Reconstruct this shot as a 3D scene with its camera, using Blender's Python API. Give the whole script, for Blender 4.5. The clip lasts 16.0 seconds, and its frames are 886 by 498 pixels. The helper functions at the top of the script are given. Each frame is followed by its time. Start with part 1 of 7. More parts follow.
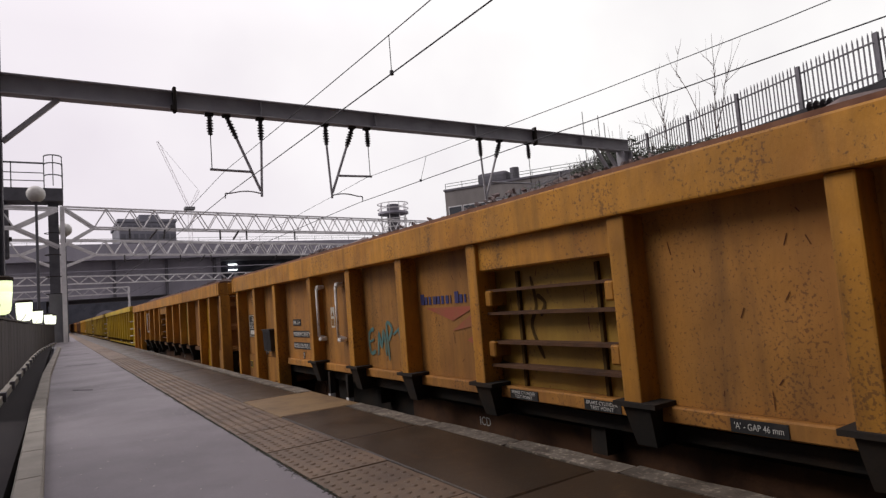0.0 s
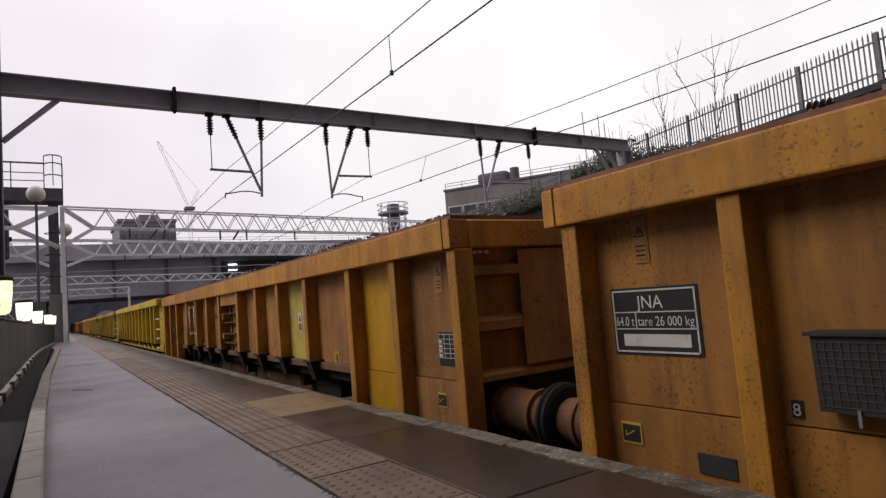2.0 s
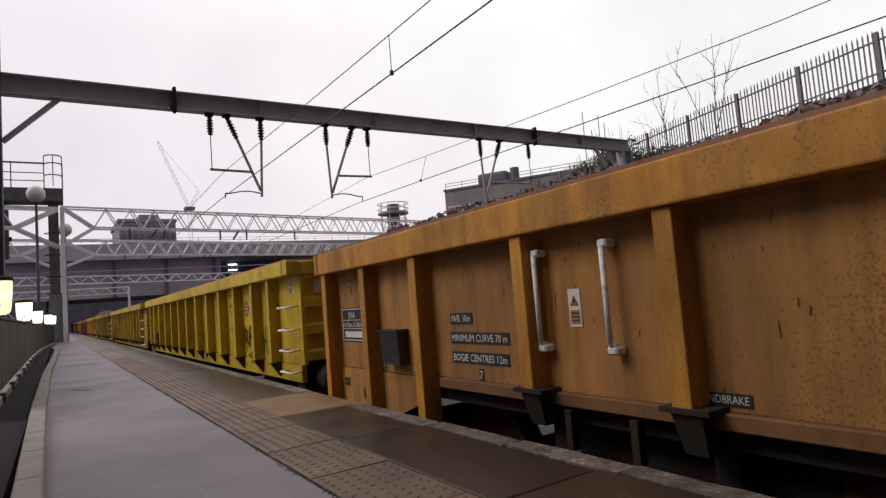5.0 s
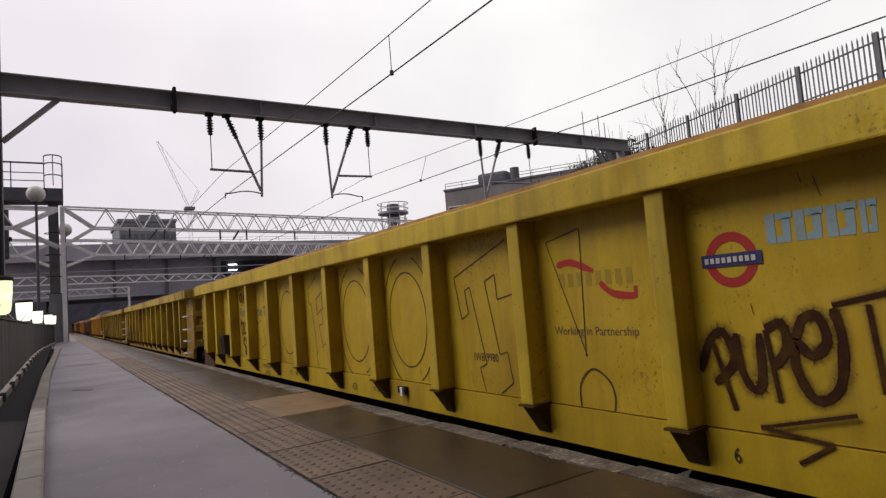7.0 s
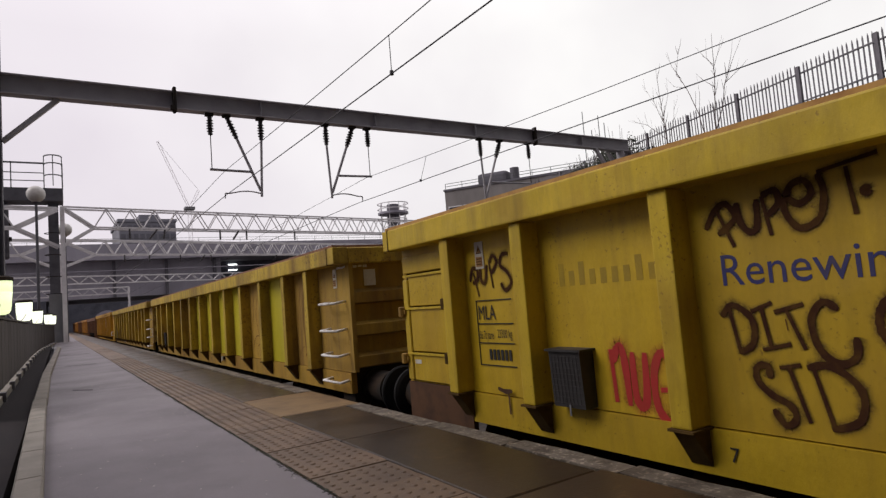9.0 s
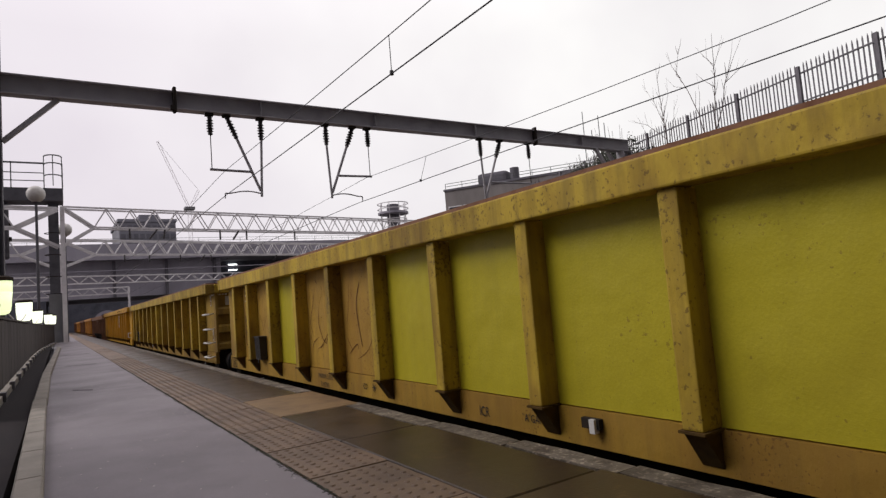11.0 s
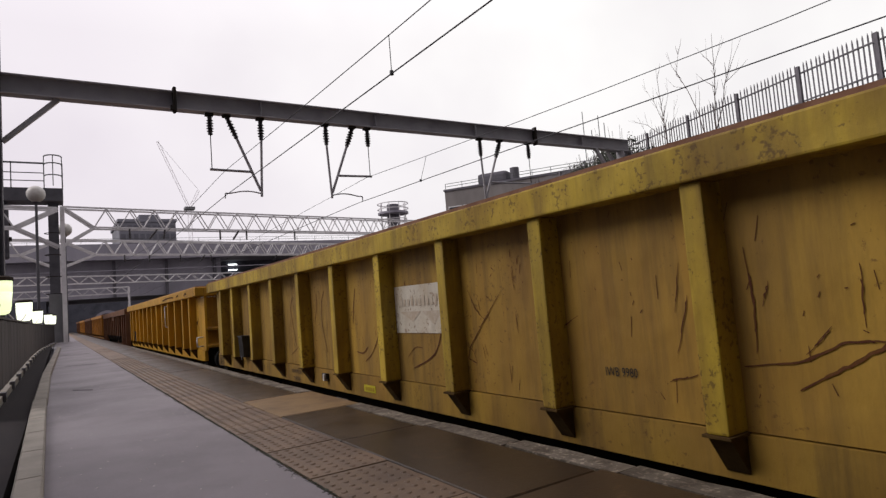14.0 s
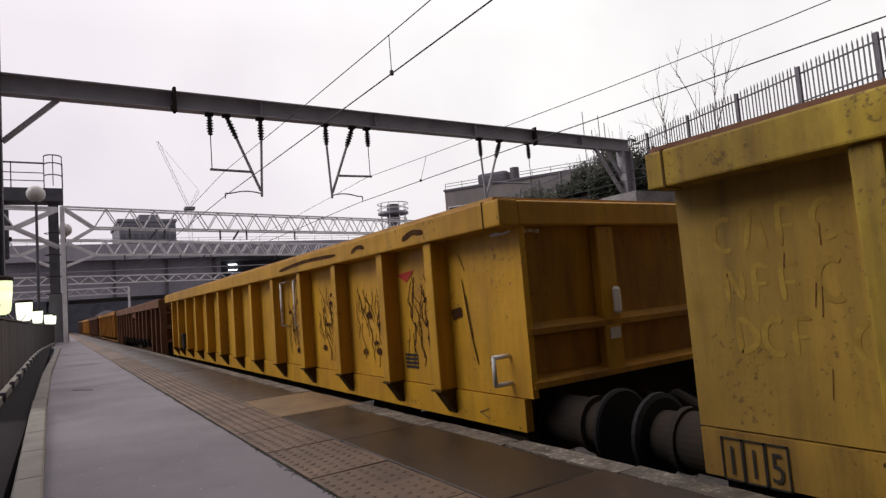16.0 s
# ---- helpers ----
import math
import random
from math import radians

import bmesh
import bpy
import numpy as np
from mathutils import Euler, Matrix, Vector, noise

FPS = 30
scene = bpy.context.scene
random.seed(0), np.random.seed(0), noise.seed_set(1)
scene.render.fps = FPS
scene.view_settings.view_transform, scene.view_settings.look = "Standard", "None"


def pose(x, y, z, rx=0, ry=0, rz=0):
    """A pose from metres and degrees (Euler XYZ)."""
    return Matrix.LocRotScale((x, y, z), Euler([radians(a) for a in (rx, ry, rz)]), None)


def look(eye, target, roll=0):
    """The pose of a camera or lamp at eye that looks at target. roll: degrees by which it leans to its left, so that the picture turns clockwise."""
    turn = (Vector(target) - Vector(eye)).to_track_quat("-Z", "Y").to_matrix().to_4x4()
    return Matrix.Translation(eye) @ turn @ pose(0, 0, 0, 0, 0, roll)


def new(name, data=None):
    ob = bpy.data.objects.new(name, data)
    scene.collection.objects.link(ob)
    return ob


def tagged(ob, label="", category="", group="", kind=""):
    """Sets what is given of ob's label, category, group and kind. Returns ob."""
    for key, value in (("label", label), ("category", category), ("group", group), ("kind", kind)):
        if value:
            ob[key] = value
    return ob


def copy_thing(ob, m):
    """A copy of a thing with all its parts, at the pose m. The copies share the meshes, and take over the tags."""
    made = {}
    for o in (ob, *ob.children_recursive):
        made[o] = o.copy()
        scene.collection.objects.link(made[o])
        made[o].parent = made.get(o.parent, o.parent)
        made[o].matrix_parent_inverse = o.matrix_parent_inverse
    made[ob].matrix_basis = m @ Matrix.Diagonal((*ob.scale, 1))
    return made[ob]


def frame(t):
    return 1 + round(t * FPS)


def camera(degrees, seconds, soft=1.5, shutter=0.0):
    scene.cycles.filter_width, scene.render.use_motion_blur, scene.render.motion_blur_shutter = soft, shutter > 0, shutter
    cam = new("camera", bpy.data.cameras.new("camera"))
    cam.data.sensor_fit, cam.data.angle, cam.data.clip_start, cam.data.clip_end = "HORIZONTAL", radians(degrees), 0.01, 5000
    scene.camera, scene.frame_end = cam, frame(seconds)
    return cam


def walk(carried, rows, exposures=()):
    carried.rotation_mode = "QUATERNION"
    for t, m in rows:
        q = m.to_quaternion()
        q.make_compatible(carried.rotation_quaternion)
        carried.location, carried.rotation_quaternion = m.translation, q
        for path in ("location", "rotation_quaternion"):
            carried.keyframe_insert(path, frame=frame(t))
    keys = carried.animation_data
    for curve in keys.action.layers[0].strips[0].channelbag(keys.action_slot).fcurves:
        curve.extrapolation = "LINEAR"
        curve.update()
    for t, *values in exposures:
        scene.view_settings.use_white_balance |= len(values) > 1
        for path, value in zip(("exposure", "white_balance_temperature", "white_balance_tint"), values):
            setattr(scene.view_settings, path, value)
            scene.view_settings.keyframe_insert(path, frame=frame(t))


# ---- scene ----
XC, RAIL = 3.85, -0.915          # track centre and rail top; the platform top is z = 0
EYE = Vector((0, 0, 0.91))
yaw, tilt = radians(32.94), radians(4.54)
AIM = EYE + Vector((math.sin(yaw) * math.cos(tilt), math.cos(yaw) * math.cos(tilt), math.sin(tilt)))
cam = camera(72.7, 16.0, soft=1.35)
walk(cam, [(0, look(EYE, AIM, -4.65)), (16, look(EYE, AIM, -4.65))], exposures=[(0, 0.07, 6500, 10), (4, 0.07, 6500, 10), (6.5, 0.0, 6500, 10), (12.5, 0.0, 6500, 10), (14, 0.05, 6500, 10), (16, 0.05, 6500, 10)])


# ---- light: an overcast winter day ----
def overcast():
    w = bpy.data.worlds.new("overcast")
    scene.world = w
    w.use_nodes = True
    nt = w.node_tree
    bg = nt.nodes["Background"]
    sky = nt.nodes.new("ShaderNodeTexSky")
    sky.sky_type, sky.sun_disc = "NISHITA", False
    sky.sun_elevation, sky.sun_rotation = radians(42), radians(295)
    co = nt.nodes.new("ShaderNodeTexCoord")
    no = nt.nodes.new("ShaderNodeTexNoise")
    no.inputs["Scale"].default_value, no.inputs["Detail"].default_value = 1.6, 5
    ramp = nt.nodes.new("ShaderNodeValToRGB")
    ramp.color_ramp.elements[0].position, ramp.color_ramp.elements[0].color = 0.30, (7.75, 7.25, 7.75, 1)
    ramp.color_ramp.elements[1].position, ramp.color_ramp.elements[1].color = 0.66, (10.3, 10.05, 10.1, 1)
    mix = nt.nodes.new("ShaderNodeMix")
    mix.data_type = "RGBA"
    mix.inputs["Factor"].default_value = 0.94
    nt.links.new(co.outputs["Generated"], no.inputs["Vector"])
    nt.links.new(no.outputs["Fac"], ramp.inputs["Fac"])
    nt.links.new(sky.outputs["Color"], mix.inputs["A"])
    nt.links.new(ramp.outputs["Color"], mix.inputs["B"])
    # an overcast sky is brighter overhead than at the horizon
    sep, up, scale_up = nt.nodes.new("ShaderNodeSeparateXYZ"), nt.nodes.new("ShaderNodeMapRange"), nt.nodes.new("ShaderNodeVectorMath")
    up.inputs["From Min"].default_value, up.inputs["From Max"].default_value = 0.4, 1.0
    up.inputs["To Min"].default_value, up.inputs["To Max"].default_value = 1.0, 1.7
    scale_up.operation = "SCALE"
    nt.links.new(co.outputs["Generated"], sep.inputs[0])
    nt.links.new(sep.outputs["Z"], up.inputs["Value"])
    # the cloud is thinner towards the east
    east, tone, tint = nt.nodes.new("ShaderNodeVectorMath"), nt.nodes.new("ShaderNodeMapRange"), nt.nodes.new("ShaderNodeMix")
    east.operation = "DOT_PRODUCT"
    east.inputs[1].default_value = (0.93, 0.22, 0.30)
    tone.inputs["From Min"].default_value, tone.inputs["From Max"].default_value = 0.35, 1.0
    tint.data_type, tint.blend_type = "RGBA", "MULTIPLY"
    tint.inputs["Factor"].default_value = 1.0
    cloud = nt.nodes.new("ShaderNodeMix")
    cloud.data_type = "RGBA"
    cloud.inputs["A"].default_value, cloud.inputs["B"].default_value = (0.89, 0.85, 0.89, 1), (1.10, 1.12, 1.07, 1)
    nt.links.new(co.outputs["Generated"], east.inputs[0])
    nt.links.new(east.outputs["Value"], tone.inputs["Value"])
    nt.links.new(tone.outputs["Result"], cloud.inputs["Factor"])
    nt.links.new(mix.outputs["Result"], tint.inputs["A"])
    nt.links.new(cloud.outputs["Result"], tint.inputs["B"])
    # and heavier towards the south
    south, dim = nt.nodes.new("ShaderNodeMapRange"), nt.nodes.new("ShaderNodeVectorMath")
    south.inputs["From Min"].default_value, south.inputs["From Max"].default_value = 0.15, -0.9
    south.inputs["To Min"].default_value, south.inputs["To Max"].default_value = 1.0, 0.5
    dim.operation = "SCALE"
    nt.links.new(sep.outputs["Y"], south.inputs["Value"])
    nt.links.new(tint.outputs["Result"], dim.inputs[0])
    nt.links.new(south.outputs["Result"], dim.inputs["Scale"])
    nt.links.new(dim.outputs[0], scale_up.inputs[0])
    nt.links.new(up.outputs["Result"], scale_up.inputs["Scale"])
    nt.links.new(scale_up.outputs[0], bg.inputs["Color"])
    bg.inputs["Strength"].default_value = 0.1
    sun = bpy.data.lights.new("sun", "SUN")
    sun.energy, sun.angle, sun.color = 1.3, radians(30), (1.0, 0.97, 0.93)
    new("sun", sun).matrix_world = look((-26, 12, 27), (0, 0, 0))


overcast()


# ---- materials ----
def mat(name, base, second=None, scale=3.0, amount=0.5, rough=0.7, metal=0.0, bump=0.15, fine=60.0, spots=None, spot_amount=0.0,
        spot_scale=42.5, vary=0.08, streak=1.0, rough2=None, dent=0.0, grime=0.0, spec=0.4, soot=(0.075, 0.042, 0.018)):
    """A weathered surface: two colours mixed by a coarse and a fine noise, optional small spots (chips, rust), relief, a little change per object."""
    m = bpy.data.materials.new(name)
    m.use_nodes = True
    nt = m.node_tree
    b = nt.nodes["Principled BSDF"]
    N, Lk = nt.nodes.new, nt.links.new
    co = N("ShaderNodeTexCoord")
    mp = N("ShaderNodeMapping")
    mp.inputs["Scale"].default_value = (1, 1, 1.0 / streak)
    info = N("ShaderNodeObjectInfo")
    off = N("ShaderNodeVectorMath")
    off.operation = "MULTIPLY_ADD"
    off.inputs[1].default_value = (37, 53, 29)
    Lk(info.outputs["Random"], off.inputs[0])
    Lk(co.outputs["Object"], off.inputs[2])
    Lk(off.outputs[0], mp.inputs["Vector"])
    second = second or tuple(c * 0.6 for c in base)

    def noise_at(s, det):
        n = N("ShaderNodeTexNoise")
        n.inputs["Scale"].default_value, n.inputs["Detail"].default_value, n.inputs["Roughness"].default_value = s, det, 0.6
        Lk(mp.outputs["Vector"], n.inputs["Vector"])
        return n

    def blend(fac, a, c):
        x = N("ShaderNodeMix")
        x.data_type = "RGBA"
        Lk(fac, x.inputs["Factor"])
        if isinstance(a, tuple):
            x.inputs["A"].default_value = (*a, 1)
        else:
            Lk(a, x.inputs["A"])
        if isinstance(c, tuple):
            x.inputs["B"].default_value = (*c, 1)
        else:
            Lk(c, x.inputs["B"])
        return x.outputs["Result"]

    def steps(src, lo, hi, top=1.0):
        r = N("ShaderNodeMapRange")
        r.inputs["From Min"].default_value, r.inputs["From Max"].default_value, r.inputs["To Max"].default_value = lo, hi, top
        Lk(src, r.inputs["Value"])
        return r.outputs["Result"]

    coarse, grain = noise_at(scale, 6), noise_at(fine, 3)
    col = blend(steps(coarse.outputs["Fac"], 0.62 - 0.35 * amount, 0.80 - 0.2 * amount), base, second)
    col = blend(steps(grain.outputs["Fac"], 0.35, 0.75, 0.35), col, tuple(c * 0.72 for c in base))
    if spots:
        sp = noise_at(spot_scale, 3)
        nt.links.remove(sp.inputs["Vector"].links[0])
        Lk(off.outputs[0], sp.inputs["Vector"])
        patch = noise_at(scale * 1.7, 2)
        both = N("ShaderNodeMath")
        both.operation = "MULTIPLY_ADD"
        both.inputs[1].default_value = 0.45
        Lk(patch.outputs["Fac"], both.inputs[0])
        Lk(sp.outputs["Fac"], both.inputs[2])
        lo = 0.97 - spot_amount * 1.6
        col = blend(steps(both.outputs[0], lo, lo + 0.08, 0.6), col, spots)
    if grime:
        st = N("ShaderNodeMapping")
        st.inputs["Scale"].default_value = (1, 1, 0.09)
        Lk(off.outputs[0], st.inputs["Vector"])
        for sc, lo_, hi_, k in ((9.0, 0.46, 0.72, 0.9), (1.3, 0.42, 0.68, 0.8)):
            g = noise_at(sc, 5)
            if sc > 5:
                nt.links.remove(g.inputs["Vector"].links[0])
                Lk(st.outputs["Vector"], g.inputs["Vector"])
            col = blend(steps(g.outputs["Fac"], lo_, hi_, grime * k), col, soot)
    hue = N("ShaderNodeHueSaturation")
    v = N("ShaderNodeMapRange")
    v.inputs["To Min"].default_value, v.inputs["To Max"].default_value = 1 - vary, 1 + vary
    Lk(info.outputs["Random"], v.inputs["Value"])
    Lk(v.outputs["Result"], hue.inputs["Value"])
    Lk(col, hue.inputs["Color"])
    Lk(hue.outputs["Color"], b.inputs["Base Color"])
    rr = N("ShaderNodeMapRange")
    rr.inputs["To Min"].default_value, rr.inputs["To Max"].default_value = rough, rough2 if rough2 is not None else min(1, rough + 0.2)
    Lk(coarse.outputs["Fac"], rr.inputs["Value"])
    Lk(rr.outputs["Result"], b.inputs["Roughness"])
    b.inputs["Metallic"].default_value = metal
    b.inputs["Specular IOR Level"].default_value = spec
    if bump:
        bp = N("ShaderNodeBump")
        bp.inputs["Strength"].default_value, bp.inputs["Distance"].default_value = bump, 0.01
        Lk(grain.outputs["Fac"], bp.inputs["Height"])
        if dent:
            big = N("ShaderNodeTexNoise")
            big.inputs["Scale"].default_value, big.inputs["Detail"].default_value = 2.6, 2
            Lk(off.outputs[0], big.inputs["Vector"])
            b2 = N("ShaderNodeBump")
            b2.inputs["Strength"].default_value, b2.inputs["Distance"].default_value = dent, 0.05
            Lk(big.outputs["Fac"], b2.inputs["Height"])
            Lk(bp.outputs["Normal"], b2.inputs["Normal"])
            bp = b2
        Lk(bp.outputs["Normal"], b.inputs["Normal"])
    return m


def glow(name, colour, strength):
    m = bpy.data.materials.new(name)
    m.use_nodes = True
    b = m.node_tree.nodes["Principled BSDF"]
    b.inputs["Base Color"].default_value = (0.8, 0.85, 0.7, 1)
    b.inputs["Emission Color"].default_value, b.inputs["Emission Strength"].default_value = (*colour, 1), strength
    return m


def glass(name):
    m = bpy.data.materials.new(name)
    m.use_nodes = True
    b = m.node_tree.nodes["Principled BSDF"]
    b.inputs["Base Color"].default_value, b.inputs["Roughness"].default_value = (0.03, 0.035, 0.04, 1), 0.08
    return m


def overspray(name, colour, most):
    """Thin mist of spray paint: dense along the middle of a stroke, speckled and clear towards its edges."""
    m = bpy.data.materials.new(name)
    m.use_nodes = True
    nt = m.node_tree
    N, Lk = nt.nodes.new, nt.links.new
    b, out = nt.nodes["Principled BSDF"], nt.nodes["Material Output"]
    b.inputs["Base Color"].default_value, b.inputs["Roughness"].default_value = (*colour, 1), 0.7
    uv, sep, co, no = N("ShaderNodeUVMap"), N("ShaderNodeSeparateXYZ"), N("ShaderNodeTexCoord"), N("ShaderNodeTexNoise")
    no.inputs["Scale"].default_value, no.inputs["Detail"].default_value = 90, 4
    Lk(co.outputs["Object"], no.inputs["Vector"])
    Lk(uv.outputs["UV"], sep.inputs[0])
    tri, fall, mul = N("ShaderNodeMath"), N("ShaderNodeMapRange"), N("ShaderNodeMath")
    tri.operation, mul.operation = "PINGPONG", "MULTIPLY"
    tri.inputs[1].default_value = 0.5
    fall.interpolation_type = "SMOOTHSTEP"
    fall.inputs["From Max"].default_value, fall.inputs["To Max"].default_value = 0.5, most
    Lk(sep.outputs["Y"], tri.inputs[0])
    Lk(tri.outputs[0], fall.inputs["Value"])
    grain = N("ShaderNodeMapRange")
    grain.inputs["From Min"].default_value, grain.inputs["From Max"].default_value, grain.inputs["To Min"].default_value = 0.3, 0.6, 0.35
    Lk(no.outputs["Fac"], grain.inputs["Value"])
    Lk(fall.outputs["Result"], mul.inputs[0])
    Lk(grain.outputs["Result"], mul.inputs[1])
    clear, mix = N("ShaderNodeBsdfTransparent"), N("ShaderNodeMixShader")
    Lk(mul.outputs[0], mix.inputs["Fac"])
    Lk(clear.outputs[0], mix.inputs[1])
    Lk(b.outputs[0], mix.inputs[2])
    Lk(mix.outputs[0], out.inputs["Surface"])
    return m


RUST = (0.10, 0.035, 0.012)
M = {}
M["jna_post"] = mat("orange_paint", (0.55, 0.24, 0.022), (0.33, 0.13, 0.018), 2.5, 0.45, 0.5, spots=(0.07, 0.03, 0.014), spot_amount=0.10, spot_scale=55, streak=2, dent=0.5, grime=0.5)
M["jna_panel"] = mat("orange_faded", (0.46, 0.20, 0.034), (0.24, 0.10, 0.024), 1.4, 0.6, 0.6, spots=(0.06, 0.022, 0.010), spot_amount=0.10, spot_scale=58, streak=3, vary=0.12, dent=0.5, grime=0.55)
M["jna_old"] = mat("orange_rusted", (0.44, 0.205, 0.048), (0.25, 0.105, 0.034), 1.2, 0.65, 0.7, spots=(0.12, 0.045, 0.014), spot_amount=0.115, spot_scale=62, streak=3, vary=0.18, dent=0.5, grime=0.5)
M["patch_yellow"] = mat("patch_yellow", (0.50, 0.26, 0.005), (0.42, 0.20, 0.01), 1.2, 0.4, 0.4, spots=RUST, spot_amount=0.03, spot_scale=23.8, dent=0.5, grime=0.2)
M["patch_pale"] = mat("patch_pale", (0.52, 0.40, 0.085), (0.40, 0.30, 0.06), 1.6, 0.45, 0.5, spots=(0.06, 0.04, 0.02), spot_amount=0.065, spot_scale=40.8, dent=0.5, grime=0.2)
M["mla_post"] = mat("yellow_paint", (0.60, 0.415, 0.022), (0.42, 0.26, 0.018), 2.2, 0.4, 0.45, spots=(0.20, 0.10, 0.015), spot_amount=0.055, spot_scale=44.2, streak=2, dent=0.5, grime=0.35)
M["mla_mid"] = mat("yellow_scraped", (0.46, 0.272, 0.034), (0.33, 0.172, 0.027), 1.5, 0.55, 0.55, spots=(0.12, 0.045, 0.012), spot_amount=0.075, spot_scale=46, streak=2, vary=0.06, dent=0.5, grime=0.3)
M["mla_worn"] = mat("yellow_worn_paint", (0.53, 0.365, 0.034), (0.35, 0.205, 0.024), 2.6, 0.55, 0.55, spots=(0.07, 0.03, 0.012), spot_amount=0.095, spot_scale=34, streak=2, dent=0.5, grime=0.55)
M["mla_clean"] = mat("yellow_panel", (0.55, 0.362, 0.015), (0.42, 0.255, 0.015), 1.2, 0.45, 0.45, spots=(0.16, 0.08, 0.012), spot_amount=0.05, spot_scale=37.4, streak=2, vary=0.05, dent=0.5, grime=0.22)
M["mla_dirty"] = mat("yellow_dirty", (0.43, 0.255, 0.036), (0.29, 0.152, 0.028), 1.5, 0.6, 0.6, spots=(0.12, 0.05, 0.012), spot_amount=0.06, spot_scale=30.6, streak=3, vary=0.10, dent=0.5, grime=0.62)
M["mla_bright"] = mat("yellow_fresh", (0.52, 0.44, 0.022), (0.43, 0.345, 0.02), 1.0, 0.3, 0.4, spots=(0.2, 0.12, 0.02), spot_amount=0.03, spot_scale=30.6, dent=0.5, grime=0.1)
M["nr_post"] = mat("amber_paint", (0.56, 0.295, 0.016), (0.42, 0.20, 0.014), 1.6, 0.4, 0.45, spots=(0.05, 0.028, 0.014), spot_amount=0.055, spot_scale=20.4, streak=2, dent=0.5, grime=0.3)
M["jna_sill"] = mat("rusted_sill", (0.20, 0.095, 0.034), (0.12, 0.055, 0.024), 2.5, 0.6, 0.75, spots=RUST, spot_amount=0.1, dent=0.4, grime=0.4)
M["brown_wagon"] = mat("brown_rusted_paint", (0.15, 0.062, 0.026), (0.09, 0.035, 0.018), 1.5, 0.6, 0.75, spots=RUST, spot_amount=0.085, vary=0.15, dent=0.5, grime=0.4)
M["rim"] = mat("rusty_rim", (0.25, 0.13, 0.085), (0.15, 0.07, 0.045), 6, 0.5, 0.85)
M["rim_yellow"] = mat("worn_yellow_rim", (0.50, 0.29, 0.10), (0.30, 0.15, 0.06), 6, 0.5, 0.8)
M["dark_steel"] = mat("dark_steel", (0.030, 0.026, 0.023), (0.050, 0.033, 0.022), 4, 0.5, 0.8, spec=0.12)
# grimy brown, darkened further by the gussets' shade put into the colour
M["gusset_shade_grime"] = mat("shaded_grimy_gusset", (0.10, 0.058, 0.016), (0.045, 0.026, 0.012), 5, 0.6, 0.8, spec=0.15)
M["mla_grimy"] = mat("yellow_grimy", (0.40, 0.25, 0.035), (0.28, 0.155, 0.026), 1.5, 0.6, 0.65, spots=(0.08, 0.04, 0.012), spot_amount=0.05, spot_scale=34, streak=3, dent=0.5, grime=0.5)
# slightly darker amber with heavier streaks, for the end walls
M["amber_end"] = mat("amber_end", (0.52, 0.255, 0.014), (0.36, 0.155, 0.014), 1.8, 0.6, 0.6, spots=(0.05, 0.028, 0.014), spot_amount=0.05, spot_scale=20, streak=2, dent=0.5, grime=0.5)
M["rust_steel"] = mat("rusted_steel", (0.10, 0.045, 0.02), (0.05, 0.025, 0.015), 5, 0.5, 0.8)
M["rust_brown"] = mat("rust_brown_steel", (0.17, 0.075, 0.03), (0.07, 0.034, 0.018), 4, 0.6, 0.75)
M["black_rubber"] = mat("black_grease", (0.014, 0.013, 0.013), None, 5, 0.5, 0.6, spec=0.2)
M["white_rail"] = mat("white_handrail", (0.74, 0.72, 0.69), (0.35, 0.25, 0.18), 14, 0.3, 0.5)
M["plate_black"] = mat("black_plate", (0.018, 0.017, 0.017), (0.05, 0.04, 0.035), 8, 0.3, 0.6)
M["ink_black"] = mat("black_lettering", (0.022, 0.020, 0.018), (0.05, 0.035, 0.02), 9, 0.4, 0.6, bump=0)
M["ink_white"] = mat("white_lettering", (0.62, 0.60, 0.56), (0.42, 0.36, 0.28), 9, 0.4, 0.6, bump=0)
M["ink_blue"] = mat("blue_lettering", (0.035, 0.035, 0.13), (0.07, 0.055, 0.09), 9, 0.4, 0.6, bump=0)
M["ink_sky"] = mat("pale_blue_lettering", (0.26, 0.36, 0.40), (0.24, 0.28, 0.22), 9, 0.4, 0.6, bump=0)
M["ink_red"] = mat("red_lettering", (0.42, 0.028, 0.022), (0.34, 0.04, 0.02), 9, 0.4, 0.6, bump=0)
M["ink_pink"] = mat("faded_red_flash", (0.34, 0.085, 0.045), (0.27, 0.11, 0.04), 6, 0.5, 0.6, bump=0)
M["ink_ghost"] = mat("ghost_lettering", (0.36, 0.24, 0.022), (0.44, 0.29, 0.018), 8, 0.5, 0.6, bump=0)
M["ink_faded"] = mat("faded_blue_lettering", (0.11, 0.075, 0.055), (0.17, 0.08, 0.035), 6, 0.5, 0.6, bump=0)
M["spray_teal"] = mat("teal_spray", (0.07, 0.16, 0.15), (0.16, 0.14, 0.07), 6, 0.5, 0.6, bump=0)
M["spray_dark"] = mat("dark_brown_spray", (0.050, 0.020, 0.010), (0.11, 0.055, 0.014), 9, 0.5, 0.7, bump=0, spec=0.08)
M["mist_dark"] = overspray("dark_overspray", (0.055, 0.026, 0.012), 0.75)
M["mist_red"] = overspray("red_overspray", (0.40, 0.03, 0.02), 0.6)
M["mist_black"] = overspray("black_overspray", (0.022, 0.019, 0.016), 0.7)
M["spray_line"] = mat("thin_dark_scrawl", (0.055, 0.035, 0.012), (0.14, 0.09, 0.015), 6, 0.5, 0.6, bump=0)
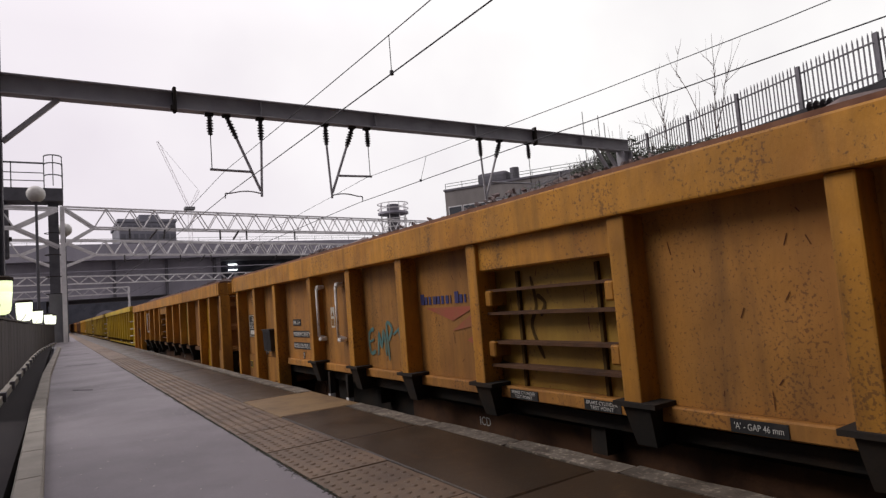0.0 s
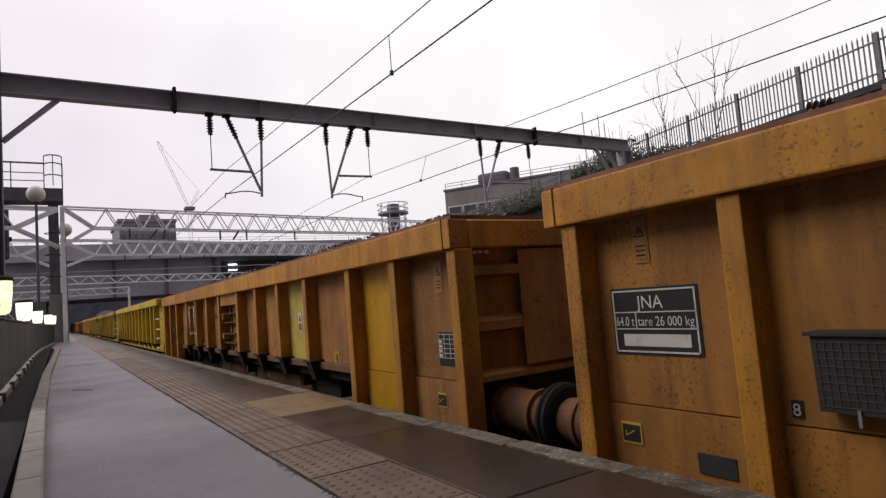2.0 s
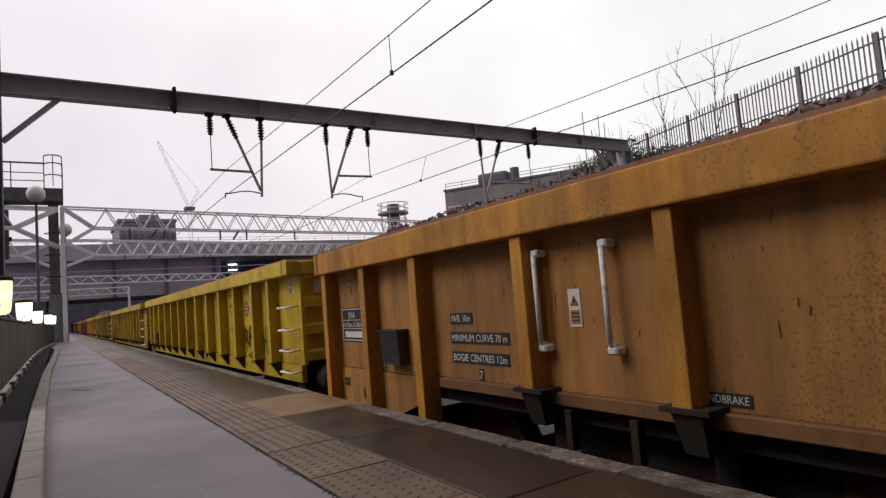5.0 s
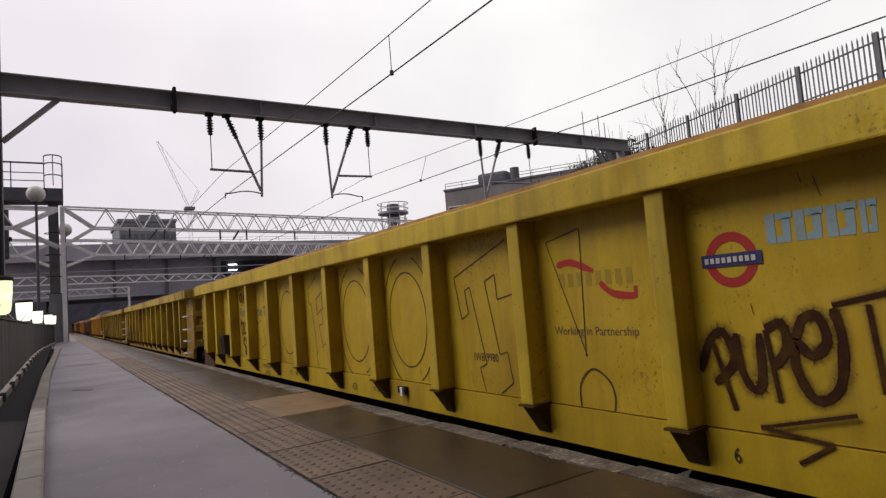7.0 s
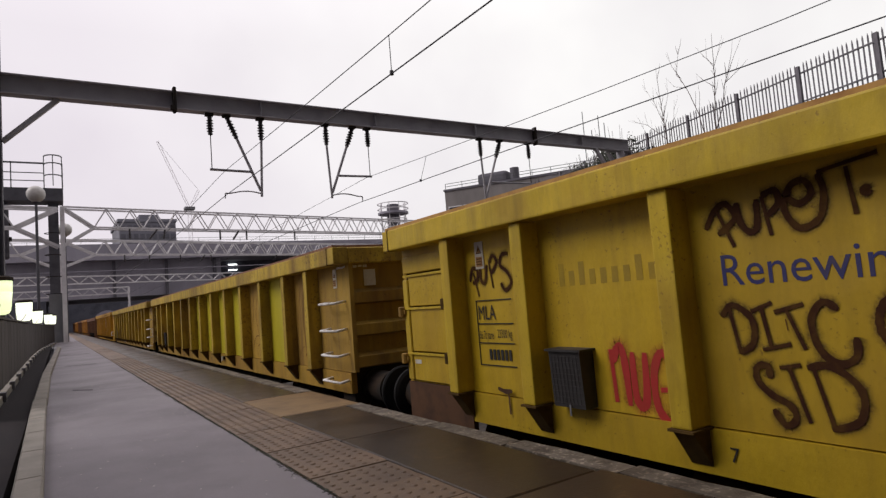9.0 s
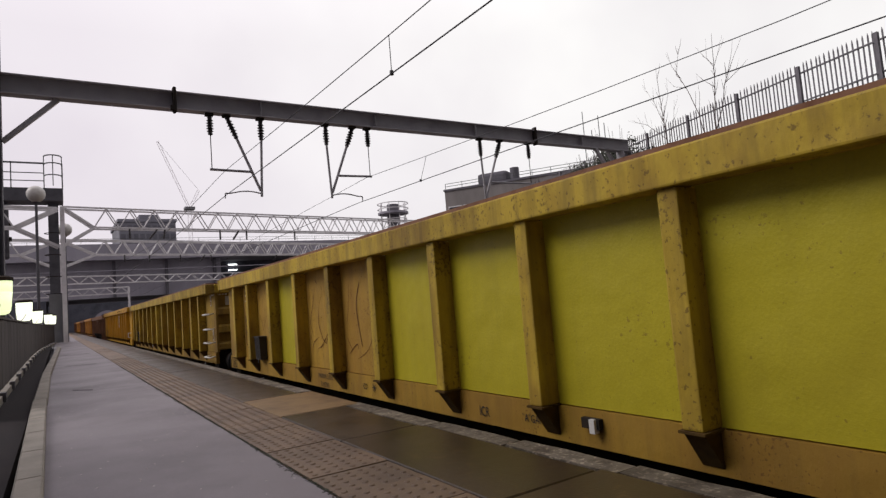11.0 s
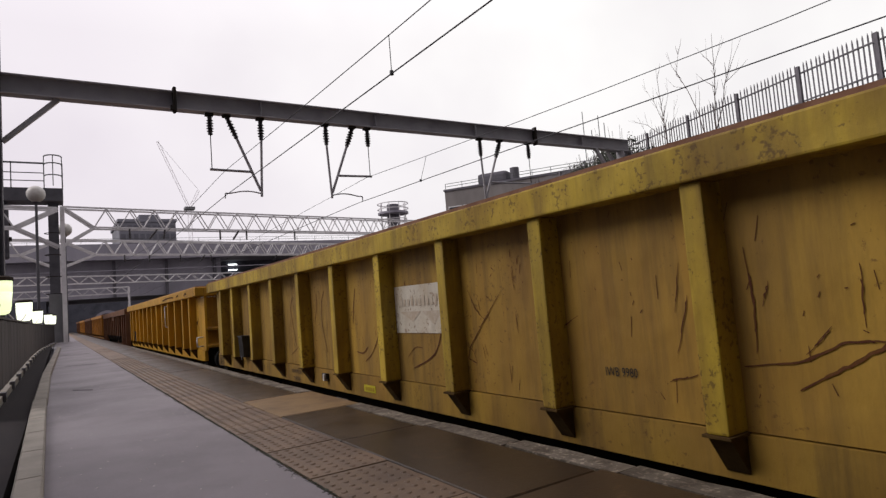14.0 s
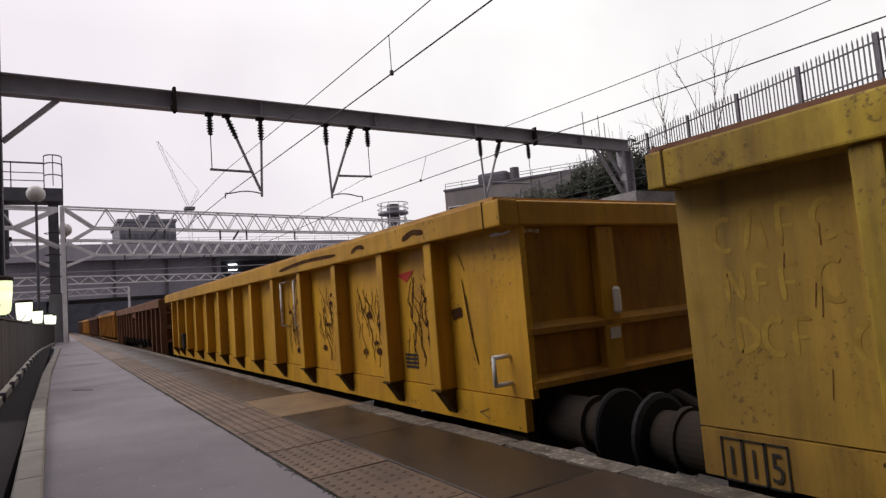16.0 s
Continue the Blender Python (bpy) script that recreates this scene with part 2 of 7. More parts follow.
M["scratch_rust"] = mat("rust_scratch", (0.095, 0.030, 0.010), (0.17, 0.07, 0.015), 8, 0.5, 0.8, bump=0)
M["chalk"] = mat("yellow_chalk", (0.37, 0.24, 0.034), (0.22, 0.12, 0.02), 8, 0.6, 0.7, bump=0)
M["patch_ghost"] = mat("ghost_print", (0.47, 0.38, 0.29), (0.56, 0.49, 0.40), 14, 0.5, 0.6, bump=0)
M["sign_yellow"] = mat("sign_yellow", (0.55, 0.36, 0.02), None, 8, 0.3, 0.5, bump=0)
M["sign_faded"] = mat("sign_faded", (0.30, 0.15, 0.045), (0.38, 0.22, 0.07), 8, 0.4, 0.5, bump=0)
M["patch_white"] = mat("worn_white_patch", (0.60, 0.55, 0.46), (0.46, 0.38, 0.28), 4, 0.5, 0.6, spots=(0.16, 0.06, 0.02), spot_amount=0.10, spot_scale=24, bump=0.1, grime=0.2)
M["sign_white"] = mat("sign_white", (0.60, 0.57, 0.50), (0.42, 0.36, 0.28), 8, 0.4, 0.5, bump=0)
M["stone"] = mat("ballast_stone", (0.23, 0.180, 0.170), (0.12, 0.088, 0.082), 5, 0.5, 0.9, vary=0.2, fine=30, bump=0.4, spec=0.2)
M["asphalt"] = mat("platform_asphalt", (0.172, 0.150, 0.163), (0.116, 0.101, 0.111), 0.8, 0.5, 0.36, bump=0.3, fine=120, rough2=0.75)
M["tactile"] = mat("tactile_paver", (0.180, 0.117, 0.071), (0.095, 0.062, 0.043), 2.2, 0.65, 0.45, bump=0.25, fine=90, vary=0.13)
M["slab"] = mat("wet_paving_slab", (0.035, 0.023, 0.015), (0.064, 0.040, 0.021), 1.3, 0.55, 0.16, bump=0.2, fine=70, vary=0.15, rough2=0.6, spots=(0.10, 0.06, 0.03), spot_amount=0.09, spot_scale=16)
M["slab_tan"] = mat("tan_paving_slab", (0.235, 0.148, 0.066), (0.14, 0.086, 0.045), 3, 0.5, 0.5, bump=0.15, fine=90)
M["coping"] = mat("worn_white_coping", (0.40, 0.345, 0.27), (0.085, 0.062, 0.042), 8, 0.8, 0.6, spots=(0.022, 0.017, 0.014), spot_amount=0.24, spot_scale=38, vary=0.12)
M["kerb"] = mat("kerb_concrete", (0.25, 0.225, 0.19), (0.16, 0.145, 0.122), 2.5, 0.5, 0.7, vary=0.08)
M["gutter"] = mat("gutter_tarmac", (0.022, 0.019, 0.020), (0.034, 0.028, 0.028), 2, 0.5, 0.8, spec=0.1)
M["fence_dark"] = mat("dark_fence_board", (0.070, 0.062, 0.062), (0.10, 0.09, 0.085), 3, 0.5, 0.75, streak=4, vary=0.15)
M["beam_grey"] = mat("grey_painted_beam", (0.37, 0.355, 0.37), (0.26, 0.245, 0.26), 1.2, 0.5, 0.5, spots=(0.10, 0.05, 0.03), spot_amount=0.04, streak=1)
M["box_grey"] = mat("grey_document_box", (0.036, 0.033, 0.033), (0.022, 0.018, 0.015), 8, 0.5, 0.5)
M["steel_grey"] = mat("grey_gantry_steel", (0.085, 0.09, 0.088), (0.055, 0.056, 0.056), 1.5, 0.5, 0.5)
M["white_steel"] = mat("white_gantry_steel", (0.68, 0.66, 0.67), (0.50, 0.48, 0.48), 2, 0.5, 0.5)
M["column_grey"] = mat("grey_column", (0.20, 0.20, 0.205), (0.15, 0.15, 0.155), 1.5, 0.5, 0.6)
M["column_dark"] = mat("dark_column", (0.095, 0.092, 0.105), None, 1.5, 0.5, 0.6)
M["insulator"] = mat("brown_insulator", (0.028, 0.020, 0.022), None, 8, 0.5, 0.25)
M["wire"] = mat("wire", (0.06, 0.06, 0.065), None, 9, 0.5, 0.5, metal=0.5, bump=0)
# distance haze is put into this light, bluish grey
M["concrete"] = mat("stained_concrete", (0.36, 0.345, 0.39), (0.26, 0.247, 0.285), 0.25, 0.6, 0.85, streak=4)
M["concrete_dark"] = mat("sooty_concrete", (0.15, 0.143, 0.165), (0.10, 0.097, 0.102), 0.3, 0.6, 0.9, streak=3)
# raised towards blue: haze under the bridge is put into this colour
M["tunnel_dark"] = mat("hazy_brick", (0.10, 0.103, 0.125), None, 0.5, 0.5, 0.95)
M["building"] = mat("grey_render", (0.24, 0.22, 0.21), (0.16, 0.145, 0.137), 0.4, 0.5, 0.85, streak=3)
# bluish for the haze in front of the far block
M["building_far"] = mat("far_cladding", (0.23, 0.23, 0.26), (0.19, 0.19, 0.215), 0.1, 0.5, 0.8)
M["far_window"] = mat("far_window_band", (0.13, 0.13, 0.15), None, 2, 0.3, 0.4)
M["pane"] = glass("window_glass")
M["retaining"] = mat("stone_wall", (0.30, 0.28, 0.27), (0.12, 0.108, 0.10), 1.6, 0.6, 0.9, spots=(0.42, 0.41, 0.41), spot_amount=0.12, spot_scale=13, streak=1.5)
M["wall_stone"] = mat("blackened_wall_stone", (0.34, 0.325, 0.31), (0.10, 0.09, 0.084), 2.2, 0.6, 0.9, spots=(0.55, 0.54, 0.53), spot_amount=0.15, spot_scale=9, vary=0.22)
M["coping_dark"] = mat("dark_wall_coping", (0.035, 0.033, 0.036), None, 2, 0.5, 0.8)
M["palisade"] = mat("galvanised_palisade", (0.17, 0.16, 0.175), (0.11, 0.104, 0.112), 4, 0.5, 0.5, metal=0.2)
M["bark"] = mat("bare_bark", (0.105, 0.072, 0.062), (0.06, 0.04, 0.035), 6, 0.5, 0.9)
M["leaf"] = mat("evergreen_leaf", (0.040, 0.048, 0.030), (0.065, 0.06, 0.04), 5, 0.5, 0.6, vary=0.2, bump=0)
M["ballast"] = mat("track_ballast", (0.12, 0.105, 0.095), (0.06, 0.052, 0.048), 7, 0.6, 0.95, bump=1.0, fine=24)
M["rail_top"] = mat("rail_steel", (0.16, 0.13, 0.11), (0.08, 0.05, 0.035), 5, 0.5, 0.4, metal=0.6)
M["sleeper"] = mat("concrete_sleeper", (0.22, 0.2, 0.185), None, 4, 0.5, 0.9)
M["ground"] = mat("railway_ground", (0.085, 0.075, 0.07), (0.06, 0.054, 0.05), 0.4, 0.5, 0.95)
M["globe"] = mat("globe_lamp_shell", (0.52, 0.50, 0.47), (0.40, 0.37, 0.33), 3, 0.4, 0.35)
M["lamp_glow"] = glow("lamp_glow", (0.88, 1.0, 0.55), 1.05)
M["lamp_far"] = glow("lamp_glow_cool", (0.95, 1.0, 0.76), 1.3)
M["strip_glow"] = glow("strip_light", (0.95, 1.0, 1.0), 2.5)
# paled: the haze before the crane is put into its colour
M["crane"] = mat("crane_lattice", (0.62, 0.56, 0.57), None, 2, 0.4, 0.6)


# ---- building blocks ----
def box(bm, x0, x1, y0, y1, z0, z1):
    v = [bm.verts.new((x, y, z)) for x in (x0, x1) for y in (y0, y1) for z in (z0, z1)]
    for f in ((0, 1, 3, 2), (4, 6, 7, 5), (0, 4, 5, 1), (2, 3, 7, 6), (0, 2, 6, 4), (1, 5, 7, 3)):
        bm.faces.new([v[i] for i in f])
    return v


def prism(bm, ring0, ring1, caps=True):
    a, b = [bm.verts.new(p) for p in ring0], [bm.verts.new(p) for p in ring1]
    n = len(a)
    for i in range(n):
        bm.faces.new((a[i], a[(i + 1) % n], b[(i + 1) % n], b[i]))
    if caps:
        bm.faces.new(a[::-1])
        bm.faces.new(b)


def tube(bm, p, q, r0, r1=None, n=8):
    """A round bar from p to q."""
    p, q = Vector(p), Vector(q)
    r1 = r0 if r1 is None else r1
    d = (q - p).normalized()
    u = d.orthogonal().normalized()
    w = d.cross(u)
    ring = [(math.cos(2 * math.pi * i / n), math.sin(2 * math.pi * i / n)) for i in range(n)]
    prism(bm, [p + (u * c + w * s) * r0 for c, s in ring], [q + (u * c + w * s) * r1 for c, s in ring])


def bar(bm, p, q, a, b=None):
    """A square bar from p to q, a wide and b deep."""
    p, q = Vector(p), Vector(q)
    b = a if b is None else b
    d = (q - p).normalized()
    u = d.cross(Vector((0, 0, 1)))
    u = Vector((1, 0, 0)) if u.length < 1e-3 else u.normalized()
    w = d.cross(u)
    ring = [(-a, -b), (a, -b), (a, b), (-a, b)]
    prism(bm, [p + u * c / 2 + w * s / 2 for c, s in ring], [q + u * c / 2 + w * s / 2 for c, s in ring])


def soften(bm, w, seg=1):
    bmesh.ops.bevel(bm, geom=bm.edges[:], offset=w, segments=seg, affect="EDGES", profile=0.6)


def mesh_of(bm, name, material, smooth=False):
    bmesh.ops.recalc_face_normals(bm, faces=bm.faces[:])
    me = bpy.data.meshes.new(name)
    bm.to_mesh(me)
    bm.free()
    me.materials.append(material)
    if smooth:
        for f in me.polygons:
            f.use_smooth = True
    return me


def part(name, bm, material, parent, label="", smooth=False):
    """Links a bmesh (or a mesh made before) as one object under a thing or a part."""
    me = bm if isinstance(bm, bpy.types.Mesh) else mesh_of(bm, name, material, smooth)
    ob = new(name, me)
    ob.parent = parent
    return tagged(ob, label=label)


def thing(name, bm, material, label, category, group="", kind="", smooth=False):
    me = bm if isinstance(bm, bpy.types.Mesh) else mesh_of(bm, name, material, smooth)
    return tagged(new(name, me), label, category, group, kind)


def empty(name, label, category, group="", kind="", at=(0, 0, 0)):
    ob = tagged(new(name), label, category, group, kind)
    ob.location = at
    return ob


def letters(text, size, x, y, z, wide=1.0):
    """The built-in font as a bmesh on a wagon's side: starts at y, runs towards -y, stands on z."""
    cu = bpy.data.curves.new("lettering", "FONT")
    cu.body, cu.size, cu.resolution_u = text, size, 3
    ob = bpy.data.objects.new("lettering", cu)
    me = bpy.data.meshes.new_from_object(ob)
    bpy.data.objects.remove(ob)
    bm = bmesh.new()
    bm.from_mesh(me)
    for v in bm.verts:
        v.co = Vector((x, y - v.co.x * wide, z + v.co.y))
    return bm


def rect(bm, x, y, z, w, h, t=0.004):
    """A thin plate on a side that faces -x: from y towards -y, from z up."""
    box(bm, x, x + t, y - w, y, z, z + h)


def strokes(lines, x, y, z, w, h, thick):
    """Drawn lines (in a unit square, u to the right and v up) as flat ribbons on a side that faces -x."""
    bm = bmesh.new()
    across = bm.loops.layers.uv.new("across")
    for line in lines:
        pts = [Vector((0, y - u * w, z + v * h)) for u, v in line]
        pts = [p for i, p in enumerate(pts) if i == 0 or (p - pts[i - 1]).length > 1e-5]
        if 3 <= len(pts) < 24:
            q = [pts[0]] + pts + [pts[-1]]
            fine = []
            for i in range(1, len(q) - 2):
                for k in range(4):
                    t = k / 4
                    fine.append(0.5 * (2 * q[i] + (q[i + 1] - q[i - 1]) * t + (2 * q[i - 1] - 5 * q[i] + 4 * q[i + 1] - q[i + 2]) * t * t
                                       + (3 * q[i] - q[i - 1] - 3 * q[i + 1] + q[i + 2]) * t ** 3))
            pts = fine + [pts[-1]]
            pts = [p for i, p in enumerate(pts) if i == 0 or (p - pts[i - 1]).length > 1e-4]
        if len(pts) < 2:
            continue
        x1 = x - 0.0008 * random.random()
        left, right = [], []
        for i, p in enumerate(pts):
            a = (p - pts[i - 1]).normalized() if i else (pts[1] - p).normalized()
            b = (pts[i + 1] - p).normalized() if i < len(pts) - 1 else a
            d = (a + b)
            d = d.normalized() if d.length > 0.2 else a
            k = thick / 2 * (0.55 if i in (0, len(pts) - 1) else 1.0) * random.uniform(0.85, 1.15)
            s = Vector((0, -d.z, d.y)) * k
            left.append(bm.verts.new((x1, p.y + s.y, p.z + s.z)))
            right.append(bm.verts.new((x1, p.y - s.y, p.z - s.z)))
        for i in range(len(pts) - 1):
            f = bm.faces.new((left[i], left[i + 1], right[i + 1], right[i]))
            for loop, v in zip(f.loops, (0, 0, 1, 1)):
                loop[across].uv = (0, v)
    return bm


def arc(cu, cv, ru, rv, a0, a1, n=14):
    return [(cu + ru * math.cos(radians(a0 + (a1 - a0) * i / n)), cv + rv * math.sin(radians(a0 + (a1 - a0) * i / n))) for i in range(n + 1)]
# ---- ground and track ----
def ground():
    bm = bmesh.new()
    box(bm, -900, 900, -300, 1500, -1.6, -1.32)
    thing("ground", bm, M["ground"], "dark railway ground of cinders and soil", "ground", kind="structure")
    bm = bmesh.new()
    nx, ny = 40, 420
    vs = [[bm.verts.new((2.45 + 17 * i / nx, -6 + 0.3 * j, -1.13 + 0.05 * noise.noise((i * 3.1, j * 2.7, 0)) + random.uniform(-0.02, 0.02)))
           for i in range(nx + 1)] for j in range(ny + 1)]
    for j in range(ny):
        for i in range(nx):
            bm.faces.new((vs[j][i], vs[j][i + 1], vs[j + 1][i + 1], vs[j + 1][i]))
    thing("track_ballast", bm, M["ballast"], "grey-brown crushed stone ballast under the tracks", "ballast", kind="stuff")
    bm = bmesh.new()
    for k in range(700):
        x, y, r = random.uniform(2.5, 5.4), random.uniform(0.5, 12), random.uniform(0.02, 0.045)
        pts = [Vector((random.uniform(-1, 1), random.uniform(-1, 1), random.uniform(-0.7, 0.7))).normalized() * r for _ in range(4)]
        vv = [bm.verts.new(Vector((x, y, -1.09)) + p) for p in pts]
        for f in ((0, 1, 2), (0, 2, 3), (0, 3, 1), (1, 3, 2)):
            bm.faces.new([vv[i] for i in f])
    thing("loose_stones", bm, M["stone"], "loose crushed stones lying beside the track", "stones", kind="stuff")
    for c, far in ((XC, 125), (XC + 3.95, 125), (XC + 8.6, 125)):
        for s in (-0.75, 0.75):
            bm = bmesh.new()
            box(bm, c + s - 0.035, c + s + 0.035, -8, far, RAIL - 0.04, RAIL)
            box(bm, c + s - 0.01, c + s + 0.01, -8, far, RAIL - 0.14, RAIL - 0.04)
            box(bm, c + s - 0.07, c + s + 0.07, -8, far, RAIL - 0.16, RAIL - 0.14)
            thing("rail", bm, M["rail_top"], "worn steel running rail on concrete sleepers", "rail", "running rails", "structure")
    bm = bmesh.new()
    box(bm, -1.25, 1.25, -0.13, 0.13, -0.14, 0)
    soften(bm, 0.02)
    sl = thing("sleeper", bm, M["sleeper"], "grey concrete sleeper bedded in ballast", "sleeper", "sleepers", "structure")
    sl.location = (XC, 0.3, RAIL - 0.16)
    for k in range(1, 24):
        copy_thing(sl, pose(XC, 0.3 + 0.65 * k, RAIL - 0.16))


ground()


def blocking_walls():
    """Plain unseen walls, added beside and behind the camera to block sky light."""
    bm = bmesh.new()
    box(bm, -13.0, -12.2, -7.9, 42, -1.32, 2.6)
    thing("wall_west", bm, M["concrete_dark"], "unseen low wall added to block western sky light", "wall", kind="structure")
    bm = bmesh.new()
    box(bm, -3.9, -3.3, -7.9, 6.8, -1.32, 4.8)
    thing("wall_platform_building", bm, M["concrete_dark"], "unseen wall added to shade the wagons' lower sides", "wall", kind="structure")
    bm = bmesh.new()
    box(bm, -45, 34, -9, -8, -1.32, 42)
    thing("wall_south", bm, M["tunnel_dark"], "unseen tall wall added to block the southern sky", "wall", kind="structure")


blocking_walls()


# ---- platform ----
def edge_in(y):
    """How far the platform's edge stands back from its line beside the camera."""
    return 0.075 * min(1, max(0, (y - 1.4) / 3.0))


def platform():
    far = 118
    base = empty("platform", "long grey asphalt railway platform with a tactile strip and worn edge", "platform", kind="structure")
    bm = bmesh.new()
    box(bm, -0.13, 1.10, -6, far, -0.3, 0)
    part("asphalt", bm, M["asphalt"], base, "damp grey asphalt walking surface")
    bm = bmesh.new()
    box(bm, -0.6, 2.24, -6, far, -1.32, -0.302)
    part("platform_wall", bm, M["concrete_dark"], base, "sooty platform wall under the coping")
    bm = bmesh.new()
    box(bm, 1.102, 2.30, -6, far, -0.3, -0.045)
    part("bedding", bm, M["gutter"], base)
    # far stretch of strip and slabs as plain sheets with real steps
    bm = bmesh.new()
    box(bm, 1.11, 1.58, 26.005, far, -0.05, 0.002)
    part("tactile_strip_far", bm, M["tactile"], base, "buff tactile paving running into the distance")
    bm = bmesh.new()
    box(bm, 1.59, 2.34, 26.005, far, -0.05, 0.0)
    part("edge_slabs_far", bm, M["slab"], base)
    # tactile pavers with flat ribs
    P = 0.4
    bm = bmesh.new()
    box(bm, 0.004, 0.466, 0.004, P - 0.004, -0.045, 0.0)
    for i in range(6):
        for j in range(5):
            x, y = 0.045 + i * 0.074, 0.045 + j * 0.076
            ring = [(x + r * math.cos(k * math.pi / 3), y + r * math.sin(k * math.pi / 3), z) for r, z in ((0.019, 0.0004), (0.012, 0.006)) for k in range(6)]
            prism(bm, ring[:6], ring[6:])
    me = mesh_of(bm, "tactile_paver", M["tactile"])
    bm = bmesh.new()
    box(bm, 0.004, 0.466, 0.004, P - 0.004, -0.045, 0.0)
    me_far = mesh_of(bm, "tactile_paver_far", M["tactile"])
    for k in range(70):
        y = -2 + P * k
        ob = part("tactile_paver", me if y < 18 else me_far, None, base)
        ob.location = (1.112, y, random.uniform(-0.002, 0.004))
        ob.rotation_euler = (random.uniform(-0.004, 0.004), random.uniform(-0.004, 0.004), 0)
    # slabs between the strip and the edge, and worn coping stones
    ys = [-6, -2.2, -0.9, 0.55, 2.2, 3.92, 5.22, 6.48, 8.9, 11.4, 14.1, 16.6, 19.5, 22.8, 26.0]
    for a, b in zip(ys, ys[1:]):
        tan = abs(a - 5.22) < 0.1
        bm = bmesh.new()
        box(bm, 0, 0.735 if tan else 0.655 - edge_in(a + 0.4), 0.006, b - a - 0.006, -0.05, 0)
        soften(bm, 0.006)
        ob = part("paving_slab", bm, M["slab_tan"] if tan else M["slab"], base, "tan replacement paving slab" if tan else "")
        ob.location, ob.rotation_euler = (1.595, a, random.uniform(-0.001, 0.003)), (0, random.uniform(-0.004, 0.004), 0)
    y = -6.0
    while y < 26:
        w = random.uniform(0.85, 0.95)
        if y < 5.2 and y + w > 4.9:
            w = 5.21 - y
        if 5.2 < y < 6.48:
            y, w = 6.49, 0.9
        if w > 0.05:
            bm = bmesh.new()
            box(bm, 0, 0.15, 0.004, w - 0.004, -0.07, 0)
            bmesh.ops.subdivide_edges(bm, edges=bm.edges[:], cuts=4, use_grid_fill=True)
            for v in bm.verts:
                if v.co.x > 0.14:
                    v.co.x -= 0.018 * max(0, noise.noise((y * 7, v.co.y * 9, 3)))
                if v.co.z > -0.01:
                    v.co.z += 0.004 * noise.noise((y * 5, v.co.y * 8, v.co.x * 9))
            ob = part("coping_stone", bm, M["coping"], base)
            ob.location = (2.262 - edge_in(y + 0.45) + random.uniform(-0.003, 0.003), y, 0.002)
        y += w
    # grit on the asphalt and moss in the joint beside the tactile strip
    rnd = random.Random(77)
    for name, n, m, lab in (("grit", 160, "sign_white", "pale grit scattered on the asphalt"), ("moss", 3800, "leaf", "dark moss in the paving joint")):
        bm = bmesh.new()
        for k in range(n):
            y = 0.6 + 14 * rnd.random() ** 1.7
            x = rnd.uniform(-0.05, 1.08) if name == "grit" else 1.105 + rnd.gauss(0, 0.008) * (0.5 + abs(noise.noise((y * 1.3, 2, 5))) * 2.4)
            r = rnd.uniform(0.002, 0.005) if name == "grit" else rnd.uniform(0.002, 0.006)
            bar(bm, (x - r, y, 0.0012), (x + r, y + rnd.uniform(-r, r), 0.0012), r * rnd.uniform(0.8, 1.6), 0.002)
        tagged(part(name, bm, M[m], base, lab), kind="stuff")
    # low kerb, gutter and cable strip along the back
    y = -4.0
    while y < 31:
        bm = bmesh.new()
        box(bm, -0.07, 0.07, 0.0015, 0.9135, -0.1, 0.085)
        soften(bm, 0.012)
        ob = part("kerb_stone", bm, M["kerb"], base)
        ob.location = (-0.188 + 0.009 * max(0, 8 - y) + 0.014 * max(0, y - 14), y, 0)
        ob.rotation_euler.z = -0.014 if y > 14 else 0.009 if y < 8 else 0
        y += 0.915
    bm = bmesh.new()
    box(bm, -0.62, -0.282, -6, 44, -0.3, -0.02)
    part("gutter", bm, M["gutter"], base, "dark tarmac gutter strip")
    for x0, x1, y in ((0.15, 0.75, 16.8), (0.18, 0.40, 10.2), (0.0, 0.9, 23.5)):
        bm = bmesh.new()
        bar(bm, (x0, y + 0.15, 0.0015), (x1, y - 0.15, 0.0015), 0.03, 0.004)
        part("asphalt_crack", bm, M["gutter"], base, "dark crack in the asphalt")


def fence_bend(y):
    """The fence follows the platform, which bends slightly towards its far end."""
    return 0.5 * (max(0, y - 22) / 20) ** 2


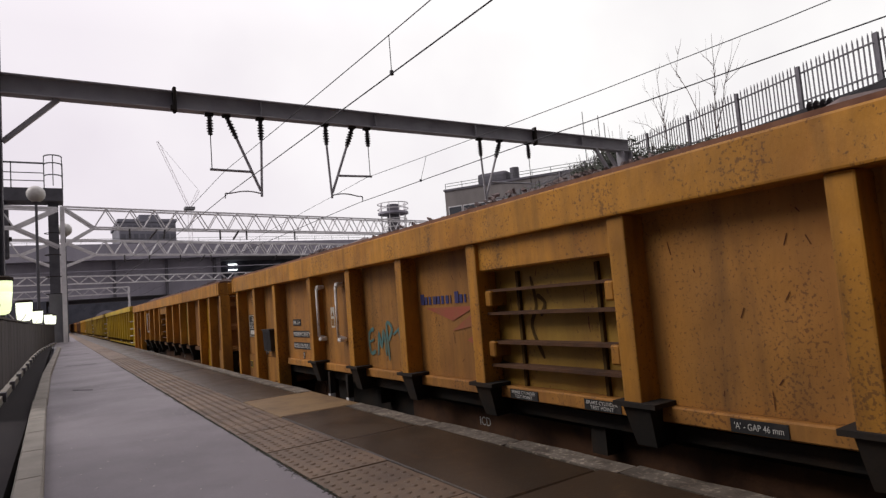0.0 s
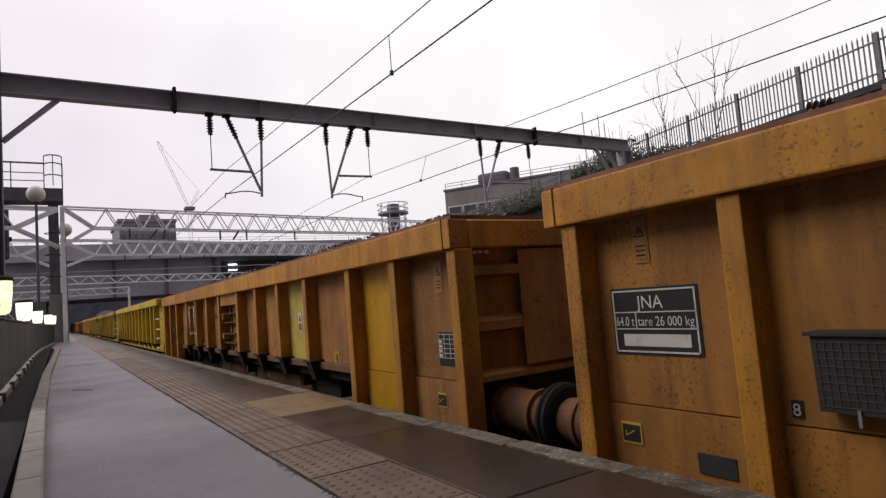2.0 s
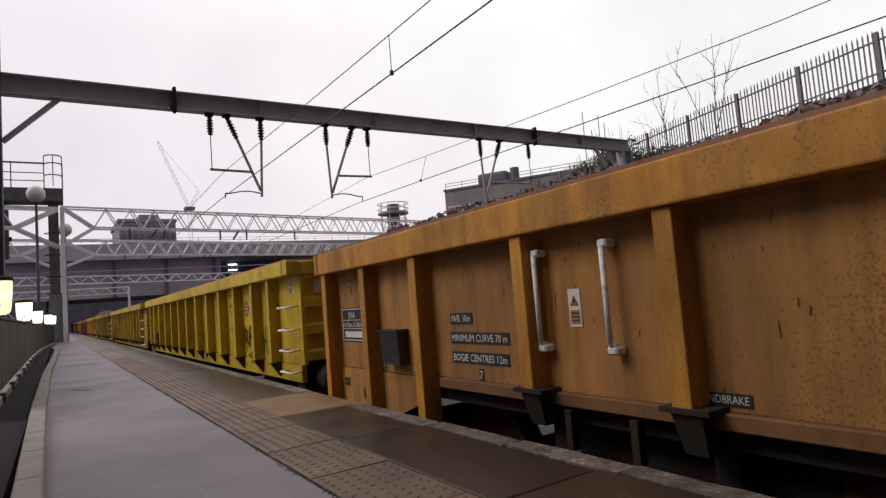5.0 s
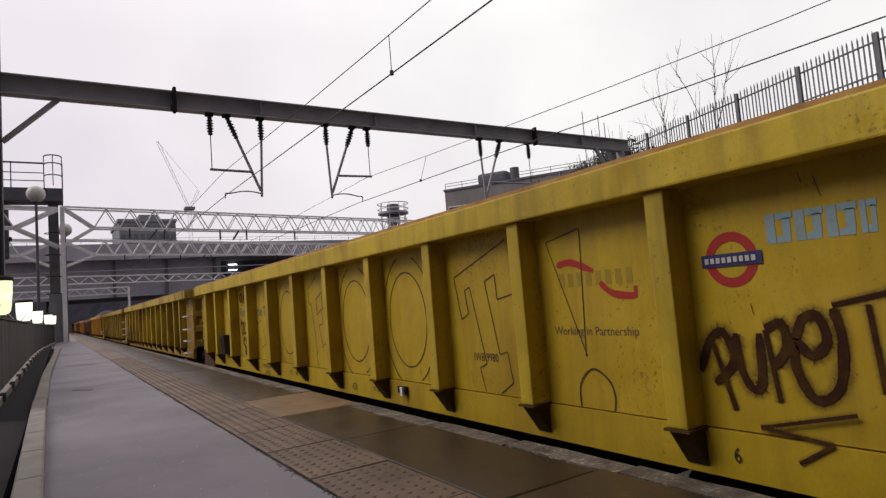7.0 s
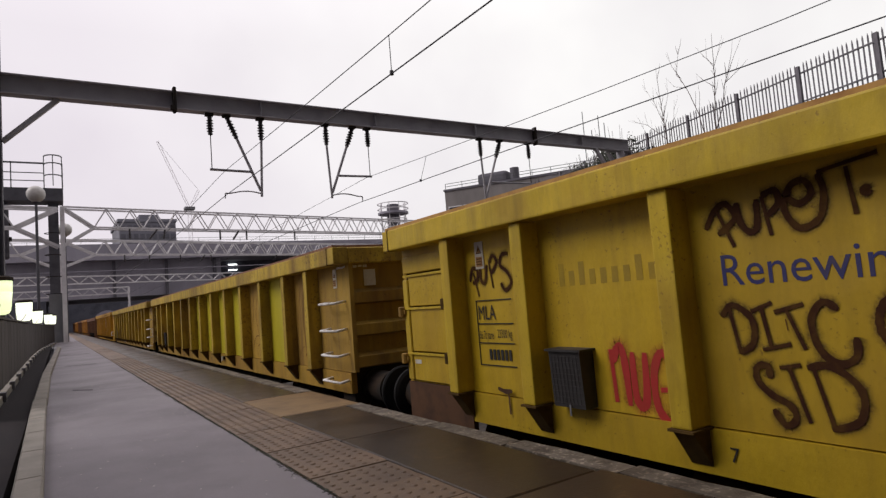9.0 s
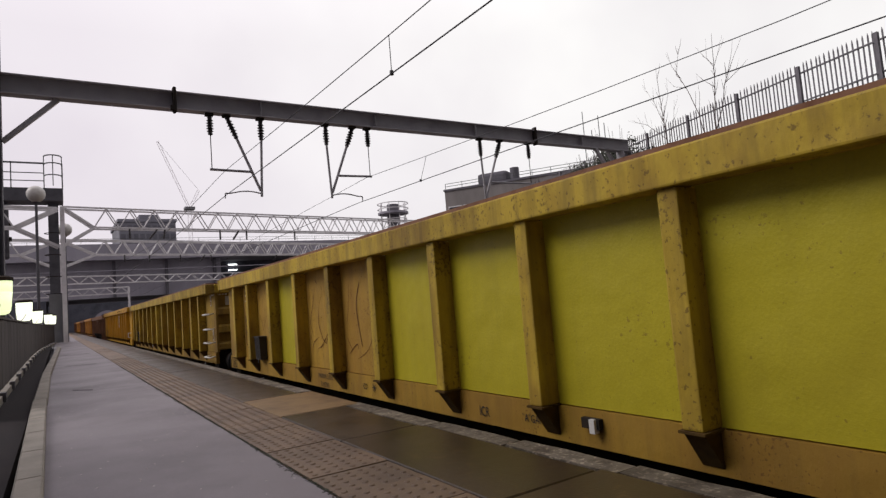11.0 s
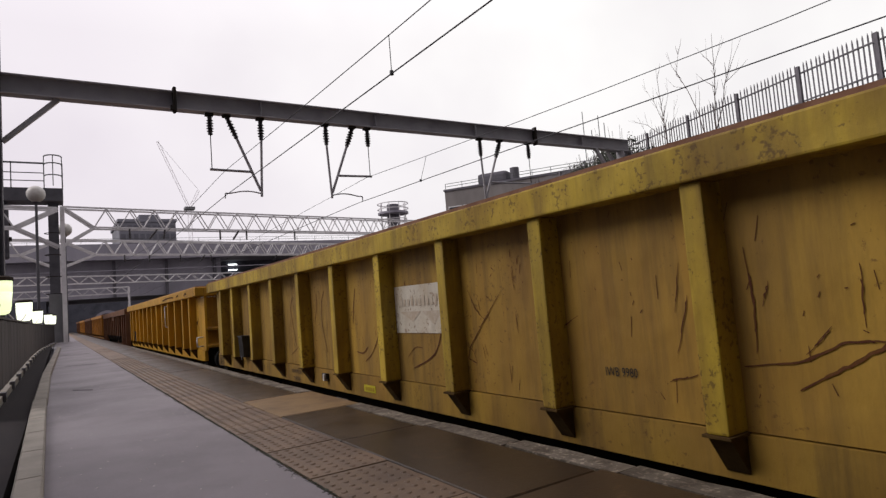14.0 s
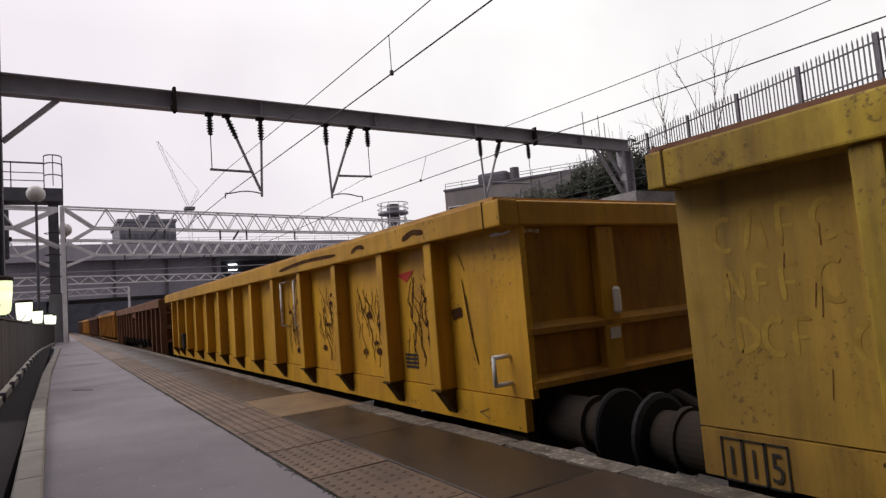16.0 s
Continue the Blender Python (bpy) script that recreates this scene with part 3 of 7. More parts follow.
def back_fence():
    fence = empty("boarded_fence", "dark boarded fence along the back of the platform", "fence")
    bm = bmesh.new()
    box(bm, 0, 0.03, 0.004, 0.296, 0.12, 1.10)
    soften(bm, 0.006)
    me = mesh_of(bm, "fence_board", M["fence_dark"])
    for k in range(117):
        ob = part("fence_board", me, None, fence)
        ob.location = (-0.70 + fence_bend(8.0 + 0.3 * k) + random.uniform(-0.004, 0.004), 8.0 + 0.3 * k, random.uniform(-0.006, 0.006))
    bm = bmesh.new()
    for k in range(26):
        a, b = 8.0 + 1.35 * k, 9.35 + 1.35 * k
        bar(bm, (-0.685 + fence_bend(a), a, 1.1225), (-0.685 + fence_bend(b), b, 1.1225), 0.06, 0.035)
    part("top_rail", bm, M["fence_dark"], fence)
    for k in range(18):
        bm = bmesh.new()
        s = fence_bend(8.3 + 2 * k)
        box(bm, s - 0.67, s - 0.60, 8.2 + 2 * k, 8.38 + 2 * k, -0.02, 0.10)
        part("foot_block", bm, M["concrete_dark"], fence)
    bm = bmesh.new()
    for k in range(38):
        a, b = 6 + k, 7 + k
        bar(bm, (-0.69 + fence_bend(a), a, -0.02), (-0.69 + fence_bend(b), b, -0.02), 0.105, 0.16)
    part("fence_kerb", bm, M["kerb"], fence)


def fence_lamp(y, m):
    lamp = empty("bulkhead_lamp", "lit white-green bulkhead lamp on the platform fence", "lamp", "lamps along the fence", at=(-0.72 + fence_bend(y), y, 1.14))
    h = 0.52
    bm = bmesh.new()
    for za, zb, ra, rb in ((0.03, 0.05, 0.10, 0.14), (0.05, 0.09, 0.14, 0.163), (0.09, 0.36, 0.163, 0.185), (0.36, h, 0.185, 0.187)):
        tube(bm, (0, 0, za), (0, 0, zb), ra, rb, 18)
    part("diffuser", bm, m, lamp, "glowing diffuser", smooth=True)
    bm = bmesh.new()
    tube(bm, (0, 0, h + 0.002), (0, 0, h + 0.05), 0.205, 0.20, 18)
    tube(bm, (0, 0, h + 0.05), (0, 0, h + 0.075), 0.20, 0.15, 18)
    part("hood", bm, M["dark_steel"], lamp, "dark hood")
    bm = bmesh.new()
    box(bm, -0.05, 0.03, -0.05, 0.05, 0.0, 0.028)
    part("bracket", bm, M["dark_steel"], lamp)


platform()
back_fence()
for i, y in enumerate((10.9, 19.6, 29.5, 38.5, 42.3)):
    fence_lamp(y, M["lamp_glow"] if i == 0 else M["lamp_far"])
bm = bmesh.new()
for a, b in ((8, 10.9), (10.9, 19.6), (19.6, 29.5), (29.5, 38.5)):
    pts = [Vector((fence_bend(a + (b - a) * k / 8) - 0.68, a + (b - a) * k / 8, 1.36 - 0.25 * math.sin(math.pi * k / 8))) for k in range(9)]
    for p, q in zip(pts, pts[1:]):
        tube(bm, p, q, 0.012, n=5)
thing("lamp_cable", bm, M["white_rail"], "pale cable slung between the fence lamps", "cable")


# ---- overhead line ----
BY = 16.3


def insulator(p, q, name="insulator", parent=None):
    """A ribbed insulator between p and q."""
    p, q = Vector(p), Vector(q)
    bm = bmesh.new()
    n = 7
    d = q - p
    tube(bm, p, q, 0.055)
    core = part(name, bm, M["insulator"], parent, "dark ribbed insulator", smooth=False)
    for k in range(n):
        c = p + d * (k + 0.5) / n
        e = d / n * 0.24
        bm = bmesh.new()
        tube(bm, c - e, c + e, 0.045, (0.068, 0.088, 0.095, 0.095, 0.095, 0.088, 0.068)[k], 12)
        part("shed", bm, M["insulator"], core)
    return core


def portal():
    g = empty("overhead_line_portal", "dark grey steel beam portal carrying overhead line insulators", "gantry")
    z0, z1 = 6.25, 6.72
    bm = bmesh.new()
    box(bm, -1.0, 20.1, BY - 0.012, BY + 0.012, z0 + 0.03, z1 - 0.03)
    part("beam_web", bm, M["beam_grey"], g)
    for z in (z0, z1 - 0.03):
        bm = bmesh.new()
        box(bm, -1.0, 20.1, BY - 0.15, BY + 0.15, z, z + 0.03)
        part("beam_flange", bm, M["beam_grey"], g)
    for x in (4.9, 8.4, 12.2, 17.3):
        bm = bmesh.new()
        box(bm, x - 0.006, x + 0.006, BY - 0.13, BY - 0.013, z0 + 0.031, z1 - 0.031)
        part("stiffener", bm, M["beam_grey"], g)
    for x in (2.68, 14.9):
        bm = bmesh.new()
        box(bm, x - 0.04, x + 0.04, BY - 0.19, BY + 0.02, z0 - 0.09, z1 + 0.10)
        soften(bm, 0.02)
        tube(bm, (x - 0.06, BY - 0.2, z0 - 0.06), (x - 0.06, BY - 0.2, z0 + 0.06), 0.06)
        part("splice_clamp", bm, M["dark_steel"], g)
    for x0, x1 in ((-1.35, -0.93), (19.55, 20.05)):
        bm = bmesh.new()
        lo, hi = (0, 9.5) if x0 < 0 else (4.4, z0 - 0.002)
        box(bm, x0, x0 + 0.03, BY - 0.2, BY + 0.2, lo, hi)
        box(bm, x1 - 0.03, x1, BY - 0.2, BY + 0.2, lo, hi)
        box(bm, x0 + 0.03, x1 - 0.03, BY - 0.015, BY + 0.015, lo, hi)
        part("mast", bm, M["column_dark"] if x0 < 0 else M["beam_grey"], g, "tall dark mast")
    for a, b in (((-0.92, BY, z0 - 1.09), (0.16, BY, z0)), ((19.4, BY - 0.1, 4.42), (18.0, BY - 0.1, z0)), ((20.2, BY + 0.1, 4.42), (18.9, BY + 0.1, z0))):
        bm = bmesh.new()
        bar(bm, a, b, 0.13, 0.10)
        part("knee_brace", bm, M["beam_grey"], g)
    # three sets of hangers, one to a track
    cz = 3.10 + 0.91
    for xs, flip, cx, low in (((3.54, 3.98, 4.88), 1, 3.85, 0), ((6.79, 7.65, 8.14), -1, 7.75, 0), ((12.42, 13.3, 14.6), -1, 13.0, 0.2)):
        a, b, c = xs
        for k, x in enumerate(xs):
            bm = bmesh.new()
            box(bm, x - 0.11, x + 0.09, BY - 0.08, BY + 0.08, z0 - 0.07, z0 - 0.002)
            part("hanger_plate", bm, M["dark_steel"], g)
        up, out, mid = (c, a, b) if flip > 0 else (a, c, b)
        # upright drop tube
        insulator((up, BY, z0 - 0.07), (up, BY, z0 - 0.62), parent=g)
        bm = bmesh.new()
        foot = (up - 0.07 * flip, BY, cz + 0.03 - low)
        tube(bm, (up, BY, z0 - 0.6), foot, 0.035)
        part("drop_tube", bm, M["beam_grey"], g)
        # slanting stay down to its foot
        tip = Vector((up - flip * 0.09, BY, cz + 0.19))
        top = Vector((mid, BY, z0 - 0.05))
        d = (tip - top).normalized()
        insulator(top, top + d * 0.62, parent=g)
        bm = bmesh.new()
        tube(bm, top + d * 0.6, tip, 0.04)
        part("stay_tube", bm, M["beam_grey"], g)
        # short hanger with rod and the cross arm
        insulator((out, BY, z0 - 0.07), (out, BY, z0 - 0.58), parent=g)
        bm = bmesh.new()
        zz = z0 - 1.51
        tube(bm, (out, BY, z0 - 0.56), (out, BY, zz), 0.012)
        part("hanger_rod", bm, M["dark_steel"], g)
        bm = bmesh.new()
        k = (zz - top.z) / (tip.z - top.z)
        tube(bm, (out - flip * 0.05, BY, zz), (top.x + (tip.x - top.x) * k, BY, zz - 0.02), 0.035)
        part("cross_arm", bm, M["beam_grey"], g)
        # registration arm to the contact wire
        bm = bmesh.new()
        pts = [Vector((up - flip * (0.09 + 0.95 * u), BY, cz + 0.12 + 0.10 * math.sin(math.pi * min(1, u * 1.2)) * 0.6 - 0.02 * u)) for u in [i / 8 for i in range(9)]]
        for p, q in zip(pts, pts[1:]):
            tube(bm, p, q, 0.018, n=6)
        tube(bm, pts[-1], pts[-1] - Vector((0, 0, 0.14)), 0.015, n=6)
        part("registration_arm", bm, M["beam_grey"], g)


def overhead_wires():
    def run(name, pts, r):
        bm = bmesh.new()
        for p, q in zip(pts, pts[1:]):
            tube(bm, p, q, r, n=5)
        thing(name, bm, M["wire"], "thin overhead line wire strung along the track", "wire", "overhead wires")
    # contact and catenary: (x, height over the eye) near the camera and at the portal
    for c0, c1, h0, h1, k0, k1, q0, q1 in ((3.85, 3.85, 2.98, 3.14, 3.85, 3.85, 3.50, 3.79), (8.3, 7.7, 2.87, 3.01, 8.3, 8.0, 3.31, 3.78), (13.6, 13.2, 2.75, 2.8, 13.6, 13.2, 2.95, 3.1)):
        def point(y, contact=True):
            f = (y - 3) / (BY - 3)
            if contact:
                return Vector((c0 + (c1 - c0) * f, y, 0.91 + h0 + (h1 - h0) * f))
            return Vector((k0 + (k1 - k0) * f, y, 0.91 + q0 + (q1 - q0) * f ** 1.3 if f > 0 else 0.91 + q0))
        con = [point(y) for y in (-12, -4, 0, 4, 8, 12, BY)] + [Vector((c1, 30, 0.91 + h1 - 0.05)), Vector((c1, 44, 0.91 + h1 - 0.05)), Vector((c1, 80, 0.91 + h1 - 0.2)), Vector((c1, 118, 0.91 + h1 - 0.4))]
        run("contact_wire", con, 0.010)
        cat = [point(y, False) for y in (-12, -4, 0, 4, 7, 10, 13, BY)] + [Vector((k1, 30, 0.91 + q1 - 0.35)), Vector((k1, 44, 0.91 + q1 + 0.3)), Vector((k1, 80, 0.91 + q1)), Vector((k1, 118, 0.91 + q1 - 0.5))]
        run("catenary_wire", cat, 0.0075)
        for y in ({3.85: (6.85,), 8.3: (12.9,)}.get(c0, ())):
            bm = bmesh.new()
            p, q = point(y), point(y, False)
            tube(bm, p, q, 0.006, n=4)
            tube(bm, p - Vector((0, 0, 0.02)), p + Vector((0, 0, 0.04)), 0.028, n=6)
            thing("dropper", bm, M["wire"], "short dropper wire between contact wire and catenary", "wire", "droppers")


portal()
overhead_wires()


# ---- white lattice gantries over the throat ----
def lattice_gantry(y, x0, x1, z0, z1, pitch, posts, label, chord=0.11, deep=0.9, web=0.065, taper=None, hang=(), flip=1, skew=0.0):
    """skew: metres by which the gantry falls back for each metre to the east."""
    def at(x, yy, z):
        return (x, yy + skew * x, z)
    g = empty("lattice_gantry", label, "gantry", "lattice gantries")
    for yy in (y, y + deep):
        for z in (z0, z1):
            bm = bmesh.new()
            a = x0 if taper is None or z == z1 else taper
            bar(bm, at(flip * a, yy, z), at(flip * x1, yy, z), chord)
            part("chord", bm, M["white_steel"], g)
        x, up = (x0 if taper is None else taper), True
        k = 0
        while x < x1 - pitch / 2 and k < 130:
            bm = bmesh.new()
            bar(bm, at(flip * x, yy, z0 if up else z1), at(flip * (x + pitch / 2), yy, z1 if up else z0), web)
            part("diagonal", bm, M["white_steel"], g)
            x += pitch / 2
            up = not up
            k += 1
        if taper is not None:
            for p, q in ((at(flip * x0, yy, z1), at(flip * taper, yy, z0)), (at(flip * x0, yy, z0 - 1.15), at(flip * taper, yy, z0))):
                bm = bmesh.new()
                bar(bm, p, q, chord * 1.3)
                part("end_strut", bm, M["white_steel"], g)
    for x, zt in posts:
        for dy in (0, deep):
            bm = bmesh.new()
            box(bm, x - 0.12, x + 0.12, y + skew * x + dy - 0.12, y + skew * x + dy + 0.12, 0.0 if -0.6 < x < 2 else -1.32, zt)
            part("post", bm, M["white_steel"], g)
    for x, lean in hang:
        insulator(at(x, y, z0 - 0.06), at(x + lean, y, z0 - 0.72), parent=g)
    return g


lattice_gantry(43.4, 0.45, 33, 6.2 + 0.91, 7.45 + 0.91, 1.45, [(0.45, 8.36), (33, 8.36)], "white lattice steel gantry across the tracks on posts", taper=2.15, skew=0.2, web=0.055, chord=0.10,
               hang=((4.2, 0), (5.9, -0.5), (6.4, -0.1), (10.2, 0), (11.6, -0.45), (12.2, 0), (16.2, 0)))
lattice_gantry(44.0, -0.2, 16, 6.2 + 0.91, 7.45 + 0.91, 1.45, [(-15.9, 8.36)], "white lattice steel gantry continuing past the platform", taper=2.0, flip=-1, chord=0.13, web=0.055, skew=0.2)
lattice_gantry(60.0, -0.2, 20, 6.15 + 0.91, 7.4 + 0.91, 1.5, [(-19.9, 8.3)], "white lattice steel gantry past the platform, further on", taper=2.4, flip=-1, web=0.075, chord=0.13, skew=0.28)
lattice_gantry(59.5, 0.4, 40, 6.15 + 0.91, 7.4 + 0.91, 1.5, [(0.4, 7.9), (40, 7.9)], "white lattice steel gantry further along the tracks", taper=3.0, web=0.075, chord=0.12, skew=0.28,
               hang=((5.3, 0), (7.4, 0), (10.2, 0), (12.6, -0.5), (13.2, 0), (20.5, -0.4), (25.2, 0)))
lattice_gantry(97.5, -14, 36, 5.95 + 0.91, 7.0 + 0.91, 2.4, [(23.5, 6.9)], "slim pale lattice gantry before the bridge", skew=0.3)
lattice_gantry(112, -14, 10.2, 4.9 + 0.91, 5.9 + 0.91, 2.2, [(10.2, 6.8)], "slim pale lattice gantry ending on a white post", chord=0.14)


def signal_bridge():
    g = empty("signal_bridge", "grey signal bridge with railed walkway and ladder hoop", "signal bridge")
    Y0 = 45.6
    bm = bmesh.new()
    box(bm, -0.37, 0.34, Y0, Y0 + 0.7, 0, 3.1)
    part("column_base", bm, M["column_grey"], g, "pale grey column casing")
    bm = bmesh.new()
    box(bm, -0.30, 0.27, Y0 + 0.05, Y0 + 0.65, 3.1, 9.0)
    part("column", bm, M["column_dark"], g, "dark grey column")
    bm = bmesh.new()
    box(bm, 0.36, 0.62, Y0 - 0.3, Y0 + 0.1, 0, 2.4)
    part("cabinet", bm, M["column_dark"], g, "dark equipment cabinet")
    bm = bmesh.new()
    box(bm, -9, 0.55, Y0 - 0.9, Y0 + 0.9, 8.95, 9.75)
    part("walkway", bm, M["column_dark"], g, "dark walkway girder")
    for z in (10.2, 10.7, 11.3, 11.35):
        bm = bmesh.new()
        bar(bm, (-9, Y0 - 0.88, z), (-0.45, Y0 - 0.88, z), 0.05)
        part("guard_rail", bm, M["steel_grey"], g)
    for x in (-2.15, -0.45, 0.53):
        bm = bmesh.new()
        bar(bm, (x, Y0 - 0.88, 9.7), (x, Y0 - 0.88, 11.35), 0.06)
        part("stanchion", bm, M["steel_grey"], g)
    for z in (10.5, 11.25, 11.75):
        bm = bmesh.new()
        pts = [Vector((0.03 + 0.48 * math.cos(a), Y0 - 0.9 - 0.6 * math.sin(a), z)) for a in [math.pi * i / 10 for i in range(11)]]
        for p, q in zip(pts, pts[1:]):
            bar(bm, p, q, 0.06)
        part("ladder_hoop", bm, M["steel_grey"], g)
    for x in (-0.45, 0.03, 0.51):
        bm = bmesh.new()
        bar(bm, (x, Y0 - 0.9 - (0.6 if x == 0.03 else 0), 9.8), (x, Y0 - 0.9 - (0.6 if x == 0.03 else 0), 11.75), 0.05)
        part("hoop_strap", bm, M["steel_grey"], g)
    for z in (7.0, 5.6, 4.2, 3.1):
        bm = bmesh.new()
        pts = [Vector((-0.02 + 0.5 * math.cos(a), Y0 + 0.2 - 0.45 * math.sin(a), z)) for a in [2 * math.pi * i / 14 for i in range(15)]]
        for p, q in zip(pts, pts[1:]):
            bar(bm, p, q, 0.04)
        part("cable_ring", bm, M["dark_steel"], g)
    bm = bmesh.new()
    box(bm, -3.4, -2.35, Y0 - 0.5, Y0 + 0.3, 5.4, 8.95)
    soften(bm, 0.08)
    part("signal_head", bm, M["column_dark"], g, "dark back of a signal head")
    for z in (6.6, 7.5):
        bm = bmesh.new()
        tube(bm, (-2.33, Y0 - 0.3, z), (-2.2, Y0 - 0.3, z), 0.14)
        part("signal_bolt", bm, M["dark_steel"], g)


def globe_lamp(x, y, z, r, foot):
    g = empty("globe_lamp", "cream globe platform lamp on a slim grey post", "lamp", "globe lamps", at=(x, y, 0))
    bm = bmesh.new()
    bmesh.ops.create_uvsphere(bm, u_segments=18, v_segments=12, radius=r)
    for v in bm.verts:
        v.co.z += z
    part("globe", bm, M["globe"], g, "cream globe", smooth=True)
    bm = bmesh.new()
    tube(bm, (0, 0, foot), (0, 0, z - r * 0.92), 0.07, 0.06)
    tube(bm, (0, 0, z - r - 0.02), (0, 0, z - r + 0.08), 0.14)
    part("post", bm, M["column_dark"], g)


signal_bridge()
globe_lamp(-0.72, 36.0, 7.70, 0.42, 0)
globe_lamp(0.62, 48.5, 7.6, 0.45, 0)


# ---- road bridge and covered station behind ----
def far_bridge():
    Y0 = 125
    k = Y0 / 90
    g = empty("overbridge", "stained grey concrete road bridge over dark station tracks", "bridge", kind="structure")
    bm = bmesh.new()
    box(bm, -40, 110, Y0, Y0 + 30, 8.4 * k + 0.91, 10.5 * k + 0.91)
    part("parapet", bm, M["concrete"], g, "long grey concrete parapet")
    bm = bmesh.new()
    box(bm, -40, 28.5, Y0 + 3, Y0 + 30, 3.5 * k + 0.91, 8.4 * k + 0.9)
    part("fascia", bm, M["concrete"], g, "sooty concrete fascia")
    bm = bmesh.new()
    box(bm, 28.5, 110, Y0 + 12, Y0 + 30, 2.5 * k + 0.91, 8.4 * k + 0.9)
    part("deck_recess", bm, M["tunnel_dark"], g)
    bm = bmesh.new()
    box(bm, -40, -1.5, Y0 + 2, Y0 + 30, -1.32, 3.5 * k + 0.9)
    box(bm, 30, 110, Y0 + 14, Y0 + 30, -1.32, 2.5 * k + 0.9)
    part("abutment", bm, M["tunnel_dark"], g)
    bm = bmesh.new()
    box(bm, -42, 112, Y0 + 60, Y0 + 61, -1.32, 16)
    part("hall_wall", bm, M["tunnel_dark"], g, "dark back wall of the covered station")
    for x in (-20, -10, 0, 9, 18, 27):
        bm = bmesh.new()
        box(bm, x, x + 0.5, Y0 + 2.4, Y0 + 2.99, 3.5 * k + 0.92, 8.4 * k + 0.9)
        part("fascia_rib", bm, M["concrete_dark"], g)
    bm = bmesh.new()
    box(bm, -40, 110, Y0 - 0.5, Y0 - 0.01, 6.9 * k + 0.91, 7.0 * k + 0.91)
    part("cable_tray", bm, M["concrete"], g)
    bm = bmesh.new()
    for i in range(40):
        bar(bm, (-40 + i * 4, Y0 + 0.3, 10.5 * k + 0.91), (-40 + i * 4, Y0 + 0.3, 10.5 * k + 1.9), 0.06)
    for z in (1.4, 1.9):
        bar(bm, (-40, Y0 + 0.3, 10.5 * k + z), (110, Y0 + 0.3, 10.5 * k + z), 0.06)
    part("bridge_railing", bm, M["steel_grey"], g)
    # pale arch of the far tunnel mouth
    bm = bmesh.new()
    n = 20
    cx, cz, r = 7.85, 1.04, 2.4
    for r0, y0, y1 in ((r, Y0 + 1.0, Y0 + 1.6),):
        for i in range(n):
            a, b = math.pi * i / n, math.pi * (i + 1) / n
            prism(bm, [(cx + q * math.cos(w), y0, cz + q * math.sin(w)) for q, w in ((r0, a), (r0, b), (r0 - 0.5, b), (r0 - 0.5, a))],
                  [(cx + q * math.cos(w), y1, cz + q * math.sin(w)) for q, w in ((r0, a), (r0, b), (r0 - 0.5, b), (r0 - 0.5, a))])
    part("arch", bm, M["concrete"], g, "pale arched end wall under the bridge")
    for z in (10.42, 11.63):
        bm = bmesh.new()
        box(bm, 32.01, 33.88, Y0 + 11.5, Y0 + 11.6, z, z + 0.28)
        part("strip_light", bm, M["strip_glow"], g, "lit strip light")


far_bridge()


# ---- skyline ----
def tower_block():
    k = 230 / 90
    g = empty("office_block", "flat-roofed grey office block rising behind the bridge", "building")
    bm = bmesh.new()
    box(bm, 7.3 * k, 14.3 * k, 230, 260, 0, 13.8 * k)
    part("wall", bm, M["building_far"], g)
    bm = bmesh.new()
    box(bm, 7.1 * k, 14.45 * k, 229.6, 260.4, 13.8 * k, 13.8 * k + 1.0)
    part("roof", bm, M["building_far"], g)
    bm = bmesh.new()
    box(bm, 10 * k, 12.5 * k, 236, 250, 13.8 * k + 1, 13.8 * k + 3.5)
    part("plant_room", bm, M["building_far"], g)
    for i in range(9):
        for j in range(5):
            bm = bmesh.new()
            x = 7.5 * k + i * 1.95
            box(bm, x, x + 1.4, 229.9, 229.97, 13.8 * k - 3 - j * 3, 13.8 * k - 1.2 - j * 3)
            part("window", bm, M["far_window"], g)


def tower_crane():
    k = 300 / 90
    g = empty("tower_crane", "pale lattice tower crane with a raised jib on the skyline", "crane")
    base = Vector((16.2 * k, 300, 15.6 * k))
    for a, b, w, n in ((Vector((16.2 * k, 300, 0)), base, 1.6, 30), (base, Vector((12.4 * k, 300, 25.1 * k)), 1.0, 20), (base, base + Vector((4.5, 0, 9)), 1.0, 6)):
        bm = bmesh.new()
        d = (b - a)
        s = d.normalized().cross(Vector((0, 1, 0))) * w / 2
        for t in (-1, 1):
            bar(bm, a + s * t, b + s * t, 0.13)
        for i in range(n):
            p, q = a + d * i / n, a + d * (i + 1) / n
            bar(bm, p + s * (-1) ** i, q - s * (-1) ** i, 0.08)
        part("lattice_boom", bm, M["crane"], g)
    bm = bmesh.new()
    box(bm, base.x - 2.2, base.x + 2.2, 298, 302, base.z - 0.6, base.z + 0.7)
    part("machinery_deck", bm, M["column_grey"], g)
    bm = bmesh.new()
    tube(bm, Vector((12.4 * k, 300, 25.1 * k)), base + Vector((4.5, 0, 9)), 0.06, n=4)
    part("jib_tie", bm, M["wire"], g)


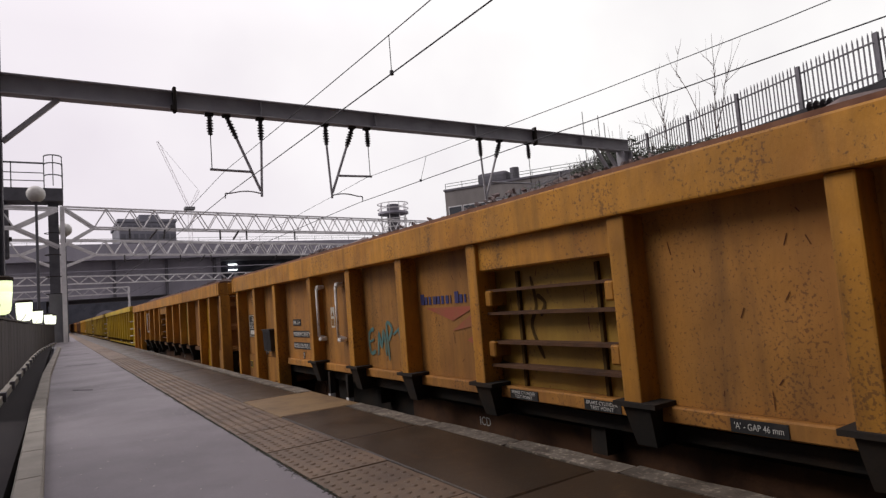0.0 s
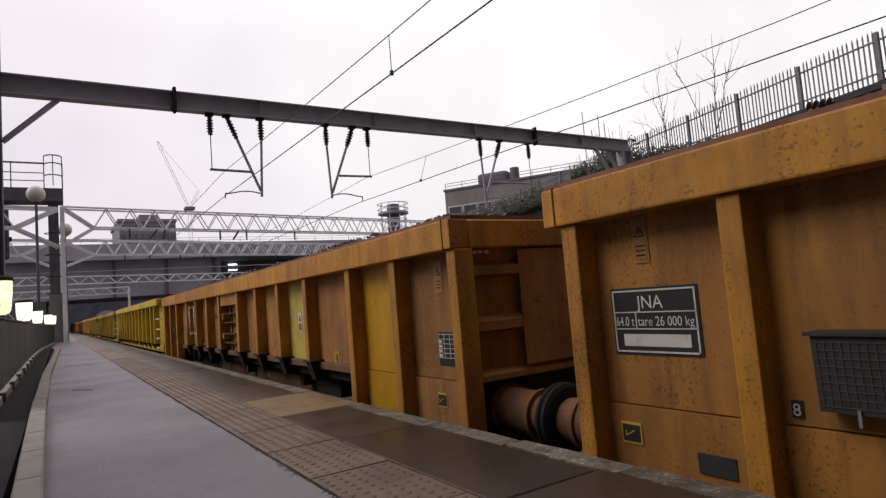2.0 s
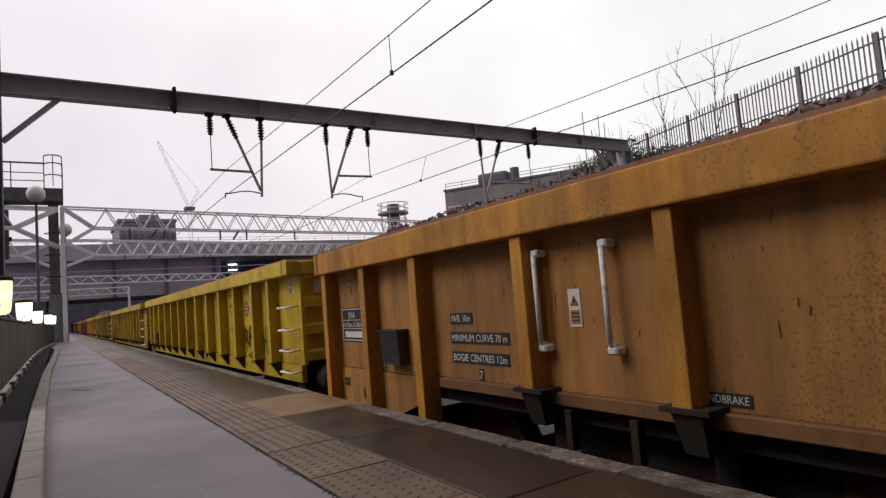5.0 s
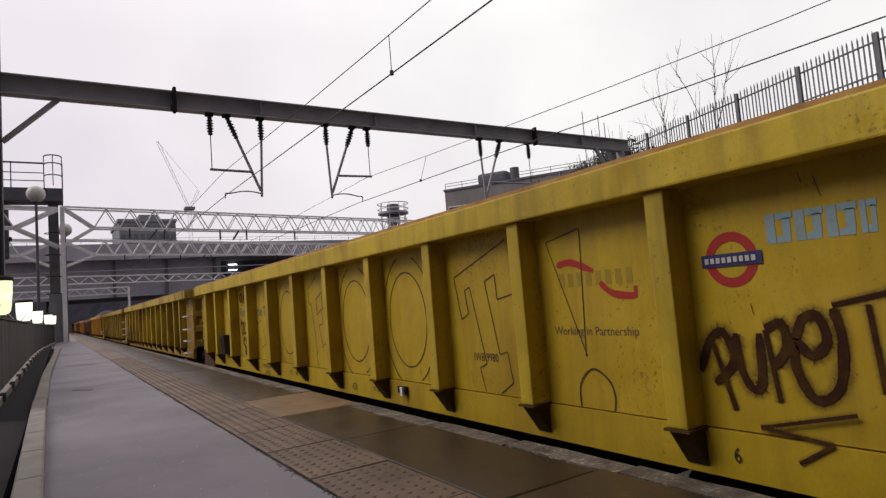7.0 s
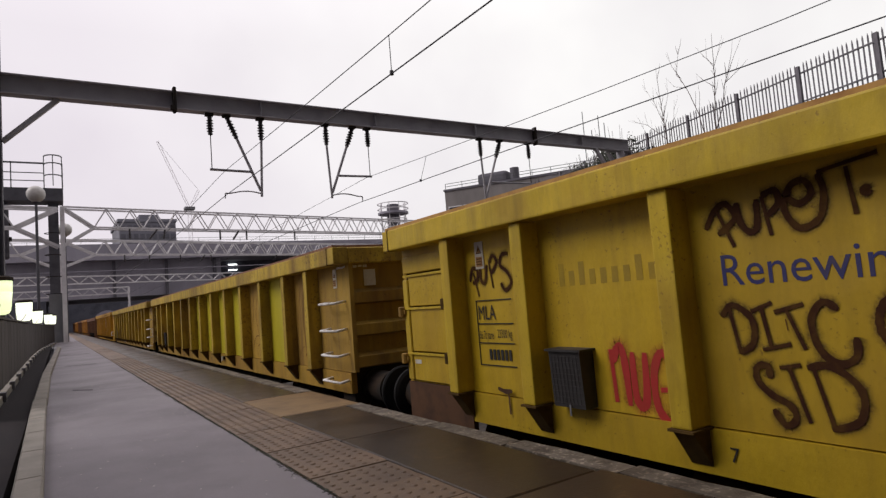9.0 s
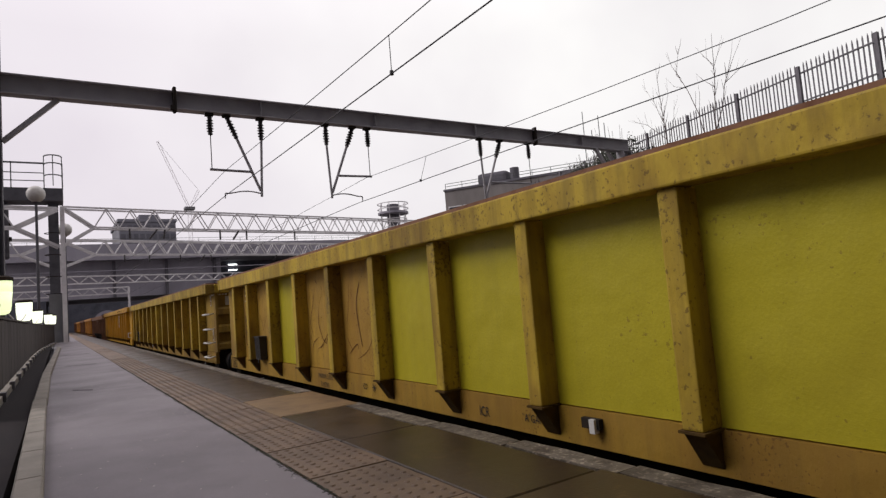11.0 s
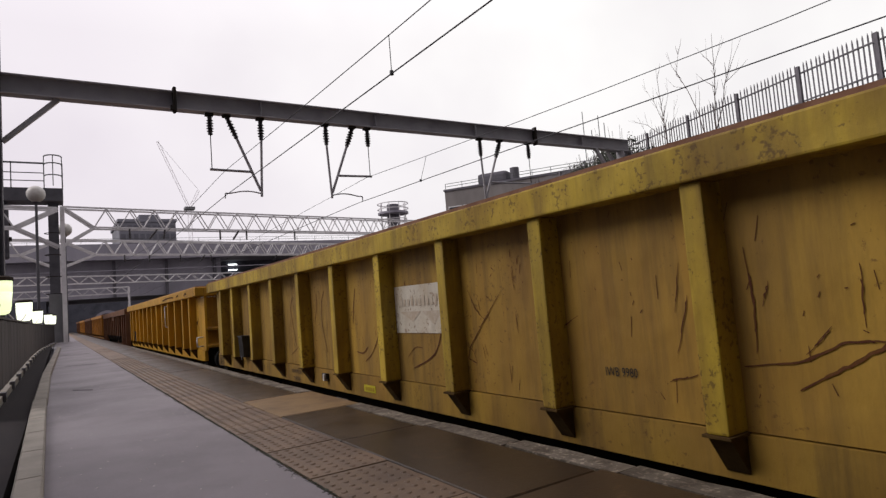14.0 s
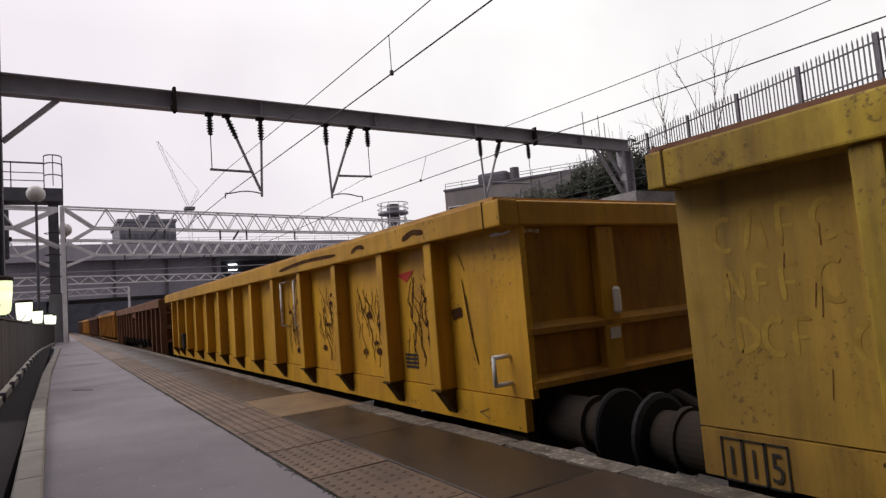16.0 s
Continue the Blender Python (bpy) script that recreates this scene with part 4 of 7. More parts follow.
def flat_building():
    """Flat-roofed building with roof tanks beyond the retaining wall; its long front runs askew to the tracks."""
    H = 11.6
    g = empty("flat_roofed_building", "weathered grey flat-roofed building with roof tanks and railing", "building")
    zt = H + 0.91
    m = pose(3.157 * H, 4.762 * H, 0, 0, 0, -57.6)

    def put(name, bm, material, parent=g, label=""):
        for v in bm.verts:
            v.co = m @ v.co
        return part(name, bm, material, parent, label)
    bm = bmesh.new()
    box(bm, 0, 40, 0, 14, 0, zt)
    put("wall", bm, M["building"])
    bm = bmesh.new()
    box(bm, -0.1, 40.1, -0.1, 14.1, zt + 0.002, zt + 0.22)
    put("parapet", bm, M["concrete_dark"])
    bm = bmesh.new()
    for z in (0.55, 0.85):
        bar(bm, (0.1, 0.1, zt + z), (36, 0.1, zt + z), 0.05)
    for i in range(19):
        bar(bm, (0.1 + 2 * i, 0.1, zt + 0.2), (0.1 + 2 * i, 0.1, zt + 0.85), 0.05)
    put("roof_railing", bm, M["steel_grey"])
    for i in range(12):
        x = 0.35 + i * 1.75
        bm = bmesh.new()
        box(bm, x, x + 1.62, -0.06, -0.002, zt - 3.4, zt - 1.75)
        fr = put("window", bm, M["white_steel"])
        bm = bmesh.new()
        box(bm, x + 0.08, x + 1.54, -0.075, -0.062, zt - 3.3, zt - 1.85)
        put("pane", bm, M["pane"], fr)
    bm = bmesh.new()
    box(bm, 3.6, 7.0, 1.0, 4.0, zt + 0.2, zt + 1.55)
    soften(bm, 0.35, 2)
    put("roof_tank", bm, M["concrete_dark"], g, "rounded grey roof tank")
    bm = bmesh.new()
    tube(bm, (7.75, 1.6, zt + 0.2), (7.75, 1.6, zt + 1.7), 0.5, n=20)
    put("roof_tank", bm, M["concrete_dark"], g, "round grey roof tank")


def scaffold_stack():
    Y0 = 100
    k = Y0 / 90
    g = empty("scaffolded_stack", "round stack wrapped in white scaffold rings", "chimney")
    x, z = 48.8 * k, 16.4 * k + 0.91
    bm = bmesh.new()
    tube(bm, (x, Y0, 0), (x, Y0, z), 1.1, n=16)
    part("stack", bm, M["concrete_dark"], g)
    for dz, r in ((-0.9, 2.9), (0.1, 2.9), (-2.9, 2.5), (-4.4, 2.3)):
        bm = bmesh.new()
        n, rings = 16, []
        for k in range(n):
            a = 2 * math.pi * k / n
            rings.append([bm.verts.new((x + q * math.cos(a), Y0 + q * math.sin(a), z + dz + e)) for q, e in ((r - 0.07, -0.07), (r + 0.07, -0.07), (r + 0.07, 0.07), (r - 0.07, 0.07))])
        for k in range(n):
            for m in range(4):
                bm.faces.new((rings[k][m], rings[k][(m + 1) % 4], rings[(k + 1) % n][(m + 1) % 4], rings[(k + 1) % n][m]))
        part("scaffold_ring", bm, M["white_steel"], g)
    bm = bmesh.new()
    tube(bm, (x, Y0, z - 1.9), (x, Y0, z - 1.5), 2.9, n=16)
    part("scaffold_deck", bm, M["concrete"], g)
    for i in range(8):
        bm = bmesh.new()
        a = 2 * math.pi * i / 8
        p = Vector((x + 2.4 * math.cos(a), Y0 + 2.4 * math.sin(a), 0))
        bar(bm, p, p + Vector((0, 0, z + 0.3)), 0.1)
        part("scaffold_pole", bm, M["white_steel"], g)
    r = empty("rebar_columns", "pale starter bars and columns of an unfinished building", "building site")
    for i, (px, h) in enumerate(((53.2, 17.2), (54.0, 16.8), (54.7, 17.0), (55.4, 16.5), (56.3, 16.9), (57.2, 16.4), (53.6, 16.2), (55.9, 17.1))):
        bm = bmesh.new()
        bar(bm, (px * k, Y0 + i % 3, 0), (px * k, Y0 + i % 3, h * k + 0.91), 0.18)
        part("starter_bar", bm, M["white_steel"], r)
    for i in range(5):
        bm = bmesh.new()
        box(bm, 50 * k + 2.4 * i, 50 * k + 2.4 * i + 1.6, Y0 + 3, Y0 + 5, 0, 13.2 * k + random.uniform(0, 2))
        part("column_stub", bm, M["building"], r)
    s = empty("scaffold_poles", "thin upright scaffold poles on the skyline", "scaffolding")
    for px, h in ((104.6, 41.4), (107.2, 37.2), (109.8, 41.0), (111.7, 39.4)):
        bm = bmesh.new()
        bar(bm, (px, Y0 - 3, 0), (px, Y0 - 3, h), 0.13)
        part("pole", bm, M["steel_grey"], s)


tower_block()
tower_crane()
flat_building()
scaffold_stack()


# ---- retaining wall, palisade, bushes and bare tree ----
FX, FY = Vector((0.0942, 0.3835)), Vector((21.35, 7.6))
FD = FX.normalized()


def along(d, out, z):
    """A point d metres along the wall from the fence's first seen post; out: metres towards the tracks."""
    p = FY + FD * d
    return Vector((p.x - FD.y * out, p.y + FD.x * out, z))


def retaining_wall():
    g = empty("wall_retaining", "tall blackened stone retaining wall with pale patches", "wall", kind="structure")
    zt = 5.15 + 0.91
    bm = bmesh.new()
    prism(bm, [along(-40, 0.5, -1.32), along(60, 0.5, -1.32), along(60, -1.0, -1.32), along(-40, -1.0, -1.32)],
          [along(-40, 0.3, zt), along(60, 0.3, zt), along(60, -1.0, zt), along(-40, -1.0, zt)])
    part("wall_body", bm, M["retaining"], g)
    bm = bmesh.new()
    prism(bm, [along(-40, 0.45, zt + 0.002), along(60, 0.45, zt + 0.002), along(60, -1.0, zt + 0.002), along(-40, -1.0, zt + 0.002)],
          [along(-40, 0.42, zt + 0.22), along(60, 0.42, zt + 0.22), along(60, -1.0, zt + 0.22), along(-40, -1.0, zt + 0.22)])
    part("wall_coping", bm, M["coping_dark"], g)
    # coursed stones of the stretch nearest to the platform
    rnd = random.Random(12)
    lean, shapes = 0.2 / (zt + 1.32), []
    for k in range(6):
        bm = bmesh.new()
        box(bm, -0.5, 0.5, 0, 0.03 + 0.014 * k, 0, 1)
        for v in bm.verts:
            if v.co.y > 0.01:
                v.co.x *= 0.95
                v.co.z = 0.5 + (v.co.z - 0.5) * 0.93
                v.co += Vector((rnd.uniform(-0.03, 0.03), rnd.uniform(-0.008, 0.008), rnd.uniform(-0.05, 0.05)))
        shapes.append(mesh_of(bm, "wall_stone", M["wall_stone"]))
    ang = math.atan2(FD.y, FD.x)
    z = zt - 0.02
    while z > 3.6:
        h = rnd.uniform(0.24, 0.34)
        z -= h
        d = -5.5 + rnd.uniform(0, 0.4)
        while d < 9.0:
            wd = rnd.uniform(0.35, 0.8)
            ob = part("wall_stone", rnd.choice(shapes), None, g)
            ob.location = along(d + wd / 2, 0.30 + lean * (zt - z - h / 2) - 0.012, z)
            ob.rotation_euler, ob.scale = (0, 0, ang), (wd - 0.025, 1, h - 0.025)
            d += wd
    bm = bmesh.new()
    box(bm, 18.9, 23.6, 15.2, 17.6, -1.32, 4.4)
    part("buttress", bm, M["retaining"], g, "stone buttress carrying the portal's end")
    for z, o in ((zt - 0.55, 0.42), (zt - 1.15, 0.46)):
        bm = bmesh.new()
        tube(bm, along(-12, o, z), along(14, o, z), 0.05)
        part("pipe", bm, M["dark_steel"], g)
    bm = bmesh.new()
    prism(bm, [along(-40, -0.9, zt), along(60, -0.9, zt), along(60, -40, zt), along(-40, -40, zt)],
          [along(-40, -0.9, zt + 0.1), along(60, -0.9, zt + 0.1), along(60, -40, zt + 0.1), along(-40, -40, zt + 0.1)])
    part("upper_ground", bm, M["ground"], g)


def palisade():
    g = empty("palisade_fence", "galvanised steel palisade fence on top of the retaining wall", "fence")
    z0, z1 = 5.15 + 0.91 + 0.22, 7.0 + 0.91
    bm = bmesh.new()
    s = 0.027
    ring = [(-s, 0), (s, 0), (s, 0.012), (-s, 0.012)]
    prism(bm, [(x, y, 0.08) for x, y in ring], [(x, y, 1.62) for x, y in ring])
    prism(bm, [(x, y, 1.621) for x, y in ring], [(x * 0.15, y, 1.74) for x, y in ring])
    me = mesh_of(bm, "pale", M["palisade"])
    ang = math.atan2(FD.y, FD.x)
    step = 2.75 / 17
    for k in range(-30, 270):
        if k % 17 == 0:
            continue
        ob = part("pale", me, None, g)
        ob.location = along(k * step, -0.07, z0)
        ob.rotation_euler = (0, random.uniform(-0.015, 0.015), ang)
    for k in range(-2, 17):
        bm = bmesh.new()
        p = along(k * 2.75, 0, 0)
        box(bm, -0.055, 0.055, -0.05, 0.05, 0, z1 - z0)
        ob = part("fence_post", bm, M["palisade"], g)
        ob.location, ob.rotation_euler = (p.x, p.y, z0), (0, 0, ang)
    for z in (0.38, 1.38):
        bm = bmesh.new()
        bar(bm, along(-6, -0.04, z0 + z), along(44, -0.04, z0 + z), 0.05)
        part("fence_rail", bm, M["palisade"], g)


def bare_tree(d, out, z, stems, seed):
    """A leafless young tree: each stem climbs through a few bends (metres along the wall, metres up) and throws thin twigs."""
    rnd = random.Random(seed)
    base = along(d, out, z)
    tree = empty("bare_tree", "leafless young tree with thin reddish-brown twigs", "tree", "bare trees", at=base)
    side = Vector((FD.x, FD.y, 0))
    for bends, r0, twigs in stems:
        bm = bmesh.new()
        pts = [side * a + Vector((rnd.uniform(-0.05, 0.05), 0, b)) for a, b in bends]
        fine = []
        for p, q in zip(pts, pts[1:]):
            for k in range(4):
                wob = 0.012 if k else 0
                fine.append(p.lerp(q, k / 4) + side * rnd.uniform(-wob, wob) + Vector((0, 0, rnd.uniform(-wob, wob))))
        fine.append(pts[-1])
        n = len(fine) - 1
        for k, (p, q) in enumerate(zip(fine, fine[1:])):
            tube(bm, p, q, r0 * (1 - 0.8 * k / n), r0 * (1 - 0.8 * (k + 1) / n), 5)
        for k in range(twigs):
            i = rnd.randrange(max(1, n // 3), n)
            p, d0 = fine[i], (fine[i + 1] - fine[i]).normalized()
            lean = side * rnd.choice((-1, 1)) * rnd.uniform(0.35, 0.8) + Vector((0, 0, rnd.uniform(0.1, 0.5)))
            way = (d0 + lean).normalized()
            ln, r = rnd.uniform(0.3, 0.75), r0 * 0.42
            mid = p + way * ln * 0.55
            tip = mid + (way + Vector((0, 0, 0.35))).normalized() * ln * 0.45
            tube(bm, p, mid, r, r * 0.7, 4)
            tube(bm, mid, tip, r * 0.7, r * 0.35, 4)
        part("stem", bm, M["bark"], tree)


def bush(d, out, z, sx, sy, sz, n, seed, name="bush", label="dark evergreen bush growing over the wall"):
    rnd = random.Random(seed)
    base = along(d, out, z)
    b = empty(name, label, "bush", "bushes", at=base)
    lv, lf, st = [], [], bmesh.new()
    for k in range(n):
        a, u = rnd.uniform(0, 2 * math.pi), rnd.random() ** 0.5
        rr = 0.75 + 0.45 * noise.noise((math.cos(a) * 2 + seed, math.sin(a) * 2, u * 3))
        c = Vector((sx * u * math.cos(a) * rr, sy * u * math.sin(a) * rr, sz * rnd.random() * (1.05 - u * u * 0.8) * rr))
        s = rnd.uniform(0.06, 0.14)
        e = Vector((rnd.uniform(-1, 1), rnd.uniform(-1, 1), rnd.uniform(-0.6, 0.6))).normalized()
        f = e.orthogonal().normalized()
        i = len(lv)
        lv += [c - e * s, c + f * s * 0.45, c + e * s, c - f * s * 0.45]
        lf.append((i, i + 1, i + 2, i + 3))
    me = bpy.data.meshes.new("foliage")
    me.from_pydata(lv, [], lf)
    me.materials.append(M["leaf"])
    tagged(part("foliage", me, None, b), kind="stuff")
    for k in range(26):
        a = rnd.uniform(0, 2 * math.pi)
        t = Vector((sx * 0.9 * math.cos(a) * rnd.random(), sy * 0.9 * math.sin(a) * rnd.random(), sz * rnd.uniform(0.6, 1.15)))
        tube(st, (t.x * 0.2, t.y * 0.2, -0.1), t, 0.018, 0.006, 4)
    tagged(part("twig_work", st, M["bark"], b), kind="stuff")


retaining_wall()
palisade()
bare_tree(6.45, 0.25, 6.28, [([(0, 0), (0.02, 0.9), (-0.15, 2.1), (-0.24, 3.2), (-0.3, 4.36)], 0.030, 7), ([(-0.2, 2.9), (-0.5, 3.4), (-0.8, 4.08)], 0.014, 1),
    ([(-0.24, 3.1), (0.2, 3.6), (0.62, 4.2)], 0.014, 1), ([(-0.15, 2.2), (0.4, 2.7), (0.75, 3.1)], 0.012, 1), ([(-0.05, 0.5), (-0.45, 1.3), (-0.66, 2.1), (-0.9, 2.5), (-1.7, 3.55)], 0.022, 7),
    ([(-0.7, 2.15), (-1.4, 2.4), (-1.95, 2.65)], 0.013, 1), ([(-0.9, 2.5), (-1.2, 3.1), (-1.35, 3.7)], 0.011, 0), ([(-0.24, 3.0), (0.1, 3.5), (0.0, 4.3)], 0.010, 0)], 5)
bare_tree(7.0, 0.25, 6.28, [([(0, 0), (0.3, 1.4), (0.85, 2.7), (1.3, 3.5), (1.05, 4.58)], 0.024, 7), ([(1.1, 3.2), (1.5, 3.9), (1.78, 4.7)], 0.013, 1), ([(0.85, 2.7), (1.5, 3.0), (2.0, 3.6)], 0.010, 0),
    ([(0.3, 1.3), (0.1, 2.2), (0.15, 3.0)], 0.010, 0)], 33)
bare_tree(9.4, 0.2, 6.28, [([(0, 0), (0.05, 1.2), (0.1, 2.2), (0.25, 3.3), (0.2, 4.3)], 0.026, 11), ([(0.1, 1.6), (0.6, 2.8), (1.3, 3.9)], 0.015, 6), ([(0.05, 0.9), (1.2, 1.9), (2.6, 2.55)], 0.015, 7),
    ([(0, 0.6), (-0.5, 1.6), (-0.7, 2.5)], 0.014, 2), ([(0.3, 0), (1.2, 1.2), (1.9, 2.6)], 0.014, 6), ([(0.1, 2.0), (-0.35, 2.8), (-0.4, 3.6)], 0.011, 1)], 9)
bush(10.2, 0.55, 6.05, 1.0, 3.0, 1.05, 3800, 1)
bush(6.6, 0.5, 6.05, 0.6, 1.7, 0.5, 700, 2)
bush(15.5, 0.6, 5.9, 1.0, 2.6, 1.9, 8000, 3)
bush(12.6, 0.9, 5.9, 1.2, 1.9, 1.7, 6000, 12)
bush(9.3, 3.0, 4.4, 2.3, 1.5, 3.0, 11000, 5)
bush(21.5, 0.8, 5.9, 1.6, 4.0, 1.7, 6500, 4)
bush(28.5, 0.8, 5.9, 1.8, 4.5, 1.8, 6000, 6)
bush(35.5, 0.8, 5.9, 1.8, 4.5, 1.3, 4000, 8)


def strain_insulator(d, out, z):
    g = empty("strain_insulator", "dark brown ribbed strain insulator in a wire beside the wall", "insulator", "strain insulators")
    a, b = along(d, out, z), along(d - 0.9, out, z - 0.12)
    for k in range(4):
        bm = bmesh.new()
        p, q = a.lerp(b, (k + 0.2) / 4), a.lerp(b, (k + 0.62) / 4)
        tube(bm, p, p.lerp(q, 0.5), 0.10, 0.17, 14)
        tube(bm, p.lerp(q, 0.5), q, 0.17, 0.08, 14)
        part("disc", bm, M["insulator"], g)
    bm = bmesh.new()
    tube(bm, a, b, 0.045, n=8)
    part("core", bm, M["insulator"], g)
    bm = bmesh.new()
    tube(bm, along(d + 9, out, z - 0.2), a, 0.018, n=5)
    tube(bm, b, along(d - 12, out, z + 0.9), 0.018, n=5)
    part("stay_wire", bm, M["wire"], g)


strain_insulator(1.3, 1.6, 5.93)
strain_insulator(1.3, 1.6, 5.22)
# ---- the train ----
def run(t):
    """Metres that the train has come by t seconds."""
    c = np.interp(t, [0, 0.5, 1, 1.5, 2, 2.5, 3, 3.5, 4, 5, 6, 6.5, 7, 7.5, 8, 8.5, 9, 11, 11.5, 12, 12.5, 13, 13.5, 14, 14.5, 15, 15.5, 16],
                  [0.05, -0.01, 0.05, 0.04, 0.16, -0.08, 0, -0.08, 0.03, 0, -0.03, -0.13, 0.03, -0.05, 0.06, -0.07, 0, 0, -0.02, 0.13, 0.05, 0.03, 0.02, 0.18, 0.16, 0.25, 0.27, 0.36])
    return 3.69 * t + 0.0485 * t * t + float(c)


OUT, REC = -1.35, -1.20          # outer face of the posts, face of the recessed panels
SHARED = {}


def shared(key, make):
    if key not in SHARED:
        SHARED[key] = make()
    return SHARED[key]


def post_mesh(kind, m, z0, z1):
    def make():
        bm = bmesh.new()
        box(bm, OUT, REC + 0.02, -0.115, 0, z0, z1)
        soften(bm, 0.012, 2)
        return mesh_of(bm, "side_post", M[m])
    return shared(("post", kind, m, z0), make)


def gusset_mesh(kind, m, z0):
    def make():
        bm = bmesh.new()
        if kind == "jna":
            prism(bm, [(OUT - 0.02, -0.21, z0), (OUT - 0.02, 0.06, z0), (REC, 0.06, z0), (REC, -0.21, z0)],
                  [(OUT - 0.02, -0.21, z0 + 0.025), (OUT - 0.02, 0.06, z0 + 0.025), (REC, 0.06, z0 + 0.025), (REC, -0.21, z0 + 0.025)])
            prism(bm, [(OUT, -0.16, z0 - 0.001), (OUT, 0.01, z0 - 0.001), (REC + 0.3, 0.01, z0 - 0.001), (REC + 0.3, -0.16, z0 - 0.001)],
                  [(OUT + 0.06, -0.135, z0 - 0.21), (OUT + 0.06, -0.01, z0 - 0.21), (REC + 0.3, -0.01, z0 - 0.21), (REC + 0.3, -0.135, z0 - 0.21)])
        else:
            prism(bm, [(OUT, -0.115, z0 - 0.002), (OUT, 0, z0 - 0.002), (REC + 0.01, 0, z0 - 0.002), (REC + 0.01, -0.115, z0 - 0.002)],
                  [(REC - 0.02, -0.115, z0 - 0.19), (REC - 0.02, 0, z0 - 0.19), (REC + 0.01, 0, z0 - 0.19), (REC + 0.01, -0.115, z0 - 0.19)])
            box(bm, OUT - 0.012, REC, -0.13, 0.015, z0 - 0.014, z0 - 0.001)
        return mesh_of(bm, "gusset", M[m])
    return shared(("gusset", kind, m, z0), make)


def turned(bm, profile, n=28):
    """A body turned about y: (y, radius) from end to end."""
    rings = [[bm.verts.new((r * math.cos(2 * math.pi * k / n), y, r * math.sin(2 * math.pi * k / n))) for k in range(n)] for y, r in profile]
    for a, b in zip(rings, rings[1:]):
        for k in range(n):
            bm.faces.new((a[k], a[(k + 1) % n], b[(k + 1) % n], b[k]))
    bm.faces.new(rings[0])
    bm.faces.new(rings[-1][::-1])


def buffer_meshes(m="dark_steel"):
    def make():
        bm = bmesh.new()
        turned(bm, [(0, 0.20), (-0.03, 0.20), (-0.032, 0.17), (-0.37, 0.165), (-0.372, 0.185), (-0.41, 0.185), (-0.412, 0.15), (-0.55, 0.15)])
        a = mesh_of(bm, "buffer_body", M[m])
        bm = bmesh.new()
        turned(bm, [(-0.551, 0.16), (-0.56, 0.22), (-0.575, 0.248), (-0.60, 0.25), (-0.612, 0.235), (-0.618, 0.12)])
        return a, mesh_of(bm, "buffer_head", M["black_rubber"])
    return shared(("buffer", m), make)


def bogie_meshes():
    def make():
        bm = bmesh.new()
        for s in (-1, 1):
            x = s * 1.02
            prism(bm, [(x - 0.06, -1.45, 0.42), (x - 0.06, -0.55, 0.30), (x - 0.06, 0.55, 0.30), (x - 0.06, 1.45, 0.42), (x - 0.06, 1.45, 0.66), (x - 0.06, 0.6, 0.72), (x - 0.06, -0.6, 0.72), (x - 0.06, -1.45, 0.66)],
                  [(x + 0.06, -1.45, 0.42), (x + 0.06, -0.55, 0.30), (x + 0.06, 0.55, 0.30), (x + 0.06, 1.45, 0.42), (x + 0.06, 1.45, 0.66), (x + 0.06, 0.6, 0.72), (x + 0.06, -0.6, 0.72), (x + 0.06, -1.45, 0.66)])
            for y in (-1, 1):
                box(bm, x - 0.11, x + 0.11, y - 0.16, y + 0.16, 0.30, 0.62)
                tube(bm, (x + s * 0.11, y, 0.46), (x + s * 0.16, y, 0.46), 0.11, n=14)
            for k in range(5):
                tube(bm, (x, -0.12, 0.36 + k * 0.055), (x, 0.12, 0.36 + k * 0.055), 0.02)
        box(bm, -1.0, 1.0, -0.25, 0.25, 0.42, 0.70)
        a = mesh_of(bm, "bogie_frame", M["dark_steel"])
        bm = bmesh.new()
        for s in (-1, 1):
            x = s * 0.72
            tube(bm, (x - 0.065, 0, 0), (x + 0.065, 0, 0), 0.44, n=32)
            tube(bm, (x - s * 0.09, 0, 0), (x - s * 0.065, 0, 0), 0.47, n=32)
            for k in range(4):
                a2 = k * math.pi / 2
                c = Vector((x + s * 0.066, 0.27 * math.cos(a2), 0.27 * math.sin(a2)))
                tube(bm, c, c + Vector((s * 0.012, 0, 0)), 0.07, n=10)
        tube(bm, (-0.95, 0, 0), (0.95, 0, 0), 0.075, n=12)
        return a, mesh_of(bm, "wheelset", M["rust_steel"])
    return shared("bogie", make)


def handrail(parent, pts, r=0.013, name="grab_rail", label="white grab rail"):
    bm = bmesh.new()
    for p, q in zip(pts, pts[1:]):
        tube(bm, p, q, r, n=8)
    for p in pts[1:-1]:
        bmesh.ops.create_icosphere(bm, subdivisions=1, radius=r * 1.02, matrix=Matrix.Translation(p))
    return part(name, bm, M["white_rail"], parent, label, smooth=True)


def on_side(name, bm, m, parent, label=""):
    return part(name, bm, M[m], parent, label)


